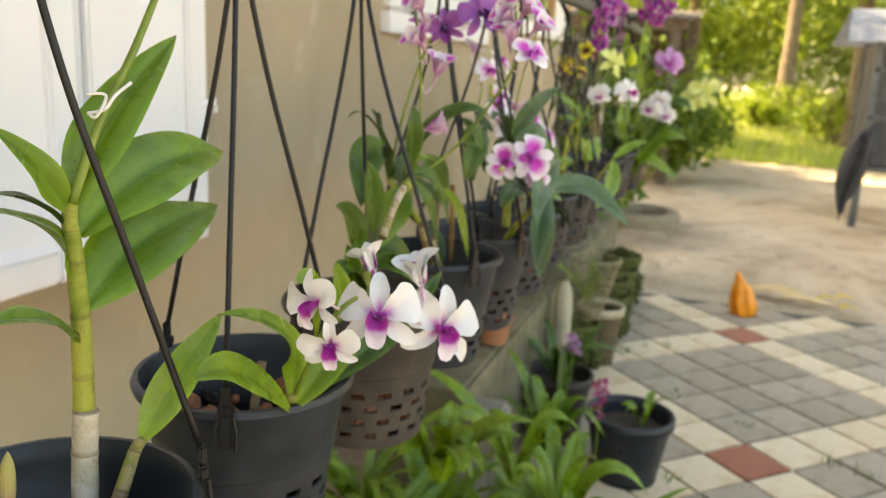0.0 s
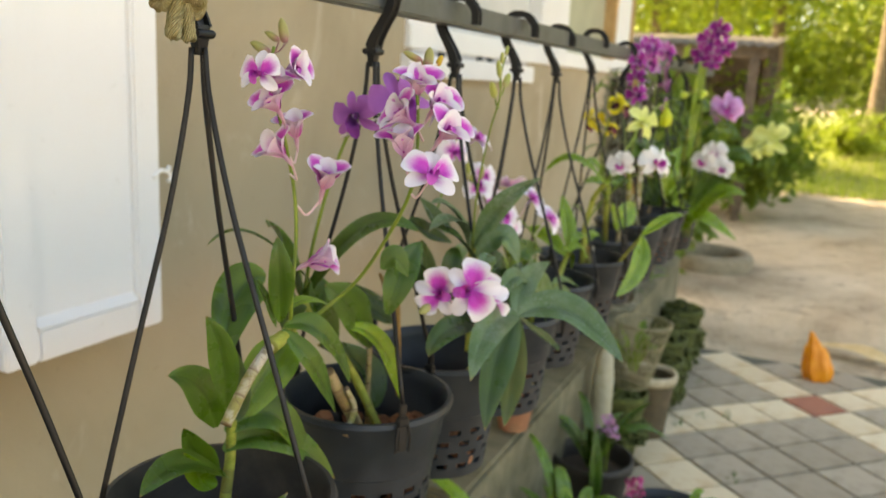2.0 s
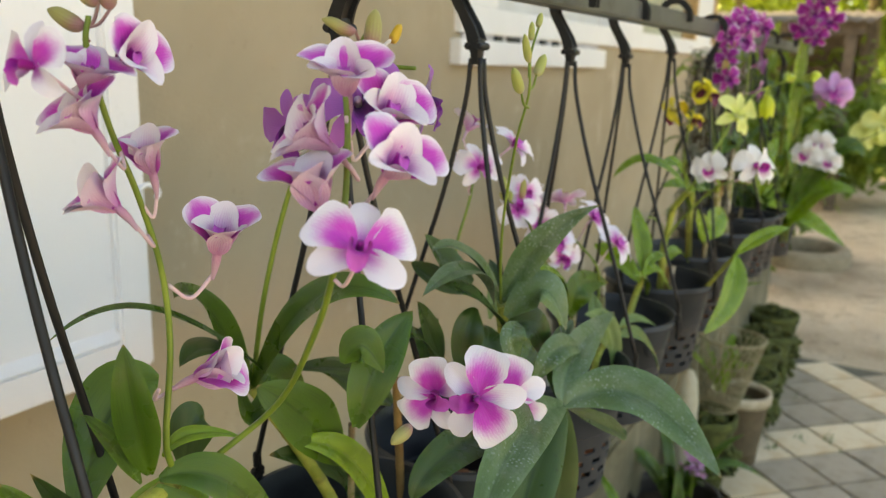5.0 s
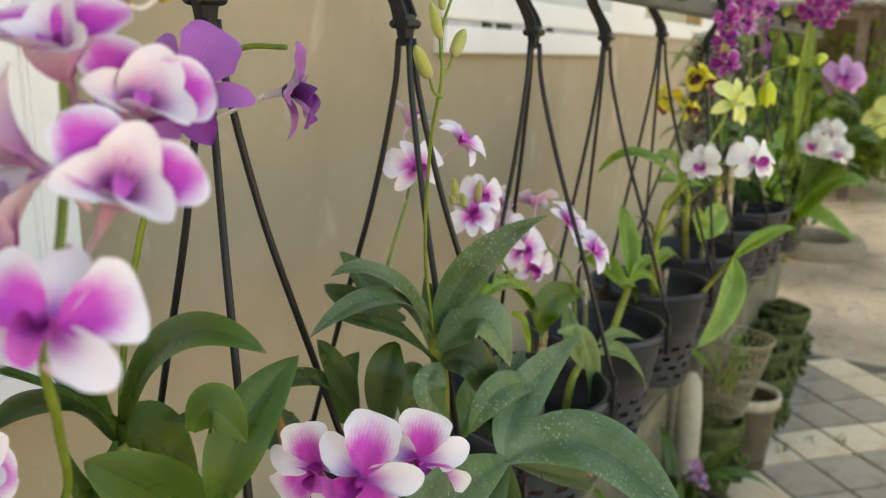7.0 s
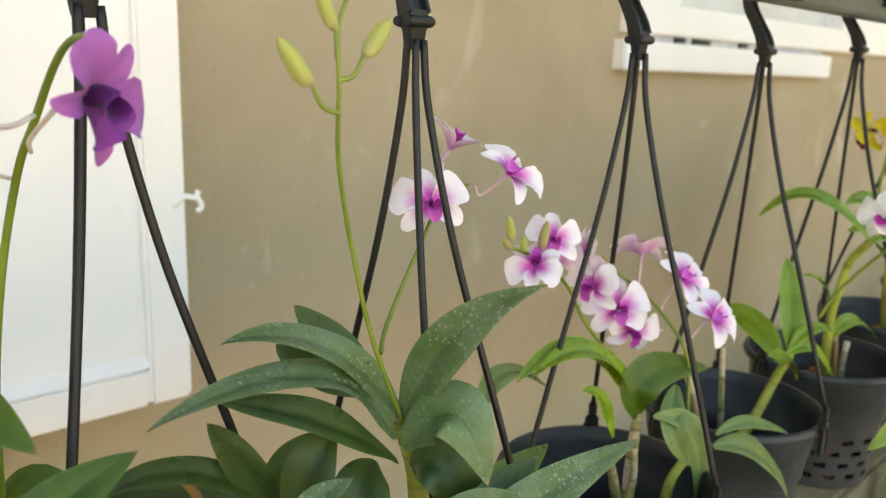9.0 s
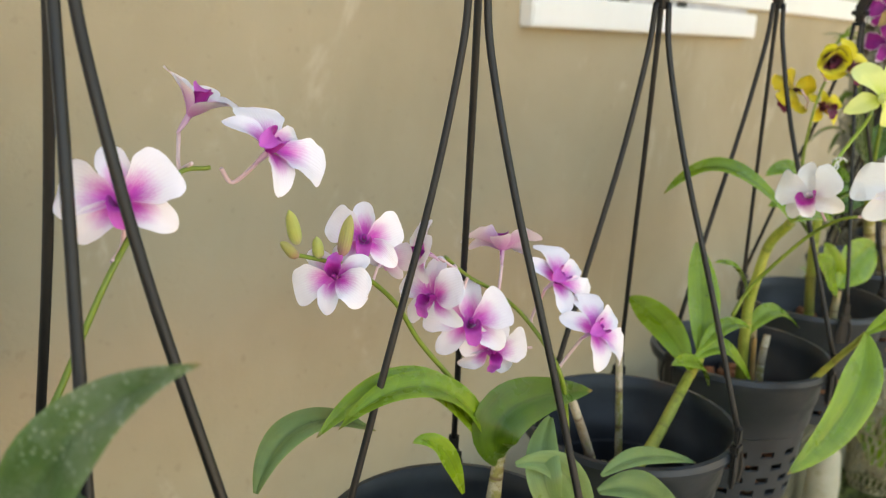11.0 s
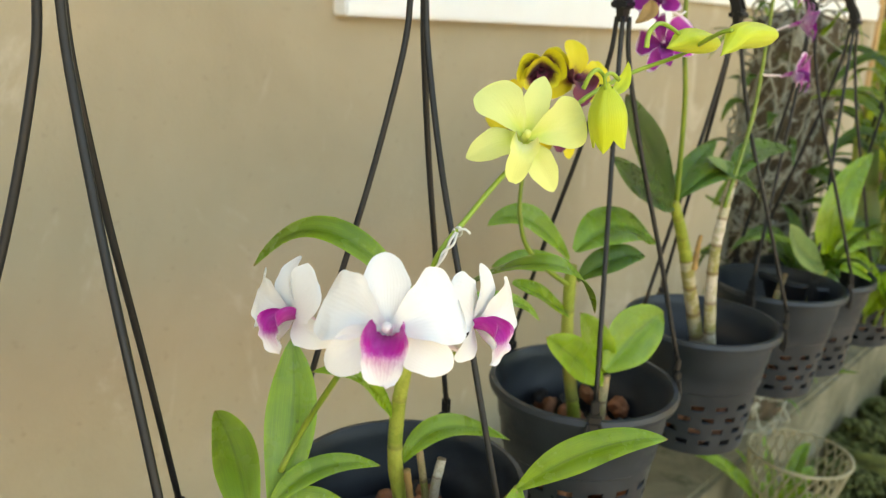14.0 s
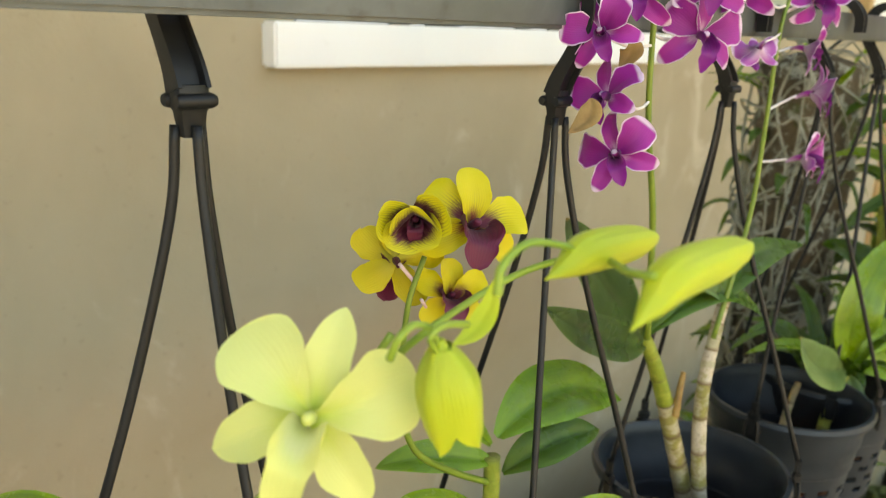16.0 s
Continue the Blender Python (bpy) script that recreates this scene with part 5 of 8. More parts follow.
P_ROSE = m_petal("rose_floret", (0.62, 0.10, 0.30), (0.50, 0.05, 0.25), 0.2, 0.8, 0.1)
P_LILAC = m_petal("lilac_floret", (0.62, 0.38, 0.60), (0.52, 0.16, 0.45), 0.2, 0.9, 0.1)
floret_spike(1.88, -0.02, 0.16, 0.22, P_LILAC, 13, 2, "small lilac pink flower head on a green stem", 0.026)
floret_spike(1.56, 0.13, 0.02, 0.30, P_ROSE, 18, 3, "rose pink flower spike before the black pot", 0.026, (0.0, 0.0))
leaf(thing("broad_leaf_shoot", "single upright green leaf beside the lilac flower", "plant", (-0.03, 1.80, 0.12)), (0, 0, 0), (-0.005, 0.0, 0.13), (-0.02, 0.02, 0.25), 0.045, 2.0, LEAF_MID)


def wire_basket(at, r, h, label, tilt=(0, 0), cols=28):
    t = thing("wire_basket", label, "basket", at, "old wire baskets")
    verts, faces = [], []
    def add(path, rad):
        v, f, _ = tube_data(path, rad, 4, False)
        o = len(verts)
        verts.extend(v)
        faces.extend(tuple(i + o for i in q) for q in f)
    def pt(u, k):
        rr = r * (0.62 + 0.38 * k)
        return Vector((rr * math.cos(u) + tilt[0] * k, rr * math.sin(u) + tilt[1] * k, h * k))
    for i in range(cols):
        u = 2 * math.pi * i / cols
        add([pt(u + 0.9 * k / 6, k / 6) for k in range(7)], 0.0019)
        add([pt(u - 0.9 * k / 6, k / 6) for k in range(7)], 0.0019)
    part_of("mesh", mesh_from("mesh", verts, faces, WIRE), t)
    for k in (0.0, 0.33, 0.66, 1.0):
        tube("hoop", [pt(2 * math.pi * i / 24, k) for i in range(25)], 0.004 if k == 1.0 else 0.0022, WIRE, t, 6, 2)
    return t


wire_basket((-0.085, 2.54, 0.275), 0.105, 0.27, "old woven wire basket set on a mossy pot", (0.035, -0.04))
strap_clump(2.50, -0.075, 0.34, 9, 0.26, 0.032, 31, "small green orchid growing in a wire basket", LEAF_LIME, 0.8)
strap_clump(2.95, -0.30, 0.45, 22, 0.30, 0.030, 71, "green leaves growing along the mossy ledge", LEAF_FRESH, 0.7)
strap_clump(3.35, -0.30, 0.45, 24, 0.34, 0.030, 72, "green leaves growing along the mossy ledge", LEAF_FRESH, 0.7)
strap_clump(3.85, -0.30, 0.45, 26, 0.40, 0.034, 73, "tall green leaves at the end of the ledge", LEAF_FRESH, 0.7)
strap_clump(2.62, -0.30, 0.45, 18, 0.30, 0.034, 74, "green leaves on the ledge behind the pots", LEAF_FRESH, 0.8)

# hanging log wrapped in roots at the end of the rail
log = thing("root_covered_log", "hanging log wrapped in grey tangled orchid roots and netting", "log", (-0.165, 2.42, 0.62))


def m_lichen_bark():
    k = Mat("lichen_grown_bark", 0.95)
    c = k.coord()
    base = k.mix(k.smooth(k.noise(9.0, 5, 0.7, k.coord("Object", (1, 1, 0.35)), 0.6), 0.35, 0.68), (0.045, 0.034, 0.020), (0.150, 0.115, 0.070))
    base = k.mix(k.math("MULTIPLY", k.smooth(k.noise(38.0, 4, 0.65, c, 0.5), 0.52, 0.60), 0.85), base, (0.42, 0.44, 0.38))
    base = k.mix(k.math("MULTIPLY", k.smooth(k.noise(17.0, 4, 0.65, c), 0.56, 0.68), 0.7), base, (0.085, 0.115, 0.035))
    k.color(base)
    return k.bump(k.noise(46.0, 5, 0.7, c), 1.0, 0.012).m


lv, lf = [], []
for i in range(41):
    for j in range(36):
        w, z = 2 * math.pi * j / 36, 0.84 * i / 40
        r = 0.072 * (0.25 if i in (0, 40) else 1.0) + 0.016 * noise.noise(Vector((math.cos(w) * 2.5, math.sin(w) * 2.5, z * 9))) + 0.008 * noise.noise(Vector((math.cos(w) * 9, math.sin(w) * 9, z * 40)))
        lv.append((r * math.cos(w), r * math.sin(w), z))
for i in range(40):
    for j in range(36):
        k = (j + 1) % 36
        lf.append((i * 36 + j, i * 36 + k, (i + 1) * 36 + k, (i + 1) * 36 + j))
lf += [tuple(reversed(range(36))), tuple(range(40 * 36, 41 * 36))]
part_of("log", mesh_from("log", lv, lf, m_lichen_bark()), log)
rnd = random.Random(11)
rv, rf = [], []
for i in range(230):
    a, z = rnd.uniform(0, 6.28), rnd.uniform(0.0, 0.85)
    pts = []
    da, dz = rnd.uniform(-0.5, 0.5), rnd.uniform(-0.10, 0.05)
    for k in range(5):
        rr = 0.074 + 0.030 * rnd.random() ** 2
        pts.append((rr * math.cos(a), rr * math.sin(a), min(0.86, max(0.0, z))))
        a += da + rnd.uniform(-0.3, 0.3)
        z += dz + rnd.uniform(-0.03, 0.03)
    v, f, _ = tube_data(spline(pts, 3), rnd.uniform(0.0012, 0.0030), 4, False)
    o = len(rv)
    rv += v
    rf += [tuple(i + o for i in q) for q in f]
tagged(part_of("root_tangle", mesh_from("root_tangle", rv, rf, ROOT), log, "tangle of grey orchid roots"), kind="stuff")
tube("hanging_wire", [(0, 0, 0.82), (0.06, -0.02, 0.87), (0.165, -0.06, 0.885)], 0.003, STEEL, log, 6, 4)
for i in range(70):
    a, z = rnd.uniform(0, 6.28), rnd.uniform(0.02, 0.85)
    d = Vector((math.cos(a), math.sin(a), 0))
    n = rnd.uniform(0.03, 0.09)
    leaf(log, d * 0.07 + Vector((0, 0, z)), d * (0.075 + n * 0.5) + Vector((0, 0, z + 0.02)), d * (0.075 + n) + Vector((0, 0, z + rnd.uniform(-0.05, 0.04))), rnd.uniform(0.010, 0.020), 0.4, (LEAF_MID, LEAF_LIME)[i % 2], n=7)

# ---- garden and yard behind ----


def leaf_cloud(t, centre, radii, n, size, seed, mat, hollow=0.5, name="crown", label=""):
    """Many small leaf blades scattered in clumps through a crown."""
    rnd = np.random.RandomState(seed)
    k = max(4, n // 45)
    cl = rnd.normal(size=(k, 3))
    cl /= np.linalg.norm(cl, axis=1)[:, None]
    cl *= (hollow + (1 - hollow) * rnd.rand(k, 1)) * np.array(radii)
    pos = cl[rnd.randint(0, k, n)] + rnd.normal(size=(n, 3)) * np.array(radii) * 0.16 + np.array(centre)
    d = rnd.normal(size=(n, 3)); d /= np.linalg.norm(d, axis=1)[:, None]
    e = np.cross(d, rnd.normal(size=(n, 3))); e /= np.linalg.norm(e, axis=1)[:, None] + 1e-6
    s = size * rnd.uniform(0.6, 1.3, (n, 1))
    v = np.empty((n, 4, 3))
    v[:, 0], v[:, 1], v[:, 2], v[:, 3] = pos - d * s, pos + e * s * 0.42, pos + d * s, pos - e * s * 0.42
    verts = v.reshape(-1, 3)
    faces = np.arange(n * 4).reshape(-1, 4)
    me = bpy.data.meshes.new(name)
    me.from_pydata(verts.tolist(), [], faces.tolist())
    lay = me.uv_layers.new(name="UVMap")
    lay.data.foreach_set("uv", np.tile(np.array([0, 0, 0.8, 0.5, 0, 0.95, -0.8, 0.5], dtype=np.float32), n))
    me.materials.append(mat)
    return part_of(name, me, t, label)


def tree(x, y, r, h, crown_z, radii, n, seed, label, mat=FOLIAGE, lean=(0, 0)):
    t = thing("tree", label, "tree", (x, y, -0.03), "trees of the garden")
    rnd = random.Random(seed)
    top = Vector((lean[0], lean[1], h))
    tube("trunk", [(0, 0, 0), (lean[0] * 0.3 + 0.03, lean[1] * 0.3, h * 0.35), (lean[0] * 0.7 - 0.03, lean[1] * 0.7, h * 0.7), top], lambda s: r * (1.25 - 0.75 * s), TRUNK, t, 10, 6)
    for i in range(5):
        a = rnd.uniform(0, 6.28)
        b = top * rnd.uniform(0.55, 0.95)
        e = b + Vector((math.cos(a) * radii[0] * 0.7, math.sin(a) * radii[1] * 0.7, rnd.uniform(0.4, 1.2)))
        tube("limb", [b, b.lerp(e, 0.5) + Vector((0, 0, 0.15)), e], lambda s: r * 0.45 * (1.1 - 0.8 * s), TRUNK, t, 7, 5)
    leaf_cloud(t, (lean[0], lean[1], crown_z), radii, n, 0.11, seed, mat)
    return t


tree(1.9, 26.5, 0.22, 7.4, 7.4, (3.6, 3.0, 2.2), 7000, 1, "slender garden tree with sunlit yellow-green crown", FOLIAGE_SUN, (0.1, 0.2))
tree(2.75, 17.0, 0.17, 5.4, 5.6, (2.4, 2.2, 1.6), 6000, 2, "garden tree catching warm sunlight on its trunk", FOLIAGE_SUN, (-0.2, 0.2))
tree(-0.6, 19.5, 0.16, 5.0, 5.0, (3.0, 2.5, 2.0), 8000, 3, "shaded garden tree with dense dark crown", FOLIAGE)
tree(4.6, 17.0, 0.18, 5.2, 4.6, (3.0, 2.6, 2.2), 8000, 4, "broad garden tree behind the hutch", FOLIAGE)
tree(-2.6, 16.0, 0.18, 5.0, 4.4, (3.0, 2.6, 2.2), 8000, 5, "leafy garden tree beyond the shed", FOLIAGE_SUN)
# next two stay hidden behind the house; added so their crowns dapple the sunlight
tree(-4.4, 7.2, 0.2, 4.4, 4.6, (2.2, 1.9, 1.5), 12000, 7, "unseen tall leafy tree added behind the house to dapple the yard", FOLIAGE_SUN)
tree(-4.2, 9.6, 0.2, 4.6, 4.9, (2.0, 1.2, 1.3), 7000, 8, "unseen leafy tree added by the shed to dapple the yard", FOLIAGE_SUN)
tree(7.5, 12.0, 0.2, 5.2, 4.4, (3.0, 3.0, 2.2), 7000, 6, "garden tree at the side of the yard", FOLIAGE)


def shrub(x, y, r, h, n, seed, mat, label):
    t = thing("shrub", label, "shrub", (x, y, -0.03), "garden shrubs")
    rnd = random.Random(seed)
    for i in range(6):
        a = rnd.uniform(0, 6.28)
        tube("branch", [(0, 0, 0), (math.cos(a) * r * 0.3, math.sin(a) * r * 0.3, h * 0.4), (math.cos(a) * r * 0.7, math.sin(a) * r * 0.7, h * 0.8)], 0.012, TRUNK, t, 5, 3)
    leaf_cloud(t, (0, 0, h * 0.55), (r, r, h * 0.5), n, 0.085 if h < 2.5 else 0.13, seed, mat, 0.3)


shrub(-0.9, 12.0, 1.1, 1.9, 3500, 21, FOLIAGE, "dark leafy shrub at the yard's edge")
shrub(-0.4, 9.6, 0.8, 1.3, 2500, 22, FOLIAGE, "shaded shrub near the shed")
shrub(-0.75, 6.6, 0.55, 1.5, 2600, 23, FOLIAGE, "green shrub at the corner of the house")
shrub(-0.65, 5.7, 0.35, 1.1, 1800, 24, FOLIAGE, "small leafy bush by the house corner")
# hedge and bushes alternate the sun-toned and shade-toned leaf colours
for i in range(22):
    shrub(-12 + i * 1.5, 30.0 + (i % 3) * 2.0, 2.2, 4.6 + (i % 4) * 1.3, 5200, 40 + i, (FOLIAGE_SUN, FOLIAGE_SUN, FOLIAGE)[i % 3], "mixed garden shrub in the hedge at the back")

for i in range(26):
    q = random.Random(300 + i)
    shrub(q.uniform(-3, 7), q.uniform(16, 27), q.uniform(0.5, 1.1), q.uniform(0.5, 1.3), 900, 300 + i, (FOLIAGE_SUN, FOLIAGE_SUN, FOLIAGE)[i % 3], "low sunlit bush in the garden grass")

lawn = thing("lawn", "sunlit yellow-green lawn beyond the earth yard", "grass", kind="structure")
lv, lf = [], []
for j in range(13):
    for i in range(41):
        q = j / 12
        lv.append((-14 + i * 0.75, 12.8 + 60 * q * q + (0.5 * noise.noise(Vector((i * 0.5, 3.1, 0))) if j == 0 else 0), 0.012 + 0.10 * q))
for j in range(12):
    for i in range(40):
        a = j * 41 + i
        lf.append((a, a + 1, a + 42, a + 41))
part_of("turf", mesh_from("turf", lv, lf, LAWN), lawn)
grass = tagged(new("grass"), "sunlit yellow-green grass and weeds beyond the yard", "grass", kind="stuff")
rn = np.random.RandomState(7)
n = 26000
gx, gy = rn.uniform(-5, 8, n), 12.7 + rn.power(0.8, n) * 14
hh = rn.uniform(0.05, 0.24, n)[:, None]
base = np.stack([gx, gy, np.full(n, -0.03)], 1)
ang = rn.uniform(0, 6.28, n)
side = np.stack([np.cos(ang), np.sin(ang), 0 * ang], 1) * rn.uniform(0.006, 0.022, n)[:, None]
tipv = base + np.stack([rn.normal(0, 0.06, n), rn.normal(0, 0.06, n), hh[:, 0]], 1)
vv = np.stack([base - side, base + side, tipv], 1).reshape(-1, 3)
me = bpy.data.meshes.new("grass")
me.from_pydata(vv.tolist(), [], np.arange(n * 3).reshape(-1, 3).tolist())
me.uv_layers.new(name="UVMap").data.foreach_set("uv", np.tile(np.array([-0.6, 0.1, 0.6, 0.1, 0.3, 0.9], dtype=np.float32), n))
me.materials.append(GRASS)
part_of("blades", me, grass)

shed = thing("open_shed", "open timber shed with rusty corrugated iron roof", "shed", (-1.85, 9.0, -0.03))
rv, rf = [], []
nw = 150
for j in range(2):
    for i in range(nw + 1):
        x = -2.6 + 4.4 * i / nw
        rv.append((x, j * 2.6, 1.96 + j * 0.26 + 0.022 * math.sin(x * 2 * math.pi / 0.11)))
for i in range(nw):
    rf.append((i, i + 1, nw + 2 + i, nw + 1 + i))
roof = part_of("roof", mesh_from("roof", rv, rf, TIN), shed, "rusty corrugated iron sheets")
sol = roof.modifiers.new("thickness", "SOLIDIFY")
sol.thickness = 0.012
box_part("beam", (-2.6, 0.08, 1.83), (1.7, 0.16, 1.93), TIMBER, shed)
box_part("beam", (-2.6, 2.4, 2.03), (1.7, 2.48, 2.13), TIMBER, shed)
for x in (-2.4, -0.6, 1.58):
    box_part("post", (x - 0.05, 0.08, 0), (x + 0.05, 0.18, 1.83), TIMBER, shed)
    box_part("post", (x - 0.05, 2.4, 0), (x + 0.05, 2.5, 2.03), TIMBER, shed)
box_part("back_wall", (-2.6, 2.52, 0), (1.7, 2.57, 2.05), TIMBER, shed, 0)

hutch = thing("slatted_hutch", "raised grey slatted hutch with sheet metal roof", "hutch", (2.10, 7.9, -0.03))
for x in (-0.48, 0.48):
    for y in (-0.4, 0.4):
        box_part("leg", (x - 0.03, y - 0.03, 0), (x + 0.03, y + 0.03, 1.72), STEEL, hutch)
for i in range(30):
    z = 0.62 + i * 0.036
    box_part("slat", (-0.46, -0.415, z), (0.46, -0.400, z + 0.026), SLAT, hutch, 0)
    box_part("slat", (-0.495, -0.37, z), (-0.48, 0.37, z + 0.026), SLAT, hutch, 0)
for z in (0.56, 1.02, 1.45):
    box_part("rail", (-0.5, -0.43, z), (0.5, -0.416, z + 0.035), STEEL, hutch, 0.003)
box_part("floor_board", (-0.5, -0.4, 0.55), (0.5, 0.4, 0.59), SLAT, hutch)
box_part("back_panel", (-0.5, 0.405, 0.55), (0.5, 0.42, 1.72), SLAT, hutch, 0)
bm = bmesh.new()
vs = [bm.verts.new(p) for p in ((-0.78, -0.62, 1.70), (0.8, -0.62, 1.72), (0.8, 0.1, 2.05), (-0.70, 0.1, 2.03), (0.8, 0.7, 1.72), (-0.78, 0.7, 1.70))]
bm.faces.new([vs[i] for i in (0, 1, 2, 3)])
bm.faces.new([vs[i] for i in (3, 2, 4, 5)])
bmesh.ops.solidify(bm, geom=bm.faces[:], thickness=0.015)
part("roof", bm, m_plain("weathered_sheet_metal", (0.36, 0.39, 0.42), (0.50, 0.53, 0.55), 5.0, 0.5, 0.1, 0.003, 0.4), hutch, "bent grey sheet metal")
tv, tf = [], []
for j in range(13):
    k = j / 12
    half = 0.03 + 0.26 * math.sin(math.pi * min(1, 0.10 + 0.95 * k)) ** 0.8
    for i in range(9):
        u = i / 4 - 1
        tv.append((-0.60 + 0.08 * (1 - k) + u * half * 0.42, -0.47 + 0.03 * math.sin(u * 5 + k * 4), 0.92 - 0.80 * k + 0.05 * u))
for j in range(12):
    for i in range(8):
        a = j * 9 + i
        tf.append((a, a + 1, a + 10, a + 9))
cloth = part_of("tarpaulin", mesh_from("tarpaulin", tv, tf, TARP), hutch, "black tarpaulin hanging at the side")
cloth.modifiers.new("thickness", "SOLIDIFY").thickness = 0.012

ring = thing("concrete_ring", "low round concrete well ring on the earth", "well ring", (-0.25, 6.45, -0.02))
lathe("ring", [(0.36, 0), (0.37, 0.10), (0.35, 0.14), (0.28, 0.14), (0.26, 0.10), (0.26, 0.0)], m_plain("earthy_concrete", (0.22, 0.175, 0.11), (0.36, 0.29, 0.195), 7.0, 0.95, 0.5, 0.006, 0.0, (0.12, 0.095, 0.05), 14.0), ring, 40)
bowl = thing("white_basin", "shallow pale enamel basin on the earth", "basin", (2.0, 5.0, -0.02))
lathe("basin", [(0.001, 0.0), (0.18, 0.0), (0.28, 0.10), (0.31, 0.105), (0.30, 0.115), (0.27, 0.108), (0.17, 0.02), (0.001, 0.018)], WHITE_DIRTY, bowl, 36)
bag = thing("orange_bag", "crumpled bright orange plastic bag standing on the paving", "bag", (0.615, 3.88, 0.0))
bv, bf = [], []
for i in range(23):
    k = i / 22
    wide = (0.085 * (0.80 + 0.35 * math.sin(min(1, k / 0.35) * math.pi / 2)) * (1 - k) ** 0.55 + 0.012) if k < 0.72 else 0.012 + 0.034 * (1 - (k - 0.72) / 0.28)
    for j in range(40):
        w = 2 * math.pi * j / 40
        fold = 1 + 0.13 * math.sin(w * 6 + 1.2 * math.sin(k * 5)) + 0.06 * math.sin(w * 13 + k * 9)
        bv.append((0.72 * wide * fold * math.cos(w) - 0.055 * k ** 1.8, 0.60 * wide * fold * math.sin(w), 0.245 * k))
for i in range(22):
    for j in range(40):
        k = (j + 1) % 40
        bf.append((i * 40 + j, i * 40 + k, (i + 1) * 40 + k, (i + 1) * 40 + j))
bf += [tuple(reversed(range(40))), tuple(range(22 * 40, 23 * 40))]
part_of("bag", mesh_from("bag", bv, bf, ORANGE), bag)
tube("tie", [(-0.010, 0.022, 0.176), (-0.033, 0.0, 0.179), (-0.055, -0.019, 0.176)], 0.007, ORANGE, bag, 8, 6)
sheath = thing("dry_palm_sheath", "pale dry palm sheath lying along the paving edge", "palm sheath", (0.84, 4.40, -0.02))
PALM = m_plain("pale_dry_palm", (0.62, 0.44, 0.21), (0.76, 0.58, 0.32), 14.0, 0.9, 0.4, 0.004, 0.0, (0.48, 0.31, 0.13), 30.0)
v, f, uv = blade((-0.24, 0.13, 0.012), (-0.02, 0.02, 0.045), (0.25, -0.06, 0.012), 0.12, 0.1, 0.5, 0.45, 1.2, 16, 0.05, 4)
part_of("sheath", mesh_from("sheath", v, f, PALM, True, uv), sheath)
v, f, uv = blade((0.02, 0.0, 0.010), (0.16, -0.04, 0.035), (0.34, -0.02, 0.008), 0.07, 0.1, 0.4, 0.5, 1.4, 14, 0.05, 9)
part_of("split_end", mesh_from("split_end", v, f, PALM, True, uv), sheath)
for i, (x, y) in enumerate(((1.107, 4.44), (1.212, 4.27), (1.22, 4.52), (1.50, 4.14), (1.72, 4.02), (1.62, 3.98), (2.0, 3.7))):
    t = thing("fallen_leaf", "fallen dry yellow leaf on the paving", "leaf", (x, y, 0.004), "fallen leaves")
    leaf(t, (-0.05, 0, 0.0), (0, 0.01, 0.02), (0.06, 0, 0.004), 0.06, 0.1, m_plain("yellow_dead_leaf_%d" % i, (0.60, 0.42, 0.06), (0.72, 0.52, 0.10), 20.0, 0.8, 0.2, 0.002), n=8)

# ---- the orchids ----

tall_orchid = thing("orchid", "tall orchid cane with large glossy green leaves in black pot", "orchid", (0.0200, -0.5300, 0.9600), "orchids in hanging pots")
cane(tall_orchid, [(-0.0320, 0.0940, 0.0060), (-0.0320, 0.0980, 0.0770), (-0.0320, 0.1000, 0.1210), (-0.0320, 0.1010, 0.1800), (-0.0320, 0.0980, 0.2300), (-0.0320, 0.0960, 0.2520), (-0.0320, 0.1000, 0.2670)], 0.0092, 0.0045, CANE_GREEN, 8)
cane(tall_orchid, [(-0.0280, 0.0910, 0.0340), (-0.0280, 0.0940, 0.0800), (-0.0280, 0.0970, 0.1110)], 0.0094, 0.0092, PAPER_CANE, 2)
leaf(tall_orchid, (-0.0320, 0.1010, 0.2610), (-0.0300, 0.1390, 0.3140), (-0.0300, 0.2120, 0.3760), 0.0402, 2.0, LEAF_FRESH)
leaf(tall_orchid, (-0.0320, 0.1030, 0.2370), (-0.0280, 0.1770, 0.2760), (-0.0320, 0.2760, 0.2810), 0.0588, 1.3, LEAF_FRESH)
leaf(tall_orchid, (-0.0320, 0.1050, 0.1850), (-0.0280, 0.1680, 0.2210), (-0.0320, 0.2640, 0.2350), 0.0609, 1.3, LEAF_FRESH)
leaf(tall_orchid, (-0.0320, 0.0940, 0.2560), (-0.0320, 0.0740, 0.2880), (-0.0320, 0.0380, 0.3160), 0.0228, 1.5, LEAF_FRESH)
leaf(tall_orchid, (-0.0320, 0.0890, 0.2490), (-0.0320, 0.0670, 0.2660), (-0.0320, 0.0300, 0.2780), 0.0183, 0.4, LEAF_DEEP)
leaf(tall_orchid, (-0.0320, 0.0960, 0.2100), (-0.0320, 0.0750, 0.2460), (-0.0320, 0.0290, 0.2670), 0.0248, 0.6, LEAF_FRESH)
leaf(tall_orchid, (-0.0320, 0.0970, 0.1600), (-0.0220, 0.0600, 0.1900), (-0.0120, 0.0050, 0.2040), 0.0246, 0.6, LEAF_FRESH)
stem(tall_orchid, [(-0.0280, 0.0950, 0.2620), (-0.0220, 0.1150, 0.3120), (-0.0200, 0.1500, 0.3620), (-0.0180, 0.1760, 0.4050), (-0.0170, 0.1960, 0.4380)], 0.0032, STEM, "flower_stem")
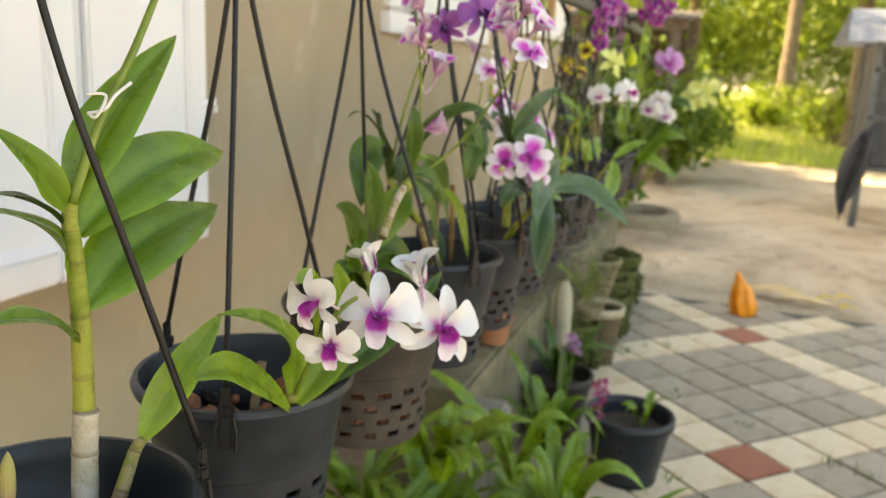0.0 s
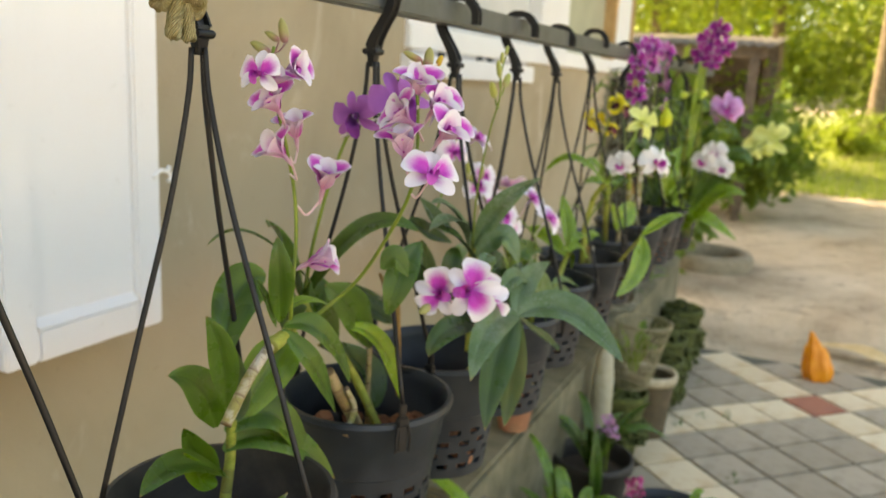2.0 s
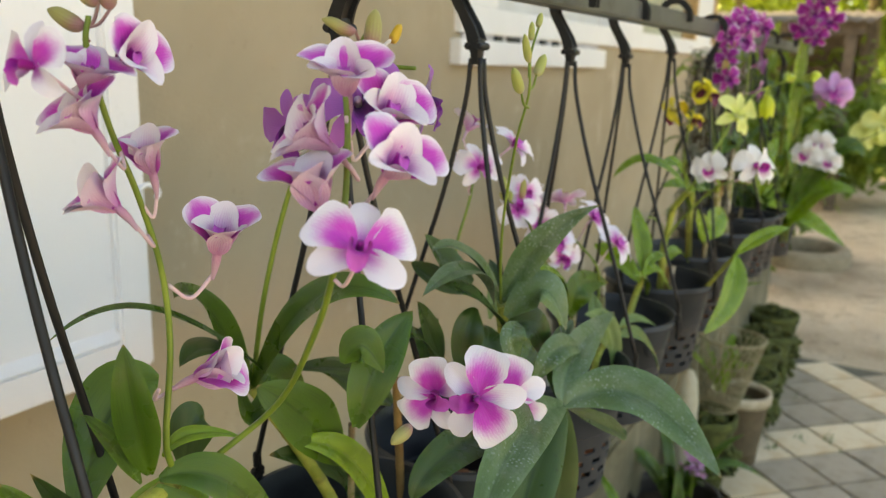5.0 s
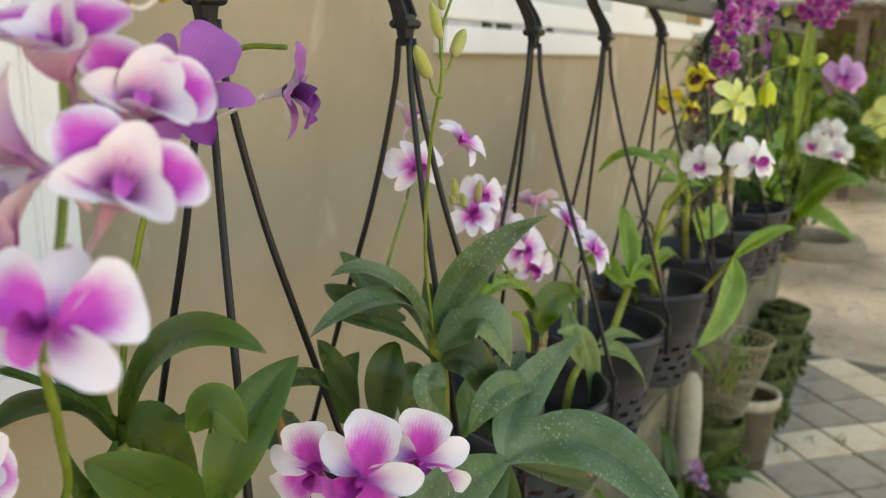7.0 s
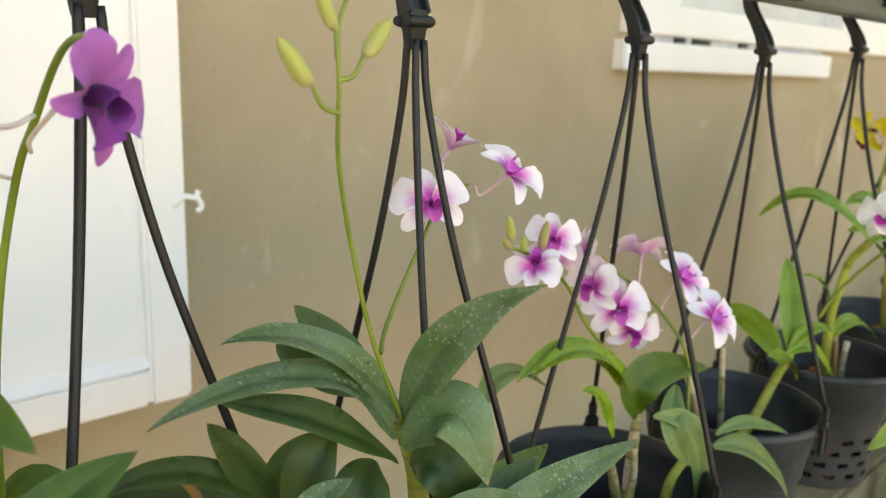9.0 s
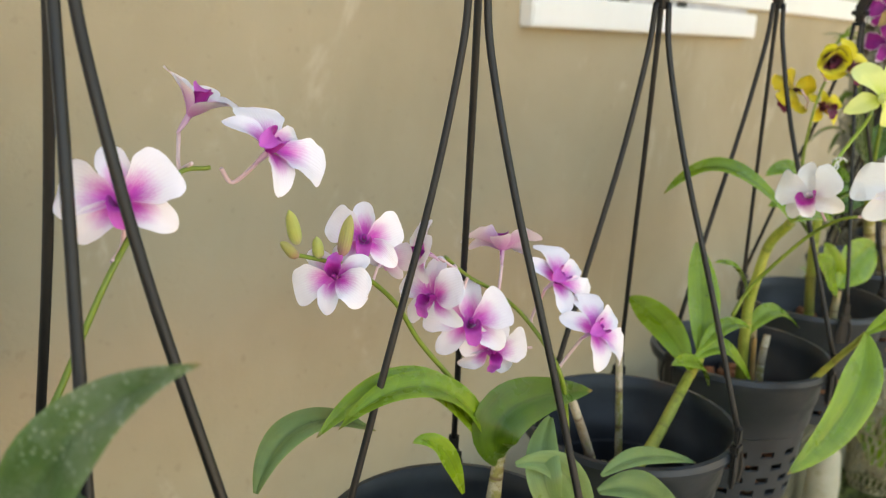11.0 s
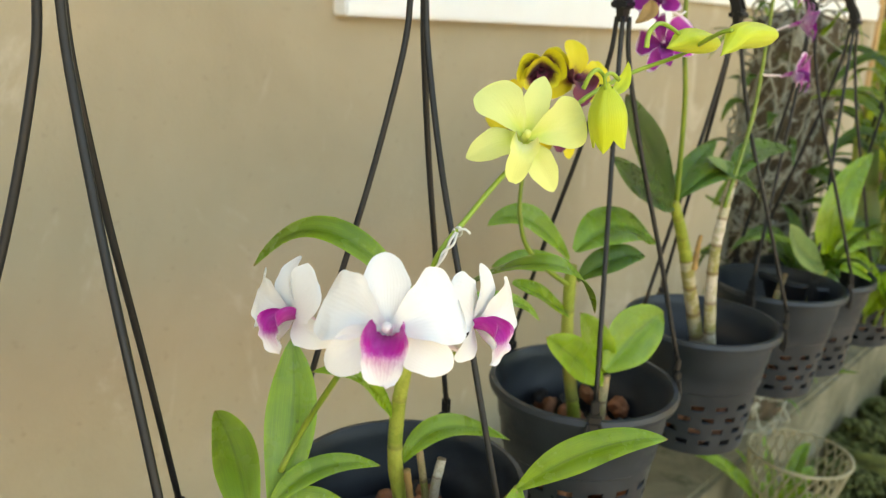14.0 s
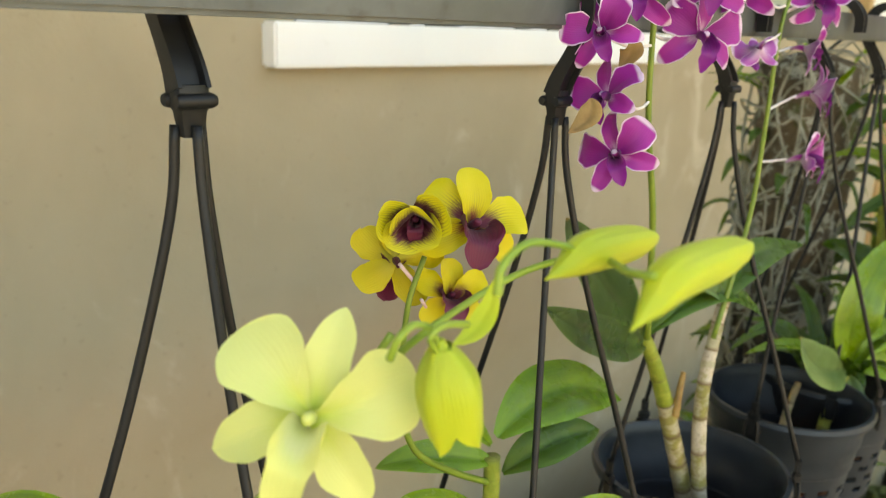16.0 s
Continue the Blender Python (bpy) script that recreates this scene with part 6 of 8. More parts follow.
tube("twine", [(-0.0200, 0.1040, 0.3220), (-0.0120, 0.1110, 0.3250), (-0.0120, 0.1220, 0.3340), (-0.0140, 0.1400, 0.3420)], 0.0013, TWINE, tall_orchid, 6, 6, "white twine tie")
tube("twine", [(-0.0200, 0.1030, 0.3350), (-0.0120, 0.1130, 0.3340), (-0.0120, 0.1040, 0.3210), (-0.0160, 0.1020, 0.3210)], 0.0011, TWINE, tall_orchid, 6, 6, "white twine tie")
cane(tall_orchid, [(0.0030, 0.0810, 0.0360), (0.0030, 0.0940, 0.0560), (0.0030, 0.1090, 0.0800), (0.0030, 0.1180, 0.0860)], 0.0062, 0.004, CANE, 3)
leaf(tall_orchid, (0.0030, 0.1160, 0.0850), (0.0130, 0.1470, 0.1240), (0.0230, 0.1900, 0.1650), 0.0300, 1.6, LEAF_LIME)
bud(tall_orchid, (-0.0120, 0.0110, 0.0820), (-0.0120, 0.0150, 0.1210), 0.0054, BUD_TAN)

young_orchid = thing("orchid", "young orchid with white purple-lipped flowers in black pot", "orchid", (0.0200, -0.2650, 0.9800), "orchids in hanging pots")
leaf(young_orchid, (0.0600, -0.0300, 0.0590), (0.0600, -0.0400, 0.1230), (0.0600, -0.1350, 0.1670), 0.0275, 1.0, LEAF_LIME)
leaf(young_orchid, (0.0600, -0.0330, 0.0520), (0.0700, -0.1220, 0.1170), (0.0800, -0.1860, 0.1410), 0.0307, 1.2, LEAF_LIME)
leaf(young_orchid, (0.0600, -0.0260, 0.0520), (0.0800, 0.0020, 0.0880), (0.0900, 0.0440, 0.1030), 0.0311, 0.8, LEAF_LIME)
leaf(young_orchid, (0.0600, 0.0150, 0.0530), (0.0900, 0.1110, 0.0820), (0.1100, 0.2030, 0.1270), 0.0339, 0.6, LEAF_MID)
leaf(young_orchid, (0.0600, -0.0300, 0.0590), (0.0600, -0.0060, 0.0820), (0.0600, 0.0580, 0.1100), 0.0151, 0.8, LEAF_LIME)
cane(young_orchid, [(0.0300, 0.0150, 0.0130), (0.0400, 0.0020, 0.0300), (0.0600, -0.0300, 0.0650)], 0.006, 0.005, CANE_GREEN, 2)
cane(young_orchid, [(0.0100, -0.0120, 0.0260), (0.0100, -0.0060, 0.0410), (0.0100, 0.0050, 0.0750)], 0.0045, 0.0042, CANE, 3)
stem(young_orchid, [(0.0600, -0.0240, 0.0630), (0.1000, -0.0620, 0.1260), (0.1300, -0.0940, 0.1650), (0.1500, -0.0800, 0.1810), (0.1600, -0.0270, 0.1640)], 0.002, STEM, "flower_stem")
flower(young_orchid, "star", (0.1619, -0.0843, 0.1674), (0.29, -0.90, 0.33), 0.0595, 1.00, -1, stalk=(0.1350, -0.0950, 0.1660))
flower(young_orchid, "star", (0.1493, -0.1541, 0.1941), (-0.34, -0.94, -0.05), 0.0406, 0.78, 17, stalk=(0.1350, -0.1000, 0.1740))
flower(young_orchid, "star", (0.1498, -0.1359, 0.1605), (0.31, -0.92, -0.22), 0.0390, 0.78, 3, stalk=(0.1350, -0.1040, 0.1660))
flower(young_orchid, "star", (0.1638, 0.0478, 0.1172), (0.65, -0.70, 0.28), 0.0689, 0.92, -13, stalk=(0.1600, -0.0200, 0.1600))
flower(young_orchid, "star", (0.1540, 0.0224, 0.1599), (-0.28, 0.03, 0.96), 0.0626, 0.08, 114, stalk=(0.1600, -0.0270, 0.1660))
flower(young_orchid, "star", (0.1389, -0.0439, 0.1861), (-0.47, 0.29, 0.84), 0.0469, 0.08, -37, stalk=(0.1500, -0.0800, 0.1810))

pink_spray_orchid = thing("orchid", "orchid with arching sprays of pink and white flowers", "orchid", (0.0000, 0.0000, 0.9500), "orchids in hanging pots")
cane(pink_spray_orchid, [(0.0450, -0.0280, 0.1770), (0.0450, 0.0010, 0.2070), (0.0450, 0.0310, 0.2270), (0.0450, 0.0570, 0.2330)], 0.0050, 0.0046, HUSK, 5)
cane(pink_spray_orchid, [(0.0460, 0.0300, 0.2270), (0.0450, 0.0570, 0.2330), (0.0450, 0.0660, 0.2400)], 0.0068, 0.005, CANE_GREEN, 2)
leaf(pink_spray_orchid, (0.0450, 0.0450, 0.2460), (0.0550, 0.0280, 0.2900), (0.0550, 0.0260, 0.3260), 0.0218, 2.5, LEAF_MID)
leaf(pink_spray_orchid, (0.0450, 0.0390, 0.2430), (0.0450, 0.0230, 0.2730), (0.0450, 0.0070, 0.2940), 0.0107, 1.0, LEAF_MID)
leaf(pink_spray_orchid, (-0.0161, 0.1053, 0.2642), (-0.0272, 0.0787, 0.2492), (-0.0134, 0.0393, 0.1966), 0.0460, 2.3, LEAF_MID)
leaf(pink_spray_orchid, (0.0450, 0.0540, 0.2520), (0.0550, 0.0680, 0.2610), (0.0650, 0.0930, 0.2520), 0.0112, 0.6, LEAF_LIME)
leaf(pink_spray_orchid, (0.0450, 0.0510, 0.2400), (0.0650, 0.0810, 0.2280), (0.0750, 0.1160, 0.1720), 0.0247, 1.2, LEAF_MID)
leaf(pink_spray_orchid, (0.0450, 0.0480, 0.2370), (0.0650, 0.0680, 0.2000), (0.0650, 0.1060, 0.1430), 0.0221, 1.2, LEAF_MID)
leaf(pink_spray_orchid, (0.0202, 0.1023, 0.2173), (0.0112, 0.0775, 0.1804), (-0.0037, 0.0366, 0.1368), 0.0460, 2.2, LEAF_FRESH)
leaf(pink_spray_orchid, (0.0150, 0.1120, 0.2480), (0.0150, 0.0990, 0.2430), (0.0150, 0.0950, 0.2150), 0.0280, 2, LEAF_DEEP)
cane(pink_spray_orchid, [(0.0000, 0.0210, 0.0330), (0.0000, 0.0250, 0.0730), (0.0000, 0.0320, 0.1070), (0.0000, 0.0350, 0.1470)], 0.006, 0.0045, CANE_GREEN, 5)
leaf(pink_spray_orchid, (-0.0088, 0.0236, 0.1424), (-0.0107, 0.0034, 0.1848), (-0.0151, -0.0285, 0.2069), 0.0350, 1.8, LEAF_MID)
leaf(pink_spray_orchid, (0.0000, 0.0340, 0.1420), (0.0000, 0.0410, 0.1810), (0.0000, 0.0070, 0.2500), 0.0238, 2.0, LEAF_DEEP)
leaf(pink_spray_orchid, (-0.0031, 0.0308, 0.1355), (0.0183, 0.0723, 0.1411), (0.0367, 0.1088, 0.0813), 0.0380, 1.2, LEAF_MID)
leaf(pink_spray_orchid, (-0.0032, 0.0270, 0.1191), (0.0219, 0.0744, 0.1165), (0.0501, 0.1336, 0.0576), 0.0360, 0.9, LEAF_MID)
leaf(pink_spray_orchid, (-0.0013, 0.0161, 0.0919), (-0.0021, -0.0083, 0.1133), (0.0042, -0.0325, 0.1445), 0.0220, 1.6, LEAF_FRESH)
leaf(pink_spray_orchid, (0.0000, 0.0280, 0.0930), (0.0100, -0.0400, 0.1360), (0.0200, -0.0970, 0.1390), 0.0275, 0.8, LEAF_MID)
leaf(pink_spray_orchid, (0.0200, 0.0020, 0.1770), (0.0200, -0.0040, 0.2230), (0.0200, -0.0210, 0.2630), 0.0246, 2.0, LEAF_MID)
leaf(pink_spray_orchid, (-0.0025, 0.0176, 0.1017), (-0.0033, -0.0053, 0.1295), (0.0024, -0.0290, 0.1645), 0.0260, 1.8, LEAF_MID)
leaf(pink_spray_orchid, (0.0500, -0.1440, 0.1120), (0.0600, -0.1650, 0.1480), (0.0600, -0.1750, 0.1830), 0.0221, 1.6, LEAF_LIME)
leaf(pink_spray_orchid, (0.0400, -0.1790, 0.1040), (0.0600, -0.2260, 0.1690), (0.0600, -0.2520, 0.1810), 0.0243, 1.2, LEAF_LIME)
leaf(pink_spray_orchid, (0.0500, -0.0220, 0.0490), (0.0600, -0.0040, 0.0710), (0.0600, -0.0210, 0.0990), 0.0254, 1.2, LEAF_LIME)
stem(pink_spray_orchid, [(0.0460, 0.0590, 0.2430), (0.0520, 0.0510, 0.2660), (0.0520, 0.0570, 0.3150), (0.0520, 0.0540, 0.3570), (0.0520, 0.0430, 0.3950), (0.0520, 0.0290, 0.4300), (0.0525, 0.0195, 0.4640), (0.0545, 0.0200, 0.4790)], 0.0018, STEM, "flower_stem")
flower(pink_spray_orchid, "cup", (0.0577, 0.0313, 0.4597), (0.95, 0.01, 0.31), 0.0416, 0.32, -25, stalk=(0.0520, 0.0240, 0.4570))
flower(pink_spray_orchid, "pink", (0.0709, -0.0190, 0.4577), (0.09, -0.97, 0.22), 0.0351, 0.92, -1, stalk=(0.0520, 0.0210, 0.4430))
flower(pink_spray_orchid, "cup", (0.0567, 0.0138, 0.4460), (0.36, -0.07, 0.93), 0.0405, 0.36, -46, stalk=(0.0520, 0.0230, 0.4450))
flower(pink_spray_orchid, "cup", (0.0663, 0.0106, 0.4296), (-0.18, -0.61, 0.77), 0.0439, 0.38, 41, stalk=(0.0520, 0.0340, 0.4190))
flower(pink_spray_orchid, "cup", (0.0638, 0.0223, 0.3934), (-0.43, -0.63, 0.64), 0.0458, 0.32, 55, stalk=(0.0520, 0.0470, 0.3760))
flower(pink_spray_orchid, "cup", (0.0568, 0.0481, 0.4062), (-0.01, -0.30, 0.95), 0.0440, 0.19, 32, stalk=(0.0520, 0.0440, 0.3930))
flower(pink_spray_orchid, "cup", (0.0612, 0.0834, 0.3607), (0.35, -0.17, 0.92), 0.0544, 0.30, -30, stalk=(0.0520, 0.0580, 0.3480))
flower(pink_spray_orchid, "cup", (0.0575, 0.0667, 0.2953), (0.84, 0.41, 0.35), 0.0521, 0.15, -74, stalk=(0.0520, 0.0480, 0.2940))
tube("bud_stalk", [(0.0540, 0.0200, 0.4740), (0.0574, 0.0232, 0.4760), (0.0608, 0.0264, 0.4821)], 0.0008, BUD_TAN, pink_spray_orchid, 6, 6)
bud(pink_spray_orchid, (0.0608, 0.0264, 0.4821), (0.0552, 0.0277, 0.5015), 0.0043, BUD_TAN)
tube("bud_stalk", [(0.0540, 0.0200, 0.4740), (0.0552, 0.0222, 0.4774), (0.0563, 0.0244, 0.4849)], 0.0008, BUD_TAN, pink_spray_orchid, 6, 6)
bud(pink_spray_orchid, (0.0563, 0.0244, 0.4849), (0.0458, 0.0194, 0.4899), 0.0030, BUD_TAN)
tube("bud_stalk", [(0.0540, 0.0200, 0.4680), (0.0529, 0.0197, 0.4693), (0.0519, 0.0194, 0.4747)], 0.0008, BUD_TAN, pink_spray_orchid, 6, 6)
bud(pink_spray_orchid, (0.0519, 0.0194, 0.4747), (0.0373, 0.0123, 0.4814), 0.0042, BUD_TAN)
stem(pink_spray_orchid, [(0.0500, 0.0790, 0.2370), (0.0900, 0.0960, 0.2780), (0.1400, 0.0670, 0.3370), (0.1650, 0.0490, 0.3740), (0.1650, 0.0570, 0.4010), (0.1600, 0.0660, 0.4320), (0.1550, 0.0720, 0.4560), (0.1500, 0.0930, 0.4740)], 0.0017, STEM, "flower_stem")
flower(pink_spray_orchid, "pink", (0.1861, 0.0383, 0.3883), (0.54, -0.63, 0.56), 0.0457, 0.95, -11, stalk=(0.1660, 0.0480, 0.3710))
flower(pink_spray_orchid, "cup", (0.1571, 0.0701, 0.4475), (0.20, -0.43, 0.88), 0.0455, 0.40, 6, stalk=(0.1600, 0.0650, 0.4390))
flower(pink_spray_orchid, "cup", (0.1621, 0.0873, 0.4344), (0.67, -0.20, 0.71), 0.0471, 0.36, -32, stalk=(0.1600, 0.0680, 0.4280))
flower(pink_spray_orchid, "cup", (0.1834, 0.0608, 0.4155), (0.72, -0.18, 0.67), 0.0460, 0.38, -33, stalk=(0.1650, 0.0600, 0.4030))
flower(pink_spray_orchid, "cup", (0.1582, 0.0564, 0.4263), (-0.42, -0.69, 0.58), 0.0485, 0.34, 49, stalk=(0.1600, 0.0650, 0.4200))
flower(pink_spray_orchid, "cup", (0.1600, 0.0455, 0.4006), (-0.03, -0.27, 0.96), 0.0493, 0.19, 38, stalk=(0.1650, 0.0530, 0.3880))
tube("bud_stalk", [(0.1505, 0.0910, 0.4645), (0.1525, 0.0910, 0.4647), (0.1545, 0.0910, 0.4690)], 0.0008, BUD_TAN, pink_spray_orchid, 6, 6)
bud(pink_spray_orchid, (0.1545, 0.0910, 0.4690), (0.1530, 0.0970, 0.4860), 0.0043, BUD_TAN)
tube("bud_stalk", [(0.1505, 0.0910, 0.4705), (0.1522, 0.0857, 0.4709), (0.1538, 0.0805, 0.4754)], 0.0008, BUD_TAN, pink_spray_orchid, 6, 6)
bud(pink_spray_orchid, (0.1538, 0.0805, 0.4754), (0.1403, 0.0736, 0.4803), 0.0031, BUD_TAN)
tube("bud_stalk", [(0.1505, 0.0920, 0.4720), (0.1530, 0.1000, 0.4690), (0.1560, 0.1050, 0.4725)], 0.0008, PEDICEL_PINK, pink_spray_orchid, 6, 6)
bud(pink_spray_orchid, (0.1560, 0.1050, 0.4720), (0.1580, 0.1110, 0.4800), 0.0026, BUD_GOLD)

violet_orchid = thing("orchid", "orchid with deep violet flowers and glossy green leaves", "orchid", (0.0000, 0.2780, 0.9500), "orchids in hanging pots")
stem(violet_orchid, [(-0.0610, -0.0424, 0.2033), (-0.0473, -0.0439, 0.2734), (-0.0293, -0.0413, 0.3420), (-0.0105, -0.0352, 0.3975), (0.0110, -0.0322, 0.4241), (0.0312, -0.0290, 0.4483), (0.0521, -0.0279, 0.4587), (0.0776, -0.0243, 0.4590)], 0.0021, STEM, "flower_stem")
flower(violet_orchid, "violet", (0.0823, -0.0967, 0.4379), (0.60, -0.77, 0.21), 0.0619, 1.00, 28, stalk=(0.0193, -0.0354, 0.4263), stalk_mat=PEDICEL_PINK)
flower(violet_orchid, "violet", (0.0370, -0.0984, 0.4205), (0.12, -0.99, -0.05), 0.0507, 0.85, 12, stalk=(-0.0209, -0.0319, 0.3932), stalk_mat=PEDICEL_PINK)
flower(violet_orchid, "violet", (0.0858, -0.0371, 0.4368), (0.86, 0.51, -0.02), 0.0515, 0.75, -39, stalk=(0.0022, -0.0323, 0.4090), stalk_mat=PEDICEL_PINK)
cane(violet_orchid, [(0.0300, 0.0020, 0.0300), (-0.0105, -0.0202, 0.1266), (-0.0610, -0.0424, 0.2033)], 0.0055, 0.0048, CANE_GREEN, 4)
leaf(violet_orchid, (-0.0610, -0.0424, 0.2033), (0.0315, -0.0763, 0.3038), (0.0934, -0.0654, 0.3066), 0.0254, 1.4, LEAF_MID, fold=0.35, peak=0.55)
leaf(violet_orchid, (-0.0610, -0.0424, 0.2033), (-0.0510, -0.0220, 0.2030), (-0.0410, 0.0010, 0.1410), 0.0456, 1.6, LEAF_MID, fold=0.3)
leaf(violet_orchid, (0.0710, -0.0830, 0.2200), (0.0780, -0.0650, 0.2630), (0.0761, -0.0212, 0.2876), 0.0317, 2.2, LEAF_MID)
leaf(violet_orchid, (-0.0300, 0.0930, 0.1790), (-0.0300, 0.0220, 0.2070), (-0.0300, -0.0290, 0.2220), 0.0160, 1.0, LEAF_DEEP)
leaf(violet_orchid, (-0.0610, -0.0424, 0.2033), (-0.0610, -0.0880, 0.2820), (-0.0410, -0.1350, 0.3050), 0.0248, 0.9, LEAF_MID)
leaf(violet_orchid, (-0.0610, -0.0424, 0.2033), (-0.0510, -0.0910, 0.2520), (-0.0310, -0.1420, 0.2600), 0.0264, 0.6, LEAF_DEEP)
leaf(violet_orchid, (0.0700, -0.0960, 0.2700), (0.0800, -0.0880, 0.2830), (0.0900, -0.0790, 0.2620), 0.0251, 1.6, LEAF_MID)
leaf(violet_orchid, (-0.0400, -0.0470, 0.2210), (-0.0500, -0.1430, 0.2970), (-0.0400, -0.2280, 0.3020), 0.0100, 0.6, LEAF_MID)
leaf(violet_orchid, (0.0300, -0.0450, 0.1660), (0.0300, -0.0940, 0.2200), (0.0200, -0.1230, 0.2520), 0.0407, 1.6, LEAF_MID)
leaf(violet_orchid, (0.0300, -0.0940, 0.2010), (0.0500, -0.0550, 0.1710), (0.0600, -0.0150, 0.0880), 0.0236, 1.0, LEAF_LIME)
leaf(violet_orchid, (0.0000, -0.0890, 0.2430), (0.0000, -0.1080, 0.2170), (0.0000, -0.1200, 0.2520), 0.0154, 1.0, LEAF_MID)
leaf(violet_orchid, (0.0000, 0.0280, 0.0600), (-0.0200, 0.0240, 0.1080), (-0.0300, -0.0590, 0.1600), 0.0434, 0.8, LEAF_DEEP)
leaf(violet_orchid, (-0.0200, 0.1000, 0.1470), (-0.0500, 0.0750, 0.1750), (-0.0600, 0.0260, 0.2000), 0.0385, 0.8, LEAF_DEEP)
cane(violet_orchid, [(0.0000, 0.0130, 0.0150), (0.0000, 0.0080, 0.0880), (0.0000, 0.0090, 0.1680)], 0.0034, 0.003, CANE, 7)
cane(violet_orchid, [(0.0000, 0.0960, -0.0260), (0.0000, 0.0860, 0.0760), (0.0000, 0.0760, 0.1850)], 0.0044, 0.0038, DRY, 5)
cane(violet_orchid, [(0.0300, -0.0920, 0.0770), (0.0300, -0.0750, 0.1030), (0.0300, -0.0930, 0.1330)], 0.0042, 0.003, HUSK, 2)
cane(violet_orchid, [(0.0000, 0.0480, 0.1820), (0.0000, 0.0410, 0.2110), (0.0000, 0.0280, 0.2300)], 0.004, 0.002, DRY, 2)
cane(violet_orchid, [(0.0200, -0.0460, 0.0670), (0.0200, -0.0860, 0.1190), (0.0200, -0.1130, 0.1560)], 0.007, 0.006, CANE, 3)

low_pink_orchid = thing("orchid", "orchid with low cluster of magenta-centred flowers and broad leaves", "orchid", (0.0200, 0.4750, 0.9500), "orchids in hanging pots")
leaf(low_pink_orchid, (0.1275, -0.0892, 0.1826), (0.1809, -0.0488, 0.1893), (0.2548, -0.0495, 0.1335), 0.0463, 0.9, LEAF_WET)
leaf(low_pink_orchid, (0.1275, -0.0892, 0.1826), (0.1480, -0.2270, 0.2120), (0.1580, -0.3070, 0.1780), 0.0361, 1.6, LEAF_WET)
leaf(low_pink_orchid, (0.1275, -0.0892, 0.1826), (0.1380, -0.1740, 0.1560), (0.1480, -0.2310, 0.0940), 0.0397, 2.2, LEAF_DEEP)
leaf(low_pink_orchid, (0.1275, -0.0892, 0.1826), (0.1280, -0.0890, 0.1080), (0.1280, -0.1100, 0.0470), 0.0321, 2.0, LEAF_DEEP)
leaf(low_pink_orchid, (0.1275, -0.0892, 0.1826), (0.1180, -0.0420, 0.2130), (0.1080, 0.0980, 0.2140), 0.0311, 1.2, LEAF_WET)
leaf(low_pink_orchid, (0.1275, -0.0892, 0.1826), (0.1080, -0.0560, 0.2120), (0.0980, 0.0030, 0.2290), 0.0296, 1.8, LEAF_DEEP)
leaf(low_pink_orchid, (0.1275, -0.0892, 0.1826), (0.1380, 0.0080, 0.1270), (0.1480, 0.0410, 0.1110), 0.0268, 0.8, LEAF_DEEP)
leaf(low_pink_orchid, (0.1275, -0.0892, 0.1826), (0.1180, -0.2490, 0.2100), (0.1080, -0.2970, 0.1900), 0.0299, 1.0, LEAF_DEEP)
cane(low_pink_orchid, [(0.0300, -0.0050, 0.0500), (0.0650, -0.0350, 0.1100), (0.1275, -0.0892, 0.1826)], 0.006, 0.005, CANE_GREEN, 4)
stem(low_pink_orchid, [(0.1275, -0.0892, 0.1826), (0.1000, -0.0790, 0.1730), (0.1050, -0.1550, 0.2040), (0.1050, -0.2370, 0.2290)], 0.0026, STEM, "flower_stem")
flower(low_pink_orchid, "pink", (0.1357, -0.2657, 0.2559), (0.27, -0.95, 0.19), 0.0610, 1.00, -78, stalk=(0.1060, -0.1570, 0.2050))
flower(low_pink_orchid, "pink", (0.1206, -0.1924, 0.2279), (0.60, -0.77, 0.22), 0.0615, 1.00, -78, stalk=(0.1020, -0.1350, 0.1970))
flower(low_pink_orchid, "pink", (0.0972, -0.2525, 0.2451), (0.22, -0.97, 0.08), 0.0550, 0.85, 76, stalk=(0.1060, -0.2340, 0.2280))
bud(low_pink_orchid, (0.1100, -0.3050, 0.2460), (0.1100, -0.3260, 0.2420), 0.0046, BUD_TAN)

dew_leaf_orchid = thing("orchid", "orchid with broad dew-spotted leaves and tall budding spike", "orchid", (0.0000, 0.4750, 0.9500), "orchids in hanging pots")
leaf(dew_leaf_orchid, (0.0742, -0.0654, 0.2544), (0.1090, -0.0590, 0.3130), (0.1509, -0.0392, 0.3484), 0.0275, 1.5, LEAF_WET, peak=0.38, sharp=1.5)
leaf(dew_leaf_orchid, (0.0742, -0.0654, 0.2544), (0.0640, -0.1110, 0.3070), (0.0640, -0.1720, 0.3220), 0.0226, 0.8, LEAF_WET)
leaf(dew_leaf_orchid, (0.0740, -0.0710, 0.2470), (0.0740, -0.1270, 0.2980), (0.0840, -0.2170, 0.2990), 0.0259, 0.7, LEAF_WET)
leaf(dew_leaf_orchid, (0.0840, -0.0780, 0.2380), (0.0840, -0.1290, 0.2750), (0.0740, -0.1810, 0.3000), 0.0233, 0.6, LEAF_DEEP)
leaf(dew_leaf_orchid, (0.0440, -0.0630, 0.2690), (0.0240, -0.0790, 0.2910), (0.0140, -0.0980, 0.3160), 0.0250, 1.5, LEAF_DEEP)
leaf(dew_leaf_orchid, (0.0340, -0.0420, 0.2520), (0.0140, -0.0820, 0.2730), (0.0040, -0.1040, 0.2910), 0.0232, 1.2, LEAF_DEEP)
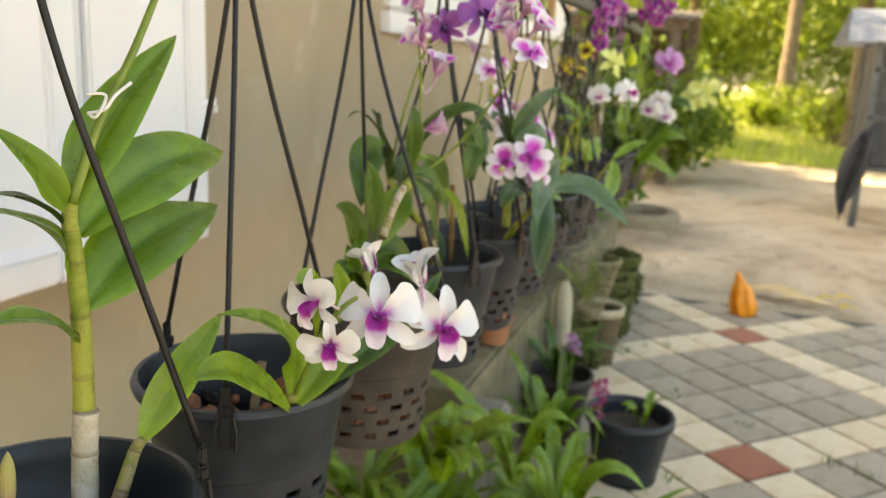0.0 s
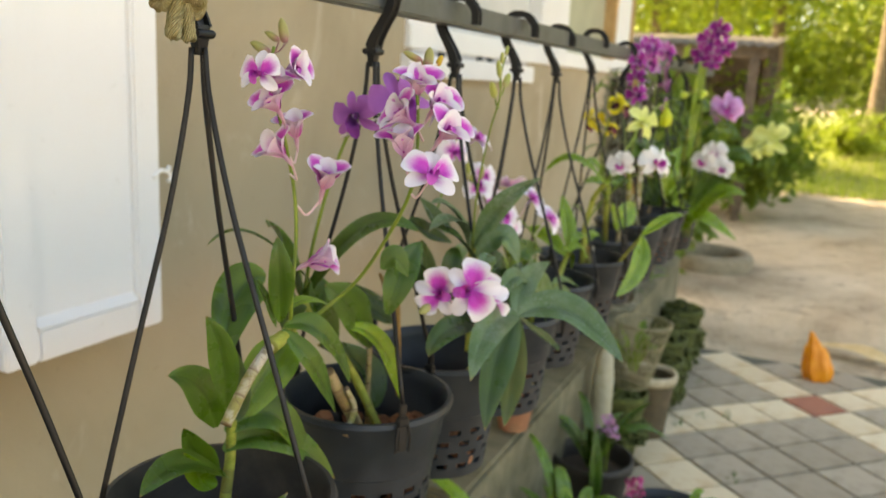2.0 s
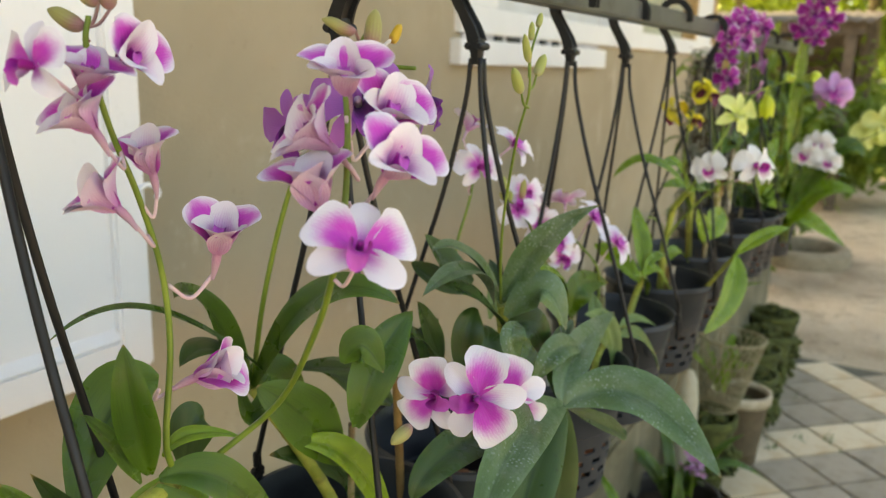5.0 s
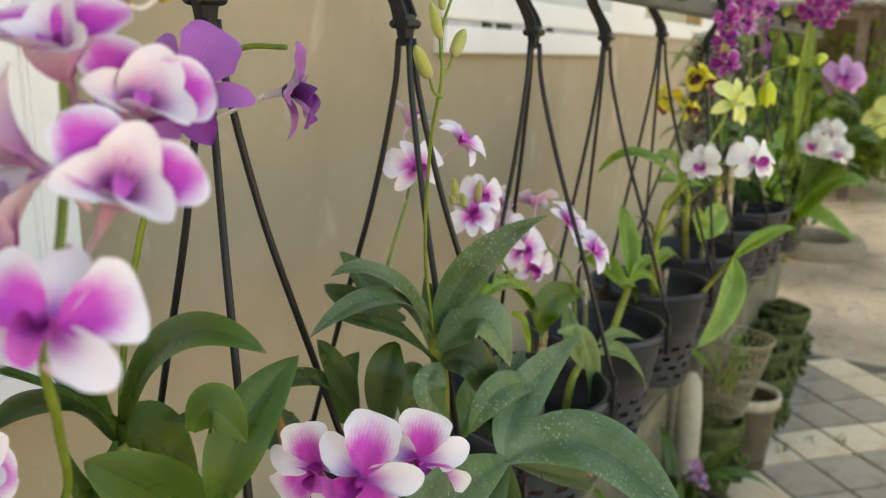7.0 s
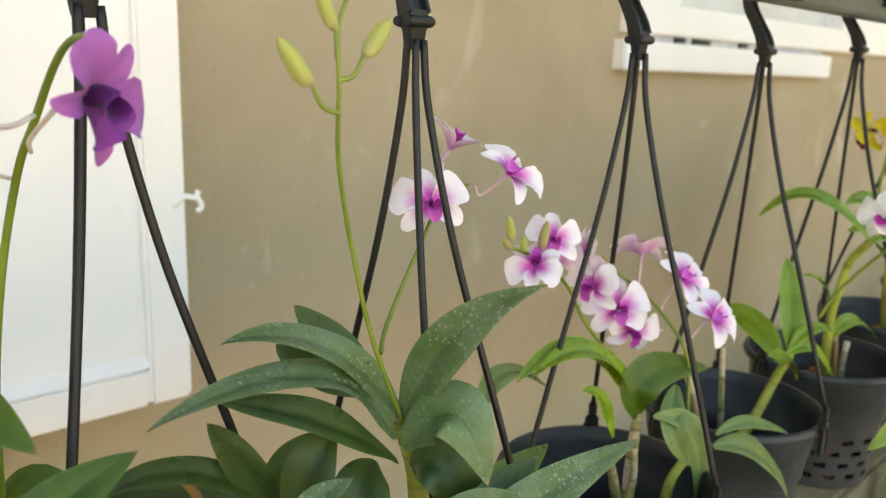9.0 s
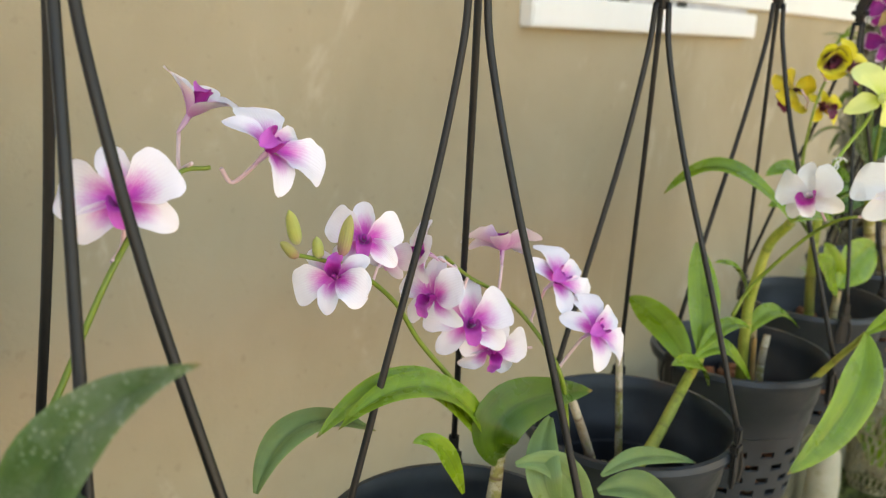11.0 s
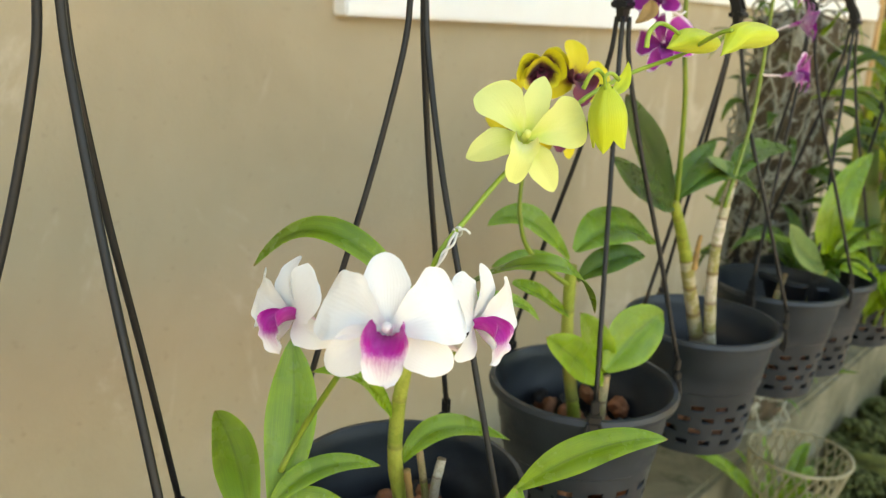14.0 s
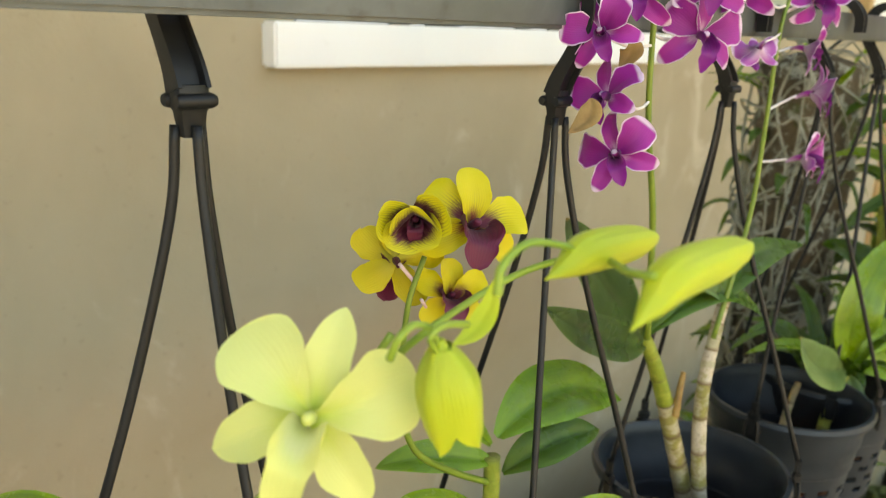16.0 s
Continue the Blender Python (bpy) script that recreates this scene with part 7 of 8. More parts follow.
leaf(dew_leaf_orchid, (0.0840, -0.0730, 0.2460), (0.1140, -0.0620, 0.2750), (0.1340, -0.0580, 0.2390), 0.0365, 1.0, LEAF_WET)
leaf(dew_leaf_orchid, (0.0840, -0.0670, 0.2320), (0.1040, -0.0570, 0.2330), (0.1140, -0.0350, 0.1870), 0.0351, 1.2, LEAF_DEEP)
leaf(dew_leaf_orchid, (0.1240, -0.1290, 0.2230), (0.1340, -0.1670, 0.2610), (0.1240, -0.1390, 0.2670), 0.0208, 1.4, LEAF_WET)
leaf(dew_leaf_orchid, (0.0740, -0.0260, 0.1510), (0.0640, 0.0250, 0.1720), (0.0440, 0.1070, 0.1760), 0.0320, 1.8, LEAF_MID)
leaf(dew_leaf_orchid, (0.1240, -0.0960, 0.2020), (0.1340, -0.0680, 0.2270), (0.1340, 0.0040, 0.1990), 0.0234, 1.0, LEAF_WET)
leaf(dew_leaf_orchid, (0.0540, -0.1380, 0.2210), (0.0540, -0.1860, 0.2560), (0.0640, -0.2340, 0.2630), 0.0179, 0.8, LEAF_DEEP)
leaf(dew_leaf_orchid, (0.0540, -0.1330, 0.2120), (0.0540, -0.1550, 0.2510), (0.0540, -0.1750, 0.2800), 0.0193, 1.8, LEAF_DEEP)
leaf(dew_leaf_orchid, (0.0740, -0.1130, 0.2620), (0.0740, -0.1300, 0.2380), (0.0740, -0.1250, 0.1950), 0.0278, 2.0, LEAF_DEEP)
leaf(dew_leaf_orchid, (0.0740, -0.0860, 0.2380), (0.0840, -0.1070, 0.2230), (0.0840, -0.1000, 0.1820), 0.0322, 2.0, LEAF_DEEP)
leaf(dew_leaf_orchid, (0.0640, -0.0560, 0.2580), (0.0540, -0.0380, 0.2700), (0.0440, -0.0300, 0.2850), 0.0148, 1.5, LEAF_DEEP)
leaf(dew_leaf_orchid, (0.0340, -0.1220, 0.1950), (0.0240, -0.1090, 0.2190), (0.0240, -0.0900, 0.2380), 0.0232, 1.6, LEAF_MID)
cane(dew_leaf_orchid, [(0.0740, -0.0530, 0.1140), (0.0740, -0.0510, 0.1780), (0.0740, -0.0540, 0.2200), (0.0742, -0.0654, 0.2544)], 0.007, 0.006, CANE_GREEN, 5)
stem(dew_leaf_orchid, [(0.0742, -0.0654, 0.2544), (0.0880, -0.0980, 0.3110), (0.1000, -0.1190, 0.3540), (0.1190, -0.1440, 0.4090), (0.1310, -0.1530, 0.4430), (0.1310, -0.1530, 0.4690), (0.1310, -0.1410, 0.4900)], 0.0012, STEM, "flower_stem")
bud(dew_leaf_orchid, (0.1310, -0.1660, 0.4440), (0.1310, -0.1810, 0.4610), 0.0042, BUD_GREEN)
stem(dew_leaf_orchid, [(0.1310, -0.1530, 0.4330), (0.1310, -0.1610, 0.4360), (0.1310, -0.1660, 0.4440)], 0.0011, STEM, "flower_stem")
bud(dew_leaf_orchid, (0.1310, -0.1410, 0.4560), (0.1310, -0.1270, 0.4710), 0.0042, BUD_GREEN)
stem(dew_leaf_orchid, [(0.1310, -0.1530, 0.4460), (0.1310, -0.1460, 0.4480), (0.1310, -0.1410, 0.4560)], 0.0011, STEM, "flower_stem")
bud(dew_leaf_orchid, (0.1310, -0.1550, 0.4650), (0.1310, -0.1650, 0.4840), 0.0032, BUD_GREEN)
stem(dew_leaf_orchid, [(0.1310, -0.1540, 0.4540), (0.1310, -0.1540, 0.4560), (0.1310, -0.1550, 0.4650)], 0.0011, STEM, "flower_stem")
bud(dew_leaf_orchid, (0.1310, -0.1530, 0.4800), (0.1310, -0.1530, 0.4930), 0.0025, BUD_GREEN)
bud(dew_leaf_orchid, (0.1310, -0.1430, 0.4900), (0.1310, -0.1370, 0.5000), 0.0025, BUD_GREEN)
stem(dew_leaf_orchid, [(0.0140, -0.0330, 0.2720), (-0.0000, -0.0160, 0.2860), (0.0000, 0.0120, 0.3360), (-0.0173, 0.0507, 0.3663), (-0.0114, 0.0678, 0.3705)], 0.0016, STEM, "flower_stem")
flower(dew_leaf_orchid, "light", (0.0073, 0.0127, 0.3638), (0.78, -0.51, 0.36), 0.0512, 0.95, 7, stalk=(-0.0000, 0.0100, 0.3360))
flower(dew_leaf_orchid, "light", (-0.0397, 0.0742, 0.3928), (0.36, 0.34, 0.87), 0.0497, 0.40, -93, stalk=(-0.0120, 0.0579, 0.3733))
flower(dew_leaf_orchid, "light", (0.0067, 0.0899, 0.3795), (0.74, 0.04, 0.67), 0.0537, 0.90, -76, stalk=(-0.0115, 0.0738, 0.3694))

light_spray_orchid = thing("orchid", "orchid with sprays of white and pink flowers on thin stems", "orchid", (0.0000, 0.7180, 0.9500), "orchids in hanging pots")
cane(light_spray_orchid, [(0.0200, 0.0220, -0.0070), (0.0200, 0.0230, 0.0570), (0.0200, 0.0250, 0.1130), (0.0200, 0.0310, 0.1540)], 0.0075, 0.0045, HUSK, 5)
cane(light_spray_orchid, [(0.0200, -0.0430, 0.0620), (0.0200, -0.0660, 0.1000), (0.0200, -0.0790, 0.1180)], 0.0042, 0.003, HUSK, 2)
cane(light_spray_orchid, [(0.0200, 0.0130, 0.0400), (0.0200, -0.0030, 0.0890), (0.0200, -0.0170, 0.1260)], 0.0055, 0.0035, HUSK, 3)
cane(light_spray_orchid, [(0.0400, 0.0480, 0.0050), (0.0500, 0.0450, 0.0810), (0.0500, 0.0810, 0.1000)], 0.0055, 0.004, CANE_GREEN, 3)
leaf(light_spray_orchid, (0.0200, 0.0230, 0.1560), (0.0100, -0.0350, 0.2150), (0.0000, -0.1040, 0.2080), 0.0253, 0.7, LEAF_LIME)
leaf(light_spray_orchid, (0.0200, 0.0310, 0.1390), (0.0300, 0.0280, 0.1850), (0.0300, 0.1330, 0.1670), 0.0363, 1.6, LEAF_MID)
leaf(light_spray_orchid, (0.0400, 0.0220, 0.1510), (0.0600, 0.0660, 0.1210), (0.0700, 0.0650, 0.0380), 0.0246, 1.4, LEAF_PALE)
leaf(light_spray_orchid, (0.0300, 0.0760, 0.1640), (0.0500, 0.0390, 0.1380), (0.0600, 0.0630, 0.0970), 0.0263, 2.0, LEAF_PALE)
leaf(light_spray_orchid, (-0.0100, -0.1560, 0.1840), (-0.0200, -0.1150, 0.2080), (-0.0300, -0.0450, 0.1750), 0.0208, 0.8, LEAF_PALE)
leaf(light_spray_orchid, (0.0200, 0.0210, 0.1510), (0.0000, -0.0380, 0.2160), (-0.0100, -0.1120, 0.2020), 0.0239, 0.7, LEAF_LIME)
leaf(light_spray_orchid, (0.0200, -0.0100, 0.1340), (0.0200, -0.0340, 0.1760), (0.0200, -0.0610, 0.1910), 0.0139, 1.2, LEAF_LIME)
stem(light_spray_orchid, [(0.0100, 0.0330, 0.1500), (0.0000, 0.0100, 0.1950), (-0.0120, -0.0220, 0.2380), (-0.0150, -0.0450, 0.2720), (-0.0150, -0.0800, 0.3000), (-0.0150, -0.1020, 0.3090), (-0.0150, -0.1250, 0.3170)], 0.0018, STEM, "flower_stem")
flower(light_spray_orchid, "light", (-0.0119, -0.0731, 0.3174), (0.67, -0.64, 0.38), 0.0479, 1.00, -1, stalk=(-0.0150, -0.0800, 0.3000))
flower(light_spray_orchid, "light", (-0.0080, -0.0987, 0.2993), (0.48, -0.65, 0.59), 0.0475, 0.90, 176, stalk=(-0.0150, -0.0870, 0.3020))
flower(light_spray_orchid, "light", (-0.0234, -0.0461, 0.2961), (-0.35, 0.94, 0.01), 0.0371, 0.60, 18, stalk=(-0.0150, -0.0610, 0.2870))
bud(light_spray_orchid, (-0.0150, -0.1200, 0.3220), (-0.0150, -0.1260, 0.3420), 0.0041, BUD_GREEN)
bud(light_spray_orchid, (-0.0150, -0.1050, 0.3110), (-0.0150, -0.1070, 0.3240), 0.0036, BUD_GREEN)
bud(light_spray_orchid, (-0.0150, -0.1200, 0.3150), (-0.0150, -0.1320, 0.3250), 0.0032, BUD_TAN)
bud(light_spray_orchid, (-0.0050, -0.0970, 0.3130), (-0.0050, -0.0900, 0.3360), 0.0044, BUD_TAN)
stem(light_spray_orchid, [(0.0300, 0.1090, 0.0830), (0.0300, 0.0990, 0.1560), (0.0300, 0.0830, 0.2010), (0.0000, 0.0810, 0.2320), (-0.0120, 0.0590, 0.2550), (-0.0180, 0.0320, 0.2720), (-0.0200, 0.0090, 0.2900)], 0.0018, STEM, "flower_stem")
flower(light_spray_orchid, "light", (-0.0199, -0.0093, 0.2959), (-0.53, -0.83, 0.18), 0.0476, 0.80, -9, stalk=(-0.0180, 0.0170, 0.2830))
flower(light_spray_orchid, "light", (-0.0181, -0.0027, 0.2639), (0.14, -0.95, 0.26), 0.0540, 0.90, 5, stalk=(-0.0180, 0.0320, 0.2720))
flower(light_spray_orchid, "light", (-0.0122, 0.0298, 0.2390), (0.62, -0.66, 0.41), 0.0632, 1.00, 6, stalk=(0.0000, 0.0700, 0.2170))
flower(light_spray_orchid, "light", (-0.0070, 0.0461, 0.2159), (0.88, -0.48, -0.05), 0.0529, 0.85, -10, stalk=(0.0100, 0.0760, 0.2140))
flower(light_spray_orchid, "light", (-0.0140, 0.0647, 0.2866), (-0.36, 0.38, 0.85), 0.0566, 0.80, -3, stalk=(-0.0120, 0.0560, 0.2580))
flower(light_spray_orchid, "light", (0.0191, 0.0885, 0.2658), (0.72, -0.10, 0.69), 0.0568, 0.90, -75, stalk=(0.0000, 0.0880, 0.2280))
flower(light_spray_orchid, "light", (0.0526, 0.0908, 0.2350), (0.78, -0.15, 0.61), 0.0575, 0.92, -73, stalk=(0.0300, 0.0830, 0.2010))

bare_cane_orchid = thing("orchid", "thin dry orchid cane with small side shoot in black pot", "orchid", (0.0000, 0.9600, 0.9500), "orchids in hanging pots")
cane(bare_cane_orchid, [(-0.0200, 0.0600, -0.0970), (-0.0200, 0.0470, -0.0120), (-0.0200, 0.0360, 0.0660), (-0.0200, 0.0230, 0.1490)], 0.0045, 0.0032, HUSK, 6)
cane(bare_cane_orchid, [(0.0100, -0.0340, 0.0240), (0.0000, -0.0660, 0.1040), (0.0000, -0.0920, 0.1490)], 0.005, 0.0035, HUSK, 3)
cane(bare_cane_orchid, [(0.0300, -0.2450, 0.0480), (0.0300, -0.2280, 0.0870), (0.0300, -0.2310, 0.1220)], 0.004, 0.003, HUSK, 2)
leaf(bare_cane_orchid, (0.0600, -0.1350, 0.1150), (0.0700, -0.0840, 0.1150), (0.0800, -0.0080, 0.0830), 0.0160, 0.6, LEAF_PALE)
leaf(bare_cane_orchid, (0.0600, -0.1380, 0.1030), (0.0800, -0.0850, 0.0870), (0.0900, -0.0190, 0.0200), 0.0296, 0.9, LEAF_PALE)

white_lip_orchid = thing("orchid", "orchid with white purple-lipped flowers and chartreuse spray", "orchid", (0.0200, 1.2400, 0.9500), "orchids in hanging pots")
cane(white_lip_orchid, [(-0.0160, 0.0030, -0.0290), (-0.0080, -0.0210, 0.0640), (-0.0040, -0.0360, 0.1180), (-0.0040, -0.0360, 0.1560), (0.0020, -0.0370, 0.1910), (0.0100, -0.0370, 0.2280), (0.0334, -0.0499, 0.2584)], 0.0068, 0.005, CANE_GREEN, 5)
cane(white_lip_orchid, [(-0.0040, 0.0050, 0.0110), (-0.0040, 0.0030, 0.0590), (-0.0040, -0.0090, 0.1220)], 0.004, 0.003, CANE, 4)
cane(white_lip_orchid, [(0.0060, 0.0030, 0.0170), (0.0060, 0.0000, 0.0760), (0.0060, 0.0080, 0.1100)], 0.0048, 0.004, HUSK, 4)
cane(white_lip_orchid, [(0.0060, -0.0230, 0.0300), (0.0060, -0.0260, 0.0750), (0.0060, -0.0330, 0.1160)], 0.003, 0.003, DRY, 3)
leaf(white_lip_orchid, (0.0334, -0.0499, 0.2584), (-0.0300, -0.0830, 0.3110), (-0.0824, -0.1115, 0.2789), 0.0223, 0.7, LEAF_LIME, peak=0.4)
leaf(white_lip_orchid, (-0.0040, -0.0416, 0.1621), (-0.0090, -0.0710, 0.2010), (-0.0190, -0.1070, 0.2140), 0.0197, 0.7, LEAF_LIME)
leaf(white_lip_orchid, (-0.0040, -0.0280, 0.1170), (0.0060, 0.0120, 0.1390), (0.0160, 0.0870, 0.1010), 0.0231, 0.8, LEAF_LIME)
cane(white_lip_orchid, [(0.0000, -0.2800, 0.0500), (-0.0020, -0.2370, 0.0660), (-0.0060, -0.1820, 0.0990), (-0.0041, -0.1528, 0.1238)], 0.0062, 0.005, CANE_GREEN, 5)
leaf(white_lip_orchid, (-0.0041, -0.1528, 0.1238), (-0.0230, -0.1230, 0.1810), (-0.0425, -0.1075, 0.2328), 0.0359, 2.4, LEAF_LIME, peak=0.5)
leaf(white_lip_orchid, (-0.0040, -0.1720, 0.1160), (-0.0520, -0.1520, 0.1450), (-0.0992, -0.1377, 0.1633), 0.0342, 2.2, LEAF_LIME, peak=0.5)
leaf(white_lip_orchid, (-0.0040, -0.1560, 0.1320), (0.0060, -0.1220, 0.1540), (0.0160, -0.0710, 0.1400), 0.0182, 0.8, LEAF_LIME)
leaf(white_lip_orchid, (-0.0040, -0.1650, 0.1250), (0.0110, -0.1260, 0.1310), (0.0260, -0.0790, 0.0790), 0.0219, 0.8, LEAF_LIME)
leaf(white_lip_orchid, (-0.0040, -0.1230, 0.0840), (0.0060, -0.1860, 0.1300), (0.0060, -0.2410, 0.1440), 0.0193, 0.8, LEAF_LIME)
leaf(white_lip_orchid, (0.1200, -0.0417, 0.1555), (0.1578, -0.0128, 0.1911), (0.1955, 0.0160, 0.2026), 0.0245, 1.0, LEAF_LIME)
leaf(white_lip_orchid, (0.1200, -0.0417, 0.1555), (0.1300, -0.0990, 0.0990), (0.1100, -0.1950, 0.0550), 0.0435, 2.0, LEAF_LIME)
cane(white_lip_orchid, [(0.0500, -0.0450, 0.0460), (0.0800, -0.0300, 0.0960), (0.1200, -0.0417, 0.1555)], 0.004, 0.003, CANE_GREEN, 3)
leaf(white_lip_orchid, (0.0334, -0.0499, 0.2584), (0.1598, -0.0972, 0.3352), (0.1546, -0.0221, 0.2875), 0.0128, 0.8, LEAF_LIME, peak=0.5)
leaf(white_lip_orchid, (0.0334, -0.0499, 0.2584), (0.0430, 0.0280, 0.2540), (0.0530, 0.0650, 0.2310), 0.0175, 0.8, LEAF_LIME)
stem(white_lip_orchid, [(0.0308, -0.1713, 0.1832), (0.0426, -0.1625, 0.2144), (0.0832, -0.1681, 0.2670), (0.1100, -0.1840, 0.2910), (0.1300, -0.1840, 0.3000), (0.1500, -0.1420, 0.2920)], 0.0019, STEM, "flower_stem")
flower(white_lip_orchid, "white", (0.0986, -0.2108, 0.3167), (-0.03, -0.99, 0.16), 0.0535, 0.90, 18, stalk=(0.1050, -0.1830, 0.2920))
flower(white_lip_orchid, "white", (0.1625, -0.2079, 0.3272), (0.63, -0.70, 0.32), 0.0669, 1.00, -0, stalk=(0.1300, -0.1840, 0.3000))
flower(white_lip_orchid, "white", (0.1583, -0.1436, 0.3127), (0.98, 0.18, 0.10), 0.0576, 0.85, -13, stalk=(0.1500, -0.1460, 0.2960))
stem(white_lip_orchid, [(0.0334, -0.0499, 0.2584), (0.0650, -0.0740, 0.3100), (0.0750, -0.0550, 0.3390), (0.0850, -0.0330, 0.3660), (0.0830, 0.0110, 0.3880), (0.1050, 0.0220, 0.4140), (0.1157, 0.0605, 0.4307), (0.1449, 0.0674, 0.4438), (0.1920, 0.0170, 0.4580), (0.2040, 0.0100, 0.4610)], 0.0018, STEM_LIME, "flower_stem")
flower(white_lip_orchid, "chartreuse", (0.0950, -0.0282, 0.3895), (0.66, -0.68, 0.32), 0.0791, 1.00, -16, stalk=(0.0900, 0.0150, 0.4090), stalk_mat=STEM_LIME)
closed_flower(white_lip_orchid, (0.1380, -0.0070, 0.4250), (0.1380, 0.0030, 0.3860), 0.0129, BUD_LIME)
stem(white_lip_orchid, [(0.1340, -0.0260, 0.4240), (0.1380, -0.0260, 0.4320), (0.1380, -0.0190, 0.4350), (0.1380, -0.0110, 0.4310), (0.1380, -0.0070, 0.4220)], 0.0014, STEM_LIME, "flower_stem")
stem(white_lip_orchid, [(0.1380, 0.0060, 0.4290), (0.1410, -0.0080, 0.4330), (0.1420, -0.0160, 0.4310), (0.1380, -0.0080, 0.4220)], 0.0013, STEM_LIME, "flower_stem")
leaf(white_lip_orchid, (0.1320, 0.0060, 0.4200), (0.1320, 0.0220, 0.4250), (0.1300, 0.0290, 0.4390), 0.0088, 2.0, BUD_LIME, peak=0.45)
spurred_bud(white_lip_orchid, (0.1630, 0.0150, 0.4490), (0.1630, 0.0390, 0.4540), (0.1630, 0.0840, 0.4520), 0.0070, BUD_LIME)
stem(white_lip_orchid, [(0.1630, -0.0090, 0.4490), (0.1630, -0.0070, 0.4580), (0.1630, 0.0050, 0.4630), (0.1630, 0.0240, 0.4590), (0.1630, 0.0310, 0.4560)], 0.0015, STEM_LIME, "flower_stem")
spurred_bud(white_lip_orchid, (0.2040, 0.0000, 0.4470), (0.2040, 0.0220, 0.4580), (0.2040, 0.0730, 0.4590), 0.0070, BUD_LIME)
tube("twine", [(0.0676, -0.0611, 0.3287), (0.0741, -0.0634, 0.3328), (0.0756, -0.0614, 0.3307), (0.0707, -0.0579, 0.3258), (0.0684, -0.0613, 0.3260), (0.0724, -0.0655, 0.3314)], 0.0009, TWINE, white_lip_orchid, 6, 6, "white twine tie")
tube("twine", [(0.0735, -0.0650, 0.3298), (0.0732, -0.0704, 0.3237), (0.0729, -0.0736, 0.3158), (0.0689, -0.0778, 0.3068)], 0.0009, TWINE, white_lip_orchid, 6, 6, "white twine tie")
tube("twine", [(0.0744, -0.0644, 0.3294), (0.0758, -0.0699, 0.3226), (0.0717, -0.0740, 0.3178), (0.0699, -0.0759, 0.3095)], 0.0009, TWINE, white_lip_orchid, 6, 6, "white twine tie")
tube("twine", [(0.0745, -0.0637, 0.3309), (0.0782, -0.0613, 0.3320), (0.0805, -0.0589, 0.3291)], 0.0009, TWINE, white_lip_orchid, 6, 6, "white twine tie")

golden_orchid = thing("orchid", "orchid with golden flowers and maroon lips above broad leaves", "orchid", (0.0000, 1.5070, 0.9500), "orchids in hanging pots")
cane(golden_orchid, [(0.0000, -0.0010, -0.0030), (0.0000, -0.0210, 0.0630), (0.0000, -0.0450, 0.1500), (0.0000, -0.0500, 0.2310)], 0.0075, 0.006, CANE_GREEN, 5)
cane(golden_orchid, [(0.0300, -0.0120, 0.0150), (0.0300, -0.0160, 0.0670), (0.0300, -0.0130, 0.1120)], 0.0062, 0.005, CANE, 3)
leaf(golden_orchid, (-0.0100, -0.0410, 0.2330), (-0.0300, -0.0870, 0.2800), (-0.0500, -0.1240, 0.2730), 0.0266, 1.0, LEAF_FRESH)
leaf(golden_orchid, (0.0000, -0.0450, 0.2440), (0.0000, 0.0290, 0.2610), (0.0100, 0.1060, 0.2290), 0.0522, 1.3, LEAF_FRESH)
leaf(golden_orchid, (0.0000, -0.0490, 0.2260), (-0.0200, -0.0910, 0.2380), (-0.0400, -0.1270, 0.2350), 0.0256, 1.0, LEAF_FRESH)
leaf(golden_orchid, (0.0000, -0.0360, 0.2120), (0.0200, -0.0030, 0.2350), (0.0300, 0.0430, 0.2310), 0.0328, 0.6, LEAF_MID)
leaf(golden_orchid, (0.0000, -0.0400, 0.1730), (0.0000, -0.1050, 0.2120), (0.0000, -0.1460, 0.2320), 0.0252, 1.0, LEAF_LIME)
leaf(golden_orchid, (0.0300, -0.0140, 0.1170), (0.0400, 0.0270, 0.1490), (0.0500, 0.0610, 0.1690), 0.0555, 2.2, LEAF_LIME)
leaf(golden_orchid, (0.0300, -0.0190, 0.1050), (0.0300, -0.0830, 0.1500), (0.0300, -0.1260, 0.1840), 0.0375, 1.6, LEAF_LIME)
leaf(golden_orchid, (0.0200, 0.0040, 0.1060), (0.0200, -0.0180, 0.1490), (0.0100, -0.0420, 0.1820), 0.0336, 1.8, LEAF_LIME)
stem(golden_orchid, [(0.0000, -0.0490, 0.2090), (0.0000, -0.0910, 0.2350), (0.0000, -0.1260, 0.2630), (0.0000, -0.1390, 0.2900), (0.0000, -0.1420, 0.3150), (0.0050, -0.1420, 0.3670), (0.0100, -0.1340, 0.3980)], 0.0024, STEM, "flower_stem")
flower(golden_orchid, "hood", (0.0123, -0.1441, 0.4247), (0.68, -0.70, -0.21), 0.0534, 0.50, 2, stalk=(0.0080, -0.1290, 0.4000))
flower(golden_orchid, "gold", (0.0233, -0.1089, 0.4151), (0.85, -0.38, 0.37), 0.0658, 0.95, -11, stalk=(0.0080, -0.1260, 0.4010))
flower(golden_orchid, "gold", (-0.0291, -0.1203, 0.3844), (-0.80, 0.48, -0.36), 0.0622, 0.85, 14, stalk=(-0.0200, -0.1000, 0.3600))
flower(golden_orchid, "gold", (-0.0001, -0.1009, 0.3628), (0.78, -0.39, 0.49), 0.0506, 0.75, -8, stalk=(0.0040, -0.1300, 0.3690))

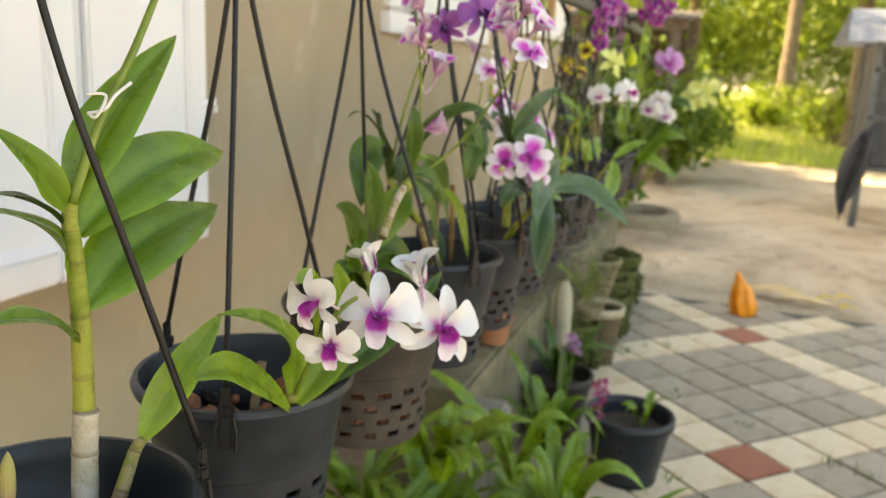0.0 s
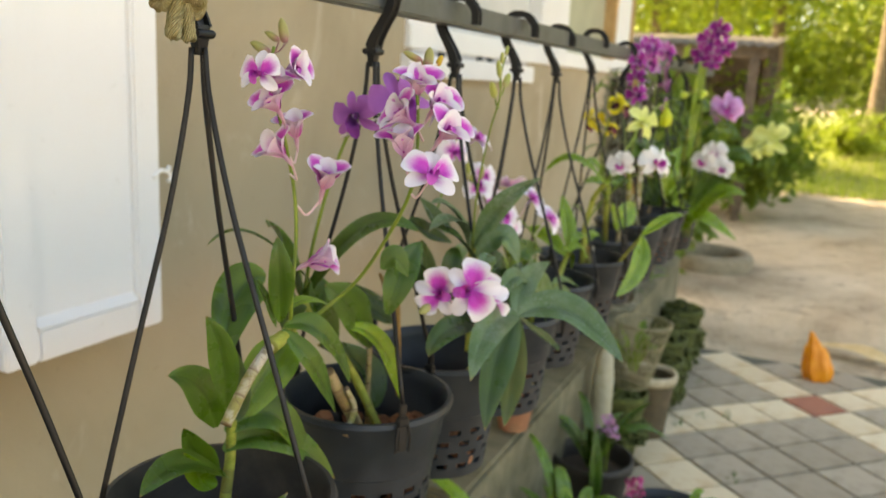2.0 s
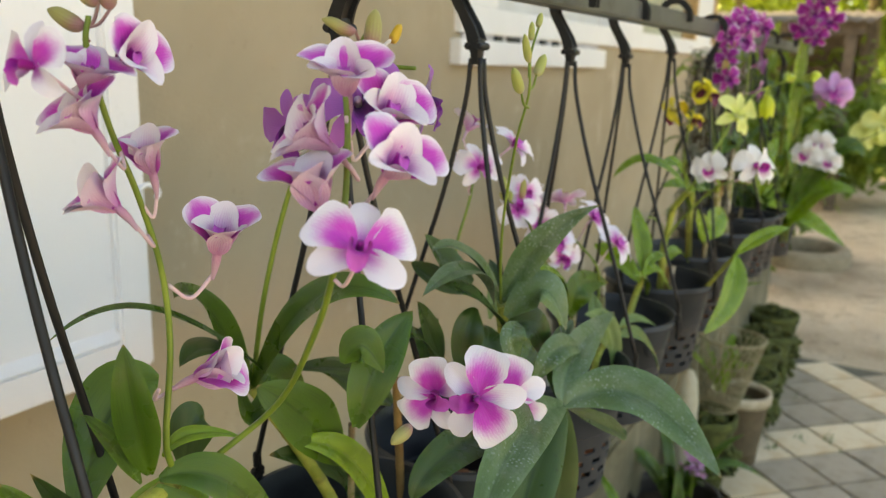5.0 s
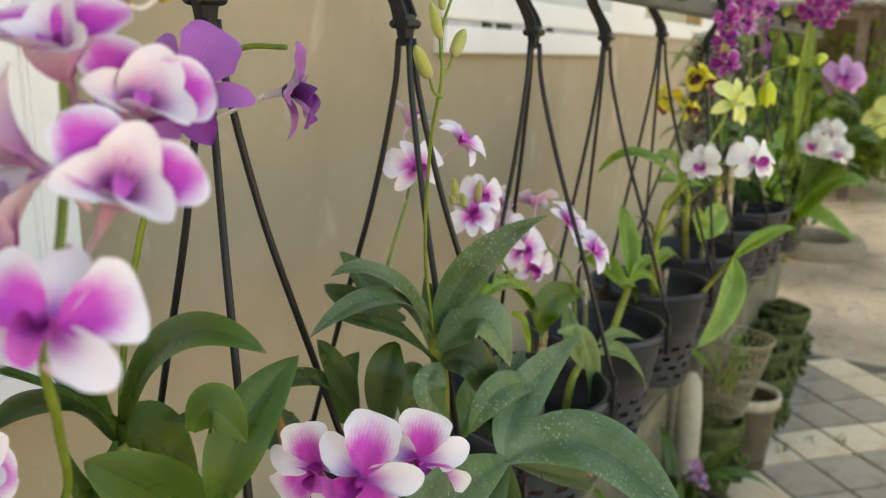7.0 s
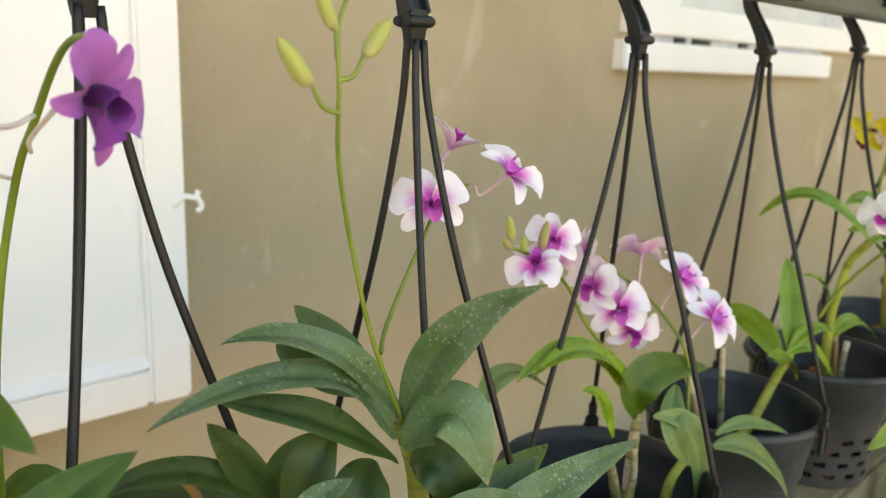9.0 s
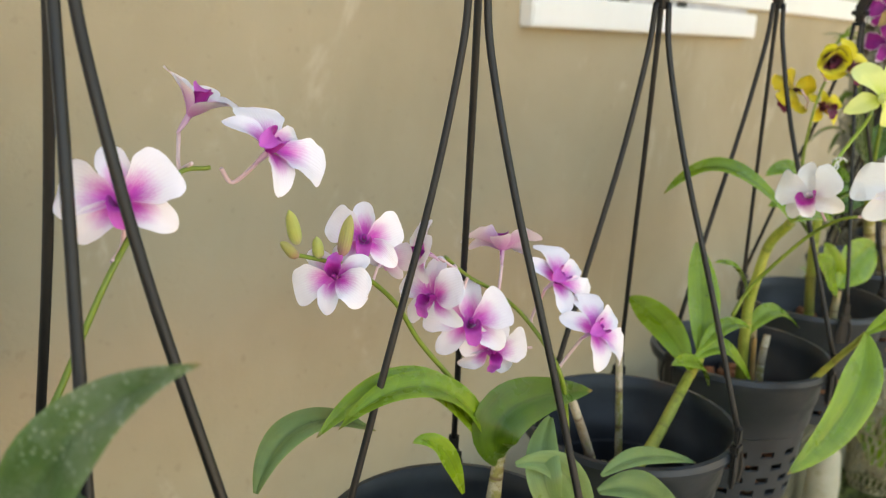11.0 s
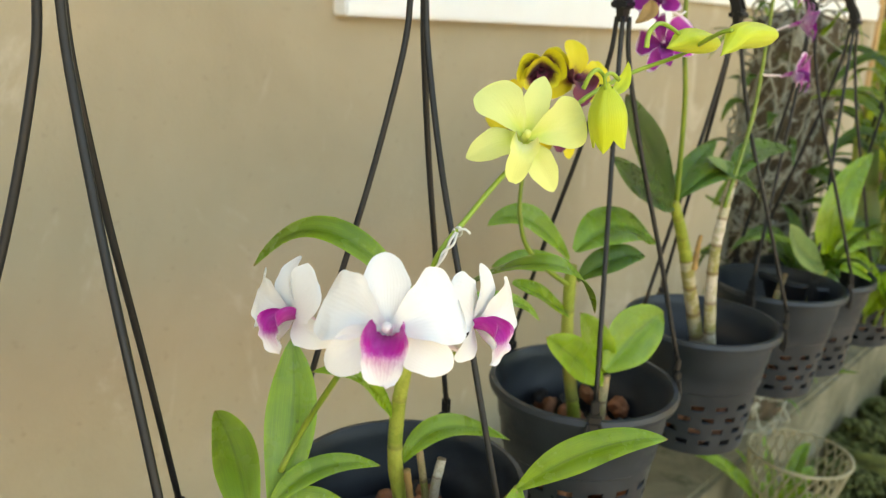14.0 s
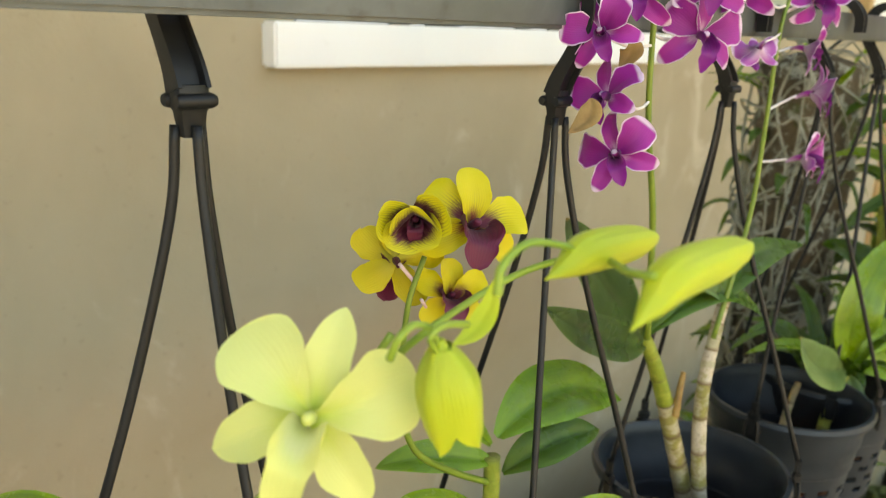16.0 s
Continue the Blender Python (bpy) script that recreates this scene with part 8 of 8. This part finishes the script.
magenta_orchid = thing("orchid", "orchid with tall bare canes and magenta white-edged flower sprays", "orchid", (0.0000, 1.7750, 0.9500), "orchids in hanging pots")
cane(magenta_orchid, [(0.0000, 0.0410, -0.0200), (-0.0000, -0.0030, 0.0740), (0.0000, -0.0620, 0.1900)], 0.0105, 0.0085, HUSK, 6)
cane(magenta_orchid, [(0.0000, -0.0620, 0.1900), (0.0000, -0.0900, 0.2360), (0.0000, -0.1160, 0.2720)], 0.008, 0.006, CANE_GREEN, 3)
cane(magenta_orchid, [(0.0200, 0.0220, -0.0060), (0.0200, -0.0120, 0.0980), (0.0200, -0.0270, 0.1880), (0.0200, -0.0140, 0.2580), (0.0200, -0.0010, 0.2900)], 0.0085, 0.0055, HUSK, 9)
cane(magenta_orchid, [(0.0100, -0.0580, 0.1780), (0.0100, -0.0550, 0.2050), (0.0100, -0.0510, 0.2210)], 0.004, 0.0025, DRY, 2)
leaf(magenta_orchid, (0.0000, -0.1150, 0.2690), (0.0000, -0.1930, 0.3420), (0.0000, -0.2460, 0.3970), 0.0432, 2.2, LEAF_DEEP)
leaf(magenta_orchid, (0.0000, -0.1130, 0.2620), (0.0100, -0.2060, 0.2960), (0.0100, -0.2810, 0.3390), 0.0358, 1.8, LEAF_DEEP)
leaf(magenta_orchid, (0.0000, -0.1100, 0.2750), (0.0000, -0.0750, 0.3050), (0.0000, -0.0190, 0.3350), 0.0290, 1.4, LEAF_MID)
leaf(magenta_orchid, (0.0000, -0.1060, 0.2710), (0.0200, -0.0260, 0.2980), (0.0300, 0.0710, 0.2510), 0.0302, 0.8, LEAF_MID)
leaf(magenta_orchid, (0.0200, -0.0060, 0.2840), (0.0200, 0.0560, 0.3150), (0.0200, 0.1860, 0.3080), 0.0353, 1.2, LEAF_MID)
leaf(magenta_orchid, (0.0200, -0.0060, 0.2840), (0.0200, -0.0420, 0.3050), (0.0200, -0.0850, 0.3210), 0.0243, 1.2, LEAF_PALE)
stem(magenta_orchid, [(0.0100, -0.1280, 0.2750), (0.0200, -0.1570, 0.3860), (0.0200, -0.1780, 0.4630), (0.0200, -0.1840, 0.5280), (0.0200, -0.1830, 0.5820)], 0.0028, STEM, "flower_stem")
stem(magenta_orchid, [(0.0300, -0.0410, 0.2580), (0.0300, 0.0040, 0.3640), (0.0300, 0.0130, 0.4520), (0.0300, 0.0180, 0.5370), (0.0300, 0.0470, 0.5910)], 0.0024, STEM, "flower_stem")
flower(magenta_orchid, "magenta", (0.0307, -0.2361, 0.4458), (0.37, -0.90, 0.23), 0.0596, 0.95, 20, stalk=(0.0200, -0.1750, 0.4580), stalk_mat=PEDICEL_PINK)
flower(magenta_orchid, "magenta", (0.0298, -0.2521, 0.4864), (0.03, -0.98, 0.18), 0.0536, 0.85, 18, stalk=(0.0200, -0.1790, 0.4800), stalk_mat=PEDICEL_PINK)
flower(magenta_orchid, "magenta", (0.0301, -0.2660, 0.5283), (0.44, -0.90, 0.03), 0.0534, 0.85, 24, stalk=(0.0200, -0.1830, 0.5200), stalk_mat=PEDICEL_PINK)
flower(magenta_orchid, "magenta", (0.0339, -0.1398, 0.5288), (0.82, -0.56, -0.10), 0.0685, 0.85, -3, stalk=(0.0200, -0.1840, 0.5280), stalk_mat=PEDICEL_PINK)
flower(magenta_orchid, "magenta", (0.0320, -0.2280, 0.5530), (0.49, -0.82, 0.30), 0.0568, 0.9, 0, stalk=(0.0200, -0.1860, 0.5590), stalk_mat=PEDICEL_PINK)
flower(magenta_orchid, "magenta", (0.0320, -0.1350, 0.5660), (0.73, -0.68, 0.11), 0.0695, 0.8, 0, stalk=(0.0200, -0.1850, 0.5710), stalk_mat=PEDICEL_PINK)
flower(magenta_orchid, "magenta", (0.0324, 0.1048, 0.4142), (0.95, 0.32, -0.01), 0.0683, 0.60, -18, stalk=(0.0300, 0.0110, 0.4220), stalk_mat=PEDICEL_PINK)
flower(magenta_orchid, "magenta", (0.0280, 0.1143, 0.4769), (0.93, 0.37, 0.02), 0.0650, 0.60, 1, stalk=(0.0300, 0.0160, 0.4620), stalk_mat=PEDICEL_PINK)
flower(magenta_orchid, "magenta", (0.0343, 0.0656, 0.5203), (0.91, 0.33, -0.24), 0.0557, 0.60, 32, stalk=(0.0300, 0.0140, 0.5130), stalk_mat=PEDICEL_PINK)
flower(magenta_orchid, "magenta", (0.0361, -0.0343, 0.5204), (-0.54, 0.45, -0.71), 0.0442, 0.60, 3, stalk=(0.0300, 0.0170, 0.5320), stalk_mat=PEDICEL_PINK)
flower(magenta_orchid, "magenta", (0.0350, 0.0720, 0.5630), (0.87, -0.49, -0.04), 0.0714, 0.7, 0, stalk=(0.0300, 0.0290, 0.5520), stalk_mat=PEDICEL_PINK)
flower(magenta_orchid, "magenta", (0.0350, -0.0630, 0.5660), (-0.10, -0.99, 0.12), 0.0609, 0.7, 0, stalk=(0.0300, 0.0210, 0.5560), stalk_mat=PEDICEL_PINK)
leaf(magenta_orchid, (0.0300, -0.2340, 0.5240), (0.0320, -0.2310, 0.5150), (0.0300, -0.2420, 0.5050), 0.0161, 1.5, DRY)
leaf(magenta_orchid, (0.0300, -0.2730, 0.4860), (0.0320, -0.2780, 0.4750), (0.0300, -0.2950, 0.4650), 0.0151, 1.5, DRY)

leafy_orchid = thing("orchid", "short leafy orchid with pale green arching leaves", "orchid", (0.0000, 2.0000, 0.9500), "orchids in hanging pots")
cane(leafy_orchid, [(0.0300, 0.0940, 0.0100), (0.0300, 0.1200, 0.0590), (0.0300, 0.1750, 0.1030)], 0.009, 0.006, CANE_GREEN, 4)
cane(leafy_orchid, [(0.0000, 0.0390, 0.0340), (0.0000, 0.0560, 0.0750), (-0.0000, 0.0760, 0.0980)], 0.006, 0.004, CANE, 2)
leaf(leafy_orchid, (0.0300, 0.1750, 0.1030), (0.0400, 0.1330, 0.2030), (0.0500, 0.2400, 0.2840), 0.0622, 2.0, LEAF_LIME)
leaf(leafy_orchid, (0.0300, 0.1550, 0.1070), (0.0400, 0.0140, 0.1550), (0.0400, -0.0670, 0.2100), 0.0541, 1.8, LEAF_PALE)
leaf(leafy_orchid, (0.0300, 0.1900, 0.1000), (0.0600, 0.2710, 0.1340), (0.0800, 0.5850, 0.0310), 0.0416, 0.8, LEAF_LIME)
leaf(leafy_orchid, (0.0300, 0.1870, 0.0960), (0.0700, 0.2730, 0.0730), (0.0900, 0.5120, -0.0920), 0.0588, 1.0, LEAF_LIME)
leaf(leafy_orchid, (0.0300, 0.1660, 0.0950), (0.0500, 0.1500, 0.0670), (0.0600, 0.1340, 0.0180), 0.0253, 1.2, LEAF_PALE)
leaf(leafy_orchid, (0.0200, 0.1670, 0.1020), (0.0000, 0.0570, 0.1550), (-0.0200, -0.0620, 0.1700), 0.0218, 0.6, LEAF_LIME)

lavender_orchid = thing("orchid", "bushy orchid with lavender and yellow flowers at the rail end", "orchid", (0.0200, 2.4200, 0.9500), "orchids in hanging pots")
stem(lavender_orchid, [(0.0000, 0.0000, 0.0300), (0.0777, -0.0312, 0.2534), (0.1454, -0.0624, 0.4168)], 0.003, STEM, "flower_stem")
flower(lavender_orchid, "lilac", (0.1454, -0.0624, 0.4168), (0.18, -0.98, 0.11), 0.1032, 0.95, 0)
flower(lavender_orchid, "lilac", (0.1334, -0.0424, 0.3968), (-0.40, -0.90, -0.14), 0.0886, 0.9, 20)
flower(lavender_orchid, "lilac", (0.1574, -0.0424, 0.4048), (0.58, -0.81, -0.06), 0.0885, 0.9, -20)
flower(lavender_orchid, "chartreuse", (0.2720, 0.4800, 0.2890), (0.06, -0.97, 0.23), 0.1510, 0.8, 4)
flower(lavender_orchid, "chartreuse", (0.2350, 0.4800, 0.2560), (-0.12, -0.96, 0.24), 0.1328, 0.8, 15)
flower(lavender_orchid, "white", (0.1120, -0.2200, 0.2430), (-0.14, -0.99, 0.09), 0.0797, 0.9, -10)
flower(lavender_orchid, "white", (0.1370, -0.1700, 0.2690), (-0.09, -0.99, 0.08), 0.0811, 0.9, 16)
flower(lavender_orchid, "white", (0.1620, -0.1200, 0.2170), (0.11, -0.99, 0.10), 0.0714, 0.9, -16)
flower(lavender_orchid, "magenta", (0.0710, -0.1200, 0.6290), (0.40, -0.92, -0.05), 0.0752, 0.9, 14)
flower(lavender_orchid, "magenta", (0.1020, -0.1200, 0.6580), (-0.06, -1.00, -0.07), 0.0789, 0.9, 0)
flower(lavender_orchid, "magenta", (0.0560, -0.1200, 0.5840), (-0.13, -0.99, -0.04), 0.0752, 0.9, 15)
flower(lavender_orchid, "magenta", (0.1220, -0.1200, 0.6060), (0.11, -0.99, -0.05), 0.0750, 0.9, -10)
flower(lavender_orchid, "magenta", (0.0890, -0.1200, 0.5600), (0.21, -0.98, -0.03), 0.0713, 0.9, -5)
stem(lavender_orchid, [(0.0720, -0.0700, -0.0330), (0.0720, -0.0700, 0.2880), (0.0650, -0.0700, 0.6610)], 0.003, STEM, "flower_stem")
stem(lavender_orchid, [(0.0390, -0.0700, -0.0370), (0.0450, -0.0700, 0.2340), (-0.0190, -0.0700, 0.4140)], 0.0025, STEM, "flower_stem")
stem(lavender_orchid, [(0.0560, -0.0700, -0.0350), (0.1150, -0.0700, 0.1870), (0.2860, -0.0700, 0.3120)], 0.0025, STEM, "flower_stem")
leaf(lavender_orchid, (0.0450, -0.0700, 0.2340), (0.0460, -0.0700, 0.4600), (0.0660, -0.0700, 0.6530), 0.0421, 2.5, LEAF_LIME)
leaf(lavender_orchid, (0.0380, -0.0700, -0.0190), (-0.0040, -0.0700, 0.1400), (0.0070, -0.0700, 0.2840), 0.0774, 2.5, LEAF_MID)
leaf(lavender_orchid, (0.0380, -0.0700, -0.0190), (0.0980, -0.0700, 0.0430), (0.2330, -0.0700, -0.0280), 0.0696, 0.8, LEAF_LIME)
leaf(lavender_orchid, (0.0380, -0.0700, -0.0190), (0.1380, -0.0700, 0.1190), (0.2460, -0.0700, 0.1310), 0.0692, 0.8, LEAF_LIME)
leaf(lavender_orchid, (0.0490, -0.0700, 0.0370), (0.1720, -0.0700, 0.2440), (0.2500, -0.0700, 0.2340), 0.0688, 0.8, LEAF_MID)
leaf(lavender_orchid, (0.0470, -0.0700, 0.0550), (-0.0340, -0.0700, 0.1910), (-0.1060, -0.0700, 0.2210), 0.0657, 1.2, LEAF_MID)
_r = random.Random(77)
for _i in range(46):
    _a, _h = _r.uniform(0, 6.28), _r.uniform(0.02, 0.34)
    _d = Vector((math.cos(_a), math.sin(_a), 0))
    _b = _d * _r.uniform(0.0, 0.05) + Vector((0.02, 0.02, 0.04 + _h))
    _l = _r.uniform(0.09, 0.17)
    leaf(lavender_orchid, _b, _b + _d * _l * 0.5 + Vector((0, 0, _l * 0.45)), _b + _d * _l + Vector((0, 0, _l * _r.uniform(0.0, 0.5))), _r.uniform(0.016, 0.028), _r.uniform(0.2, 1.2), (LEAF_LIME, LEAF_MID, LEAF_MID)[_i % 3], n=10)
for _i in range(5):
    _a = _i * 1.3
    cane(lavender_orchid, [(0.03 * math.cos(_a), 0.03 * math.sin(_a), -0.05), (0.04 * math.cos(_a), 0.04 * math.sin(_a), 0.15), (0.06 * math.cos(_a), 0.06 * math.sin(_a), 0.34)], 0.006, 0.004, CANE_GREEN, 6)

shaded_orchid = thing("orchid", "small shaded orchid with narrow green leaves", "orchid", (0.0000, 2.2000, 0.9500), "orchids in hanging pots")
_r = random.Random(78)
for _i in range(14):
    _a = _r.uniform(0, 6.28)
    _d = Vector((math.cos(_a), math.sin(_a), 0))
    _b = _d * 0.02 + Vector((0, 0, 0.04))
    _l = _r.uniform(0.10, 0.2)
    leaf(shaded_orchid, _b, _b + _d * _l * 0.35 + Vector((0, 0, _l * 0.6)), _b + _d * _l * 0.8 + Vector((0, 0, _l * _r.uniform(0.3, 0.9))), 0.022, _r.uniform(0.2, 1.2), LEAF_MID, n=10)

# ---- paving: square tiles laid on the diagonal, cream bands with red crossings ----
paving = thing("pavement", "diagonal grey pavers with cream bands and red crossing tiles", "paving", kind="structure")
bed = bmesh.new()
box(bed, (0.0, -3.0, -0.034), (6.0, 4.10, -0.010))
part("mortar_bed", bed, m_plain("dirty_mortar", (0.10, 0.09, 0.065), (0.16, 0.145, 0.10), 20.0, 0.95, 0.3, 0.003, 0.0, (0.07, 0.10, 0.03), 9.0), paving)
PITCH, HALF = 0.2130, 0.1015


def tile_mesh(name, mat):
    bm = bmesh.new()
    box(bm, (-HALF, -HALF, -0.011), (HALF, HALF, 0.0), 0.003)
    me = bpy.data.meshes.new(name)
    bm.to_mesh(me)
    bm.free()
    me.materials.append(mat)
    return me


TILES = {k: tile_mesh("tile_" + k, m) for k, m in (("grey", GREY_TILE), ("cream", CREAM_TILE), ("red", RED_TILE))}
rnd = random.Random(5)
far = {k: bmesh.new() for k in TILES}
s2 = math.sqrt(0.5)
for i in range(-30, 40):
    for j in range(-40, 30):
        x = 0.61 + (i - j) * PITCH * s2
        y = 1.985 + (i + j) * PITCH * s2
        if not (-0.02 < x < 5.9 and -2.9 < y < 4.02):
            continue
        kind = "red" if i % 5 == 0 and j % 5 == 0 else "cream" if i % 5 == 0 or j % 5 == 0 else "grey"
        if 0.9 < y and x < 2.5:
            o = part_of("tile", TILES[kind], paving)
            o.matrix_basis = pose(x, y, rnd.uniform(-0.0015, 0.0015), rnd.uniform(-0.3, 0.3), rnd.uniform(-0.3, 0.3), 45 + rnd.uniform(-0.5, 0.5))
        else:
            vs = bmesh.ops.create_cube(far[kind], size=1.0)["verts"]
            m = pose(x, y, -0.006, 0, 0, 45)
            for v in vs:
                v.co = m @ Vector((v.co.x * 2 * HALF, v.co.y * 2 * HALF, v.co.z * 0.01))
for k, m in (("grey", GREY_TILE), ("cream", CREAM_TILE), ("red", RED_TILE)):
    tagged(part("far_tiles", far[k], m, paving, k + " pavers"), kind="stuff")
weeds = tagged(new("joint_weeds"), "small grass tufts growing in the paving joints", "weeds", kind="stuff")
rv, rf = [], []
rnd = random.Random(13)
for x, y in ((0.33, 2.5), (0.16, 3.05), (0.25, 3.1), (0.05, 2.9), (0.45, 1.6), (0.36, 1.72), (0.62, 2.3), (0.9, 2.1), (1.0, 2.05), (0.1, 3.5)):
    for k in range(14):
        a = rnd.uniform(0, 6.28)
        b = Vector((x + rnd.gauss(0, 0.02), y + rnd.gauss(0, 0.02), -0.008))
        d = Vector((math.cos(a), math.sin(a), 0))
        o = len(rv)
        rv += [b - d.cross(Vector((0, 0, 1))) * 0.003, b + d.cross(Vector((0, 0, 1))) * 0.003, b + d * rnd.uniform(0.01, 0.03) + Vector((0, 0, rnd.uniform(0.015, 0.045)))]
        rf.append((o, o + 1, o + 2))
part_of("tufts", mesh_from("tufts", rv, rf, LEAF_MID, False, [(0.3, 0.4)] * len(rv)), weeds)
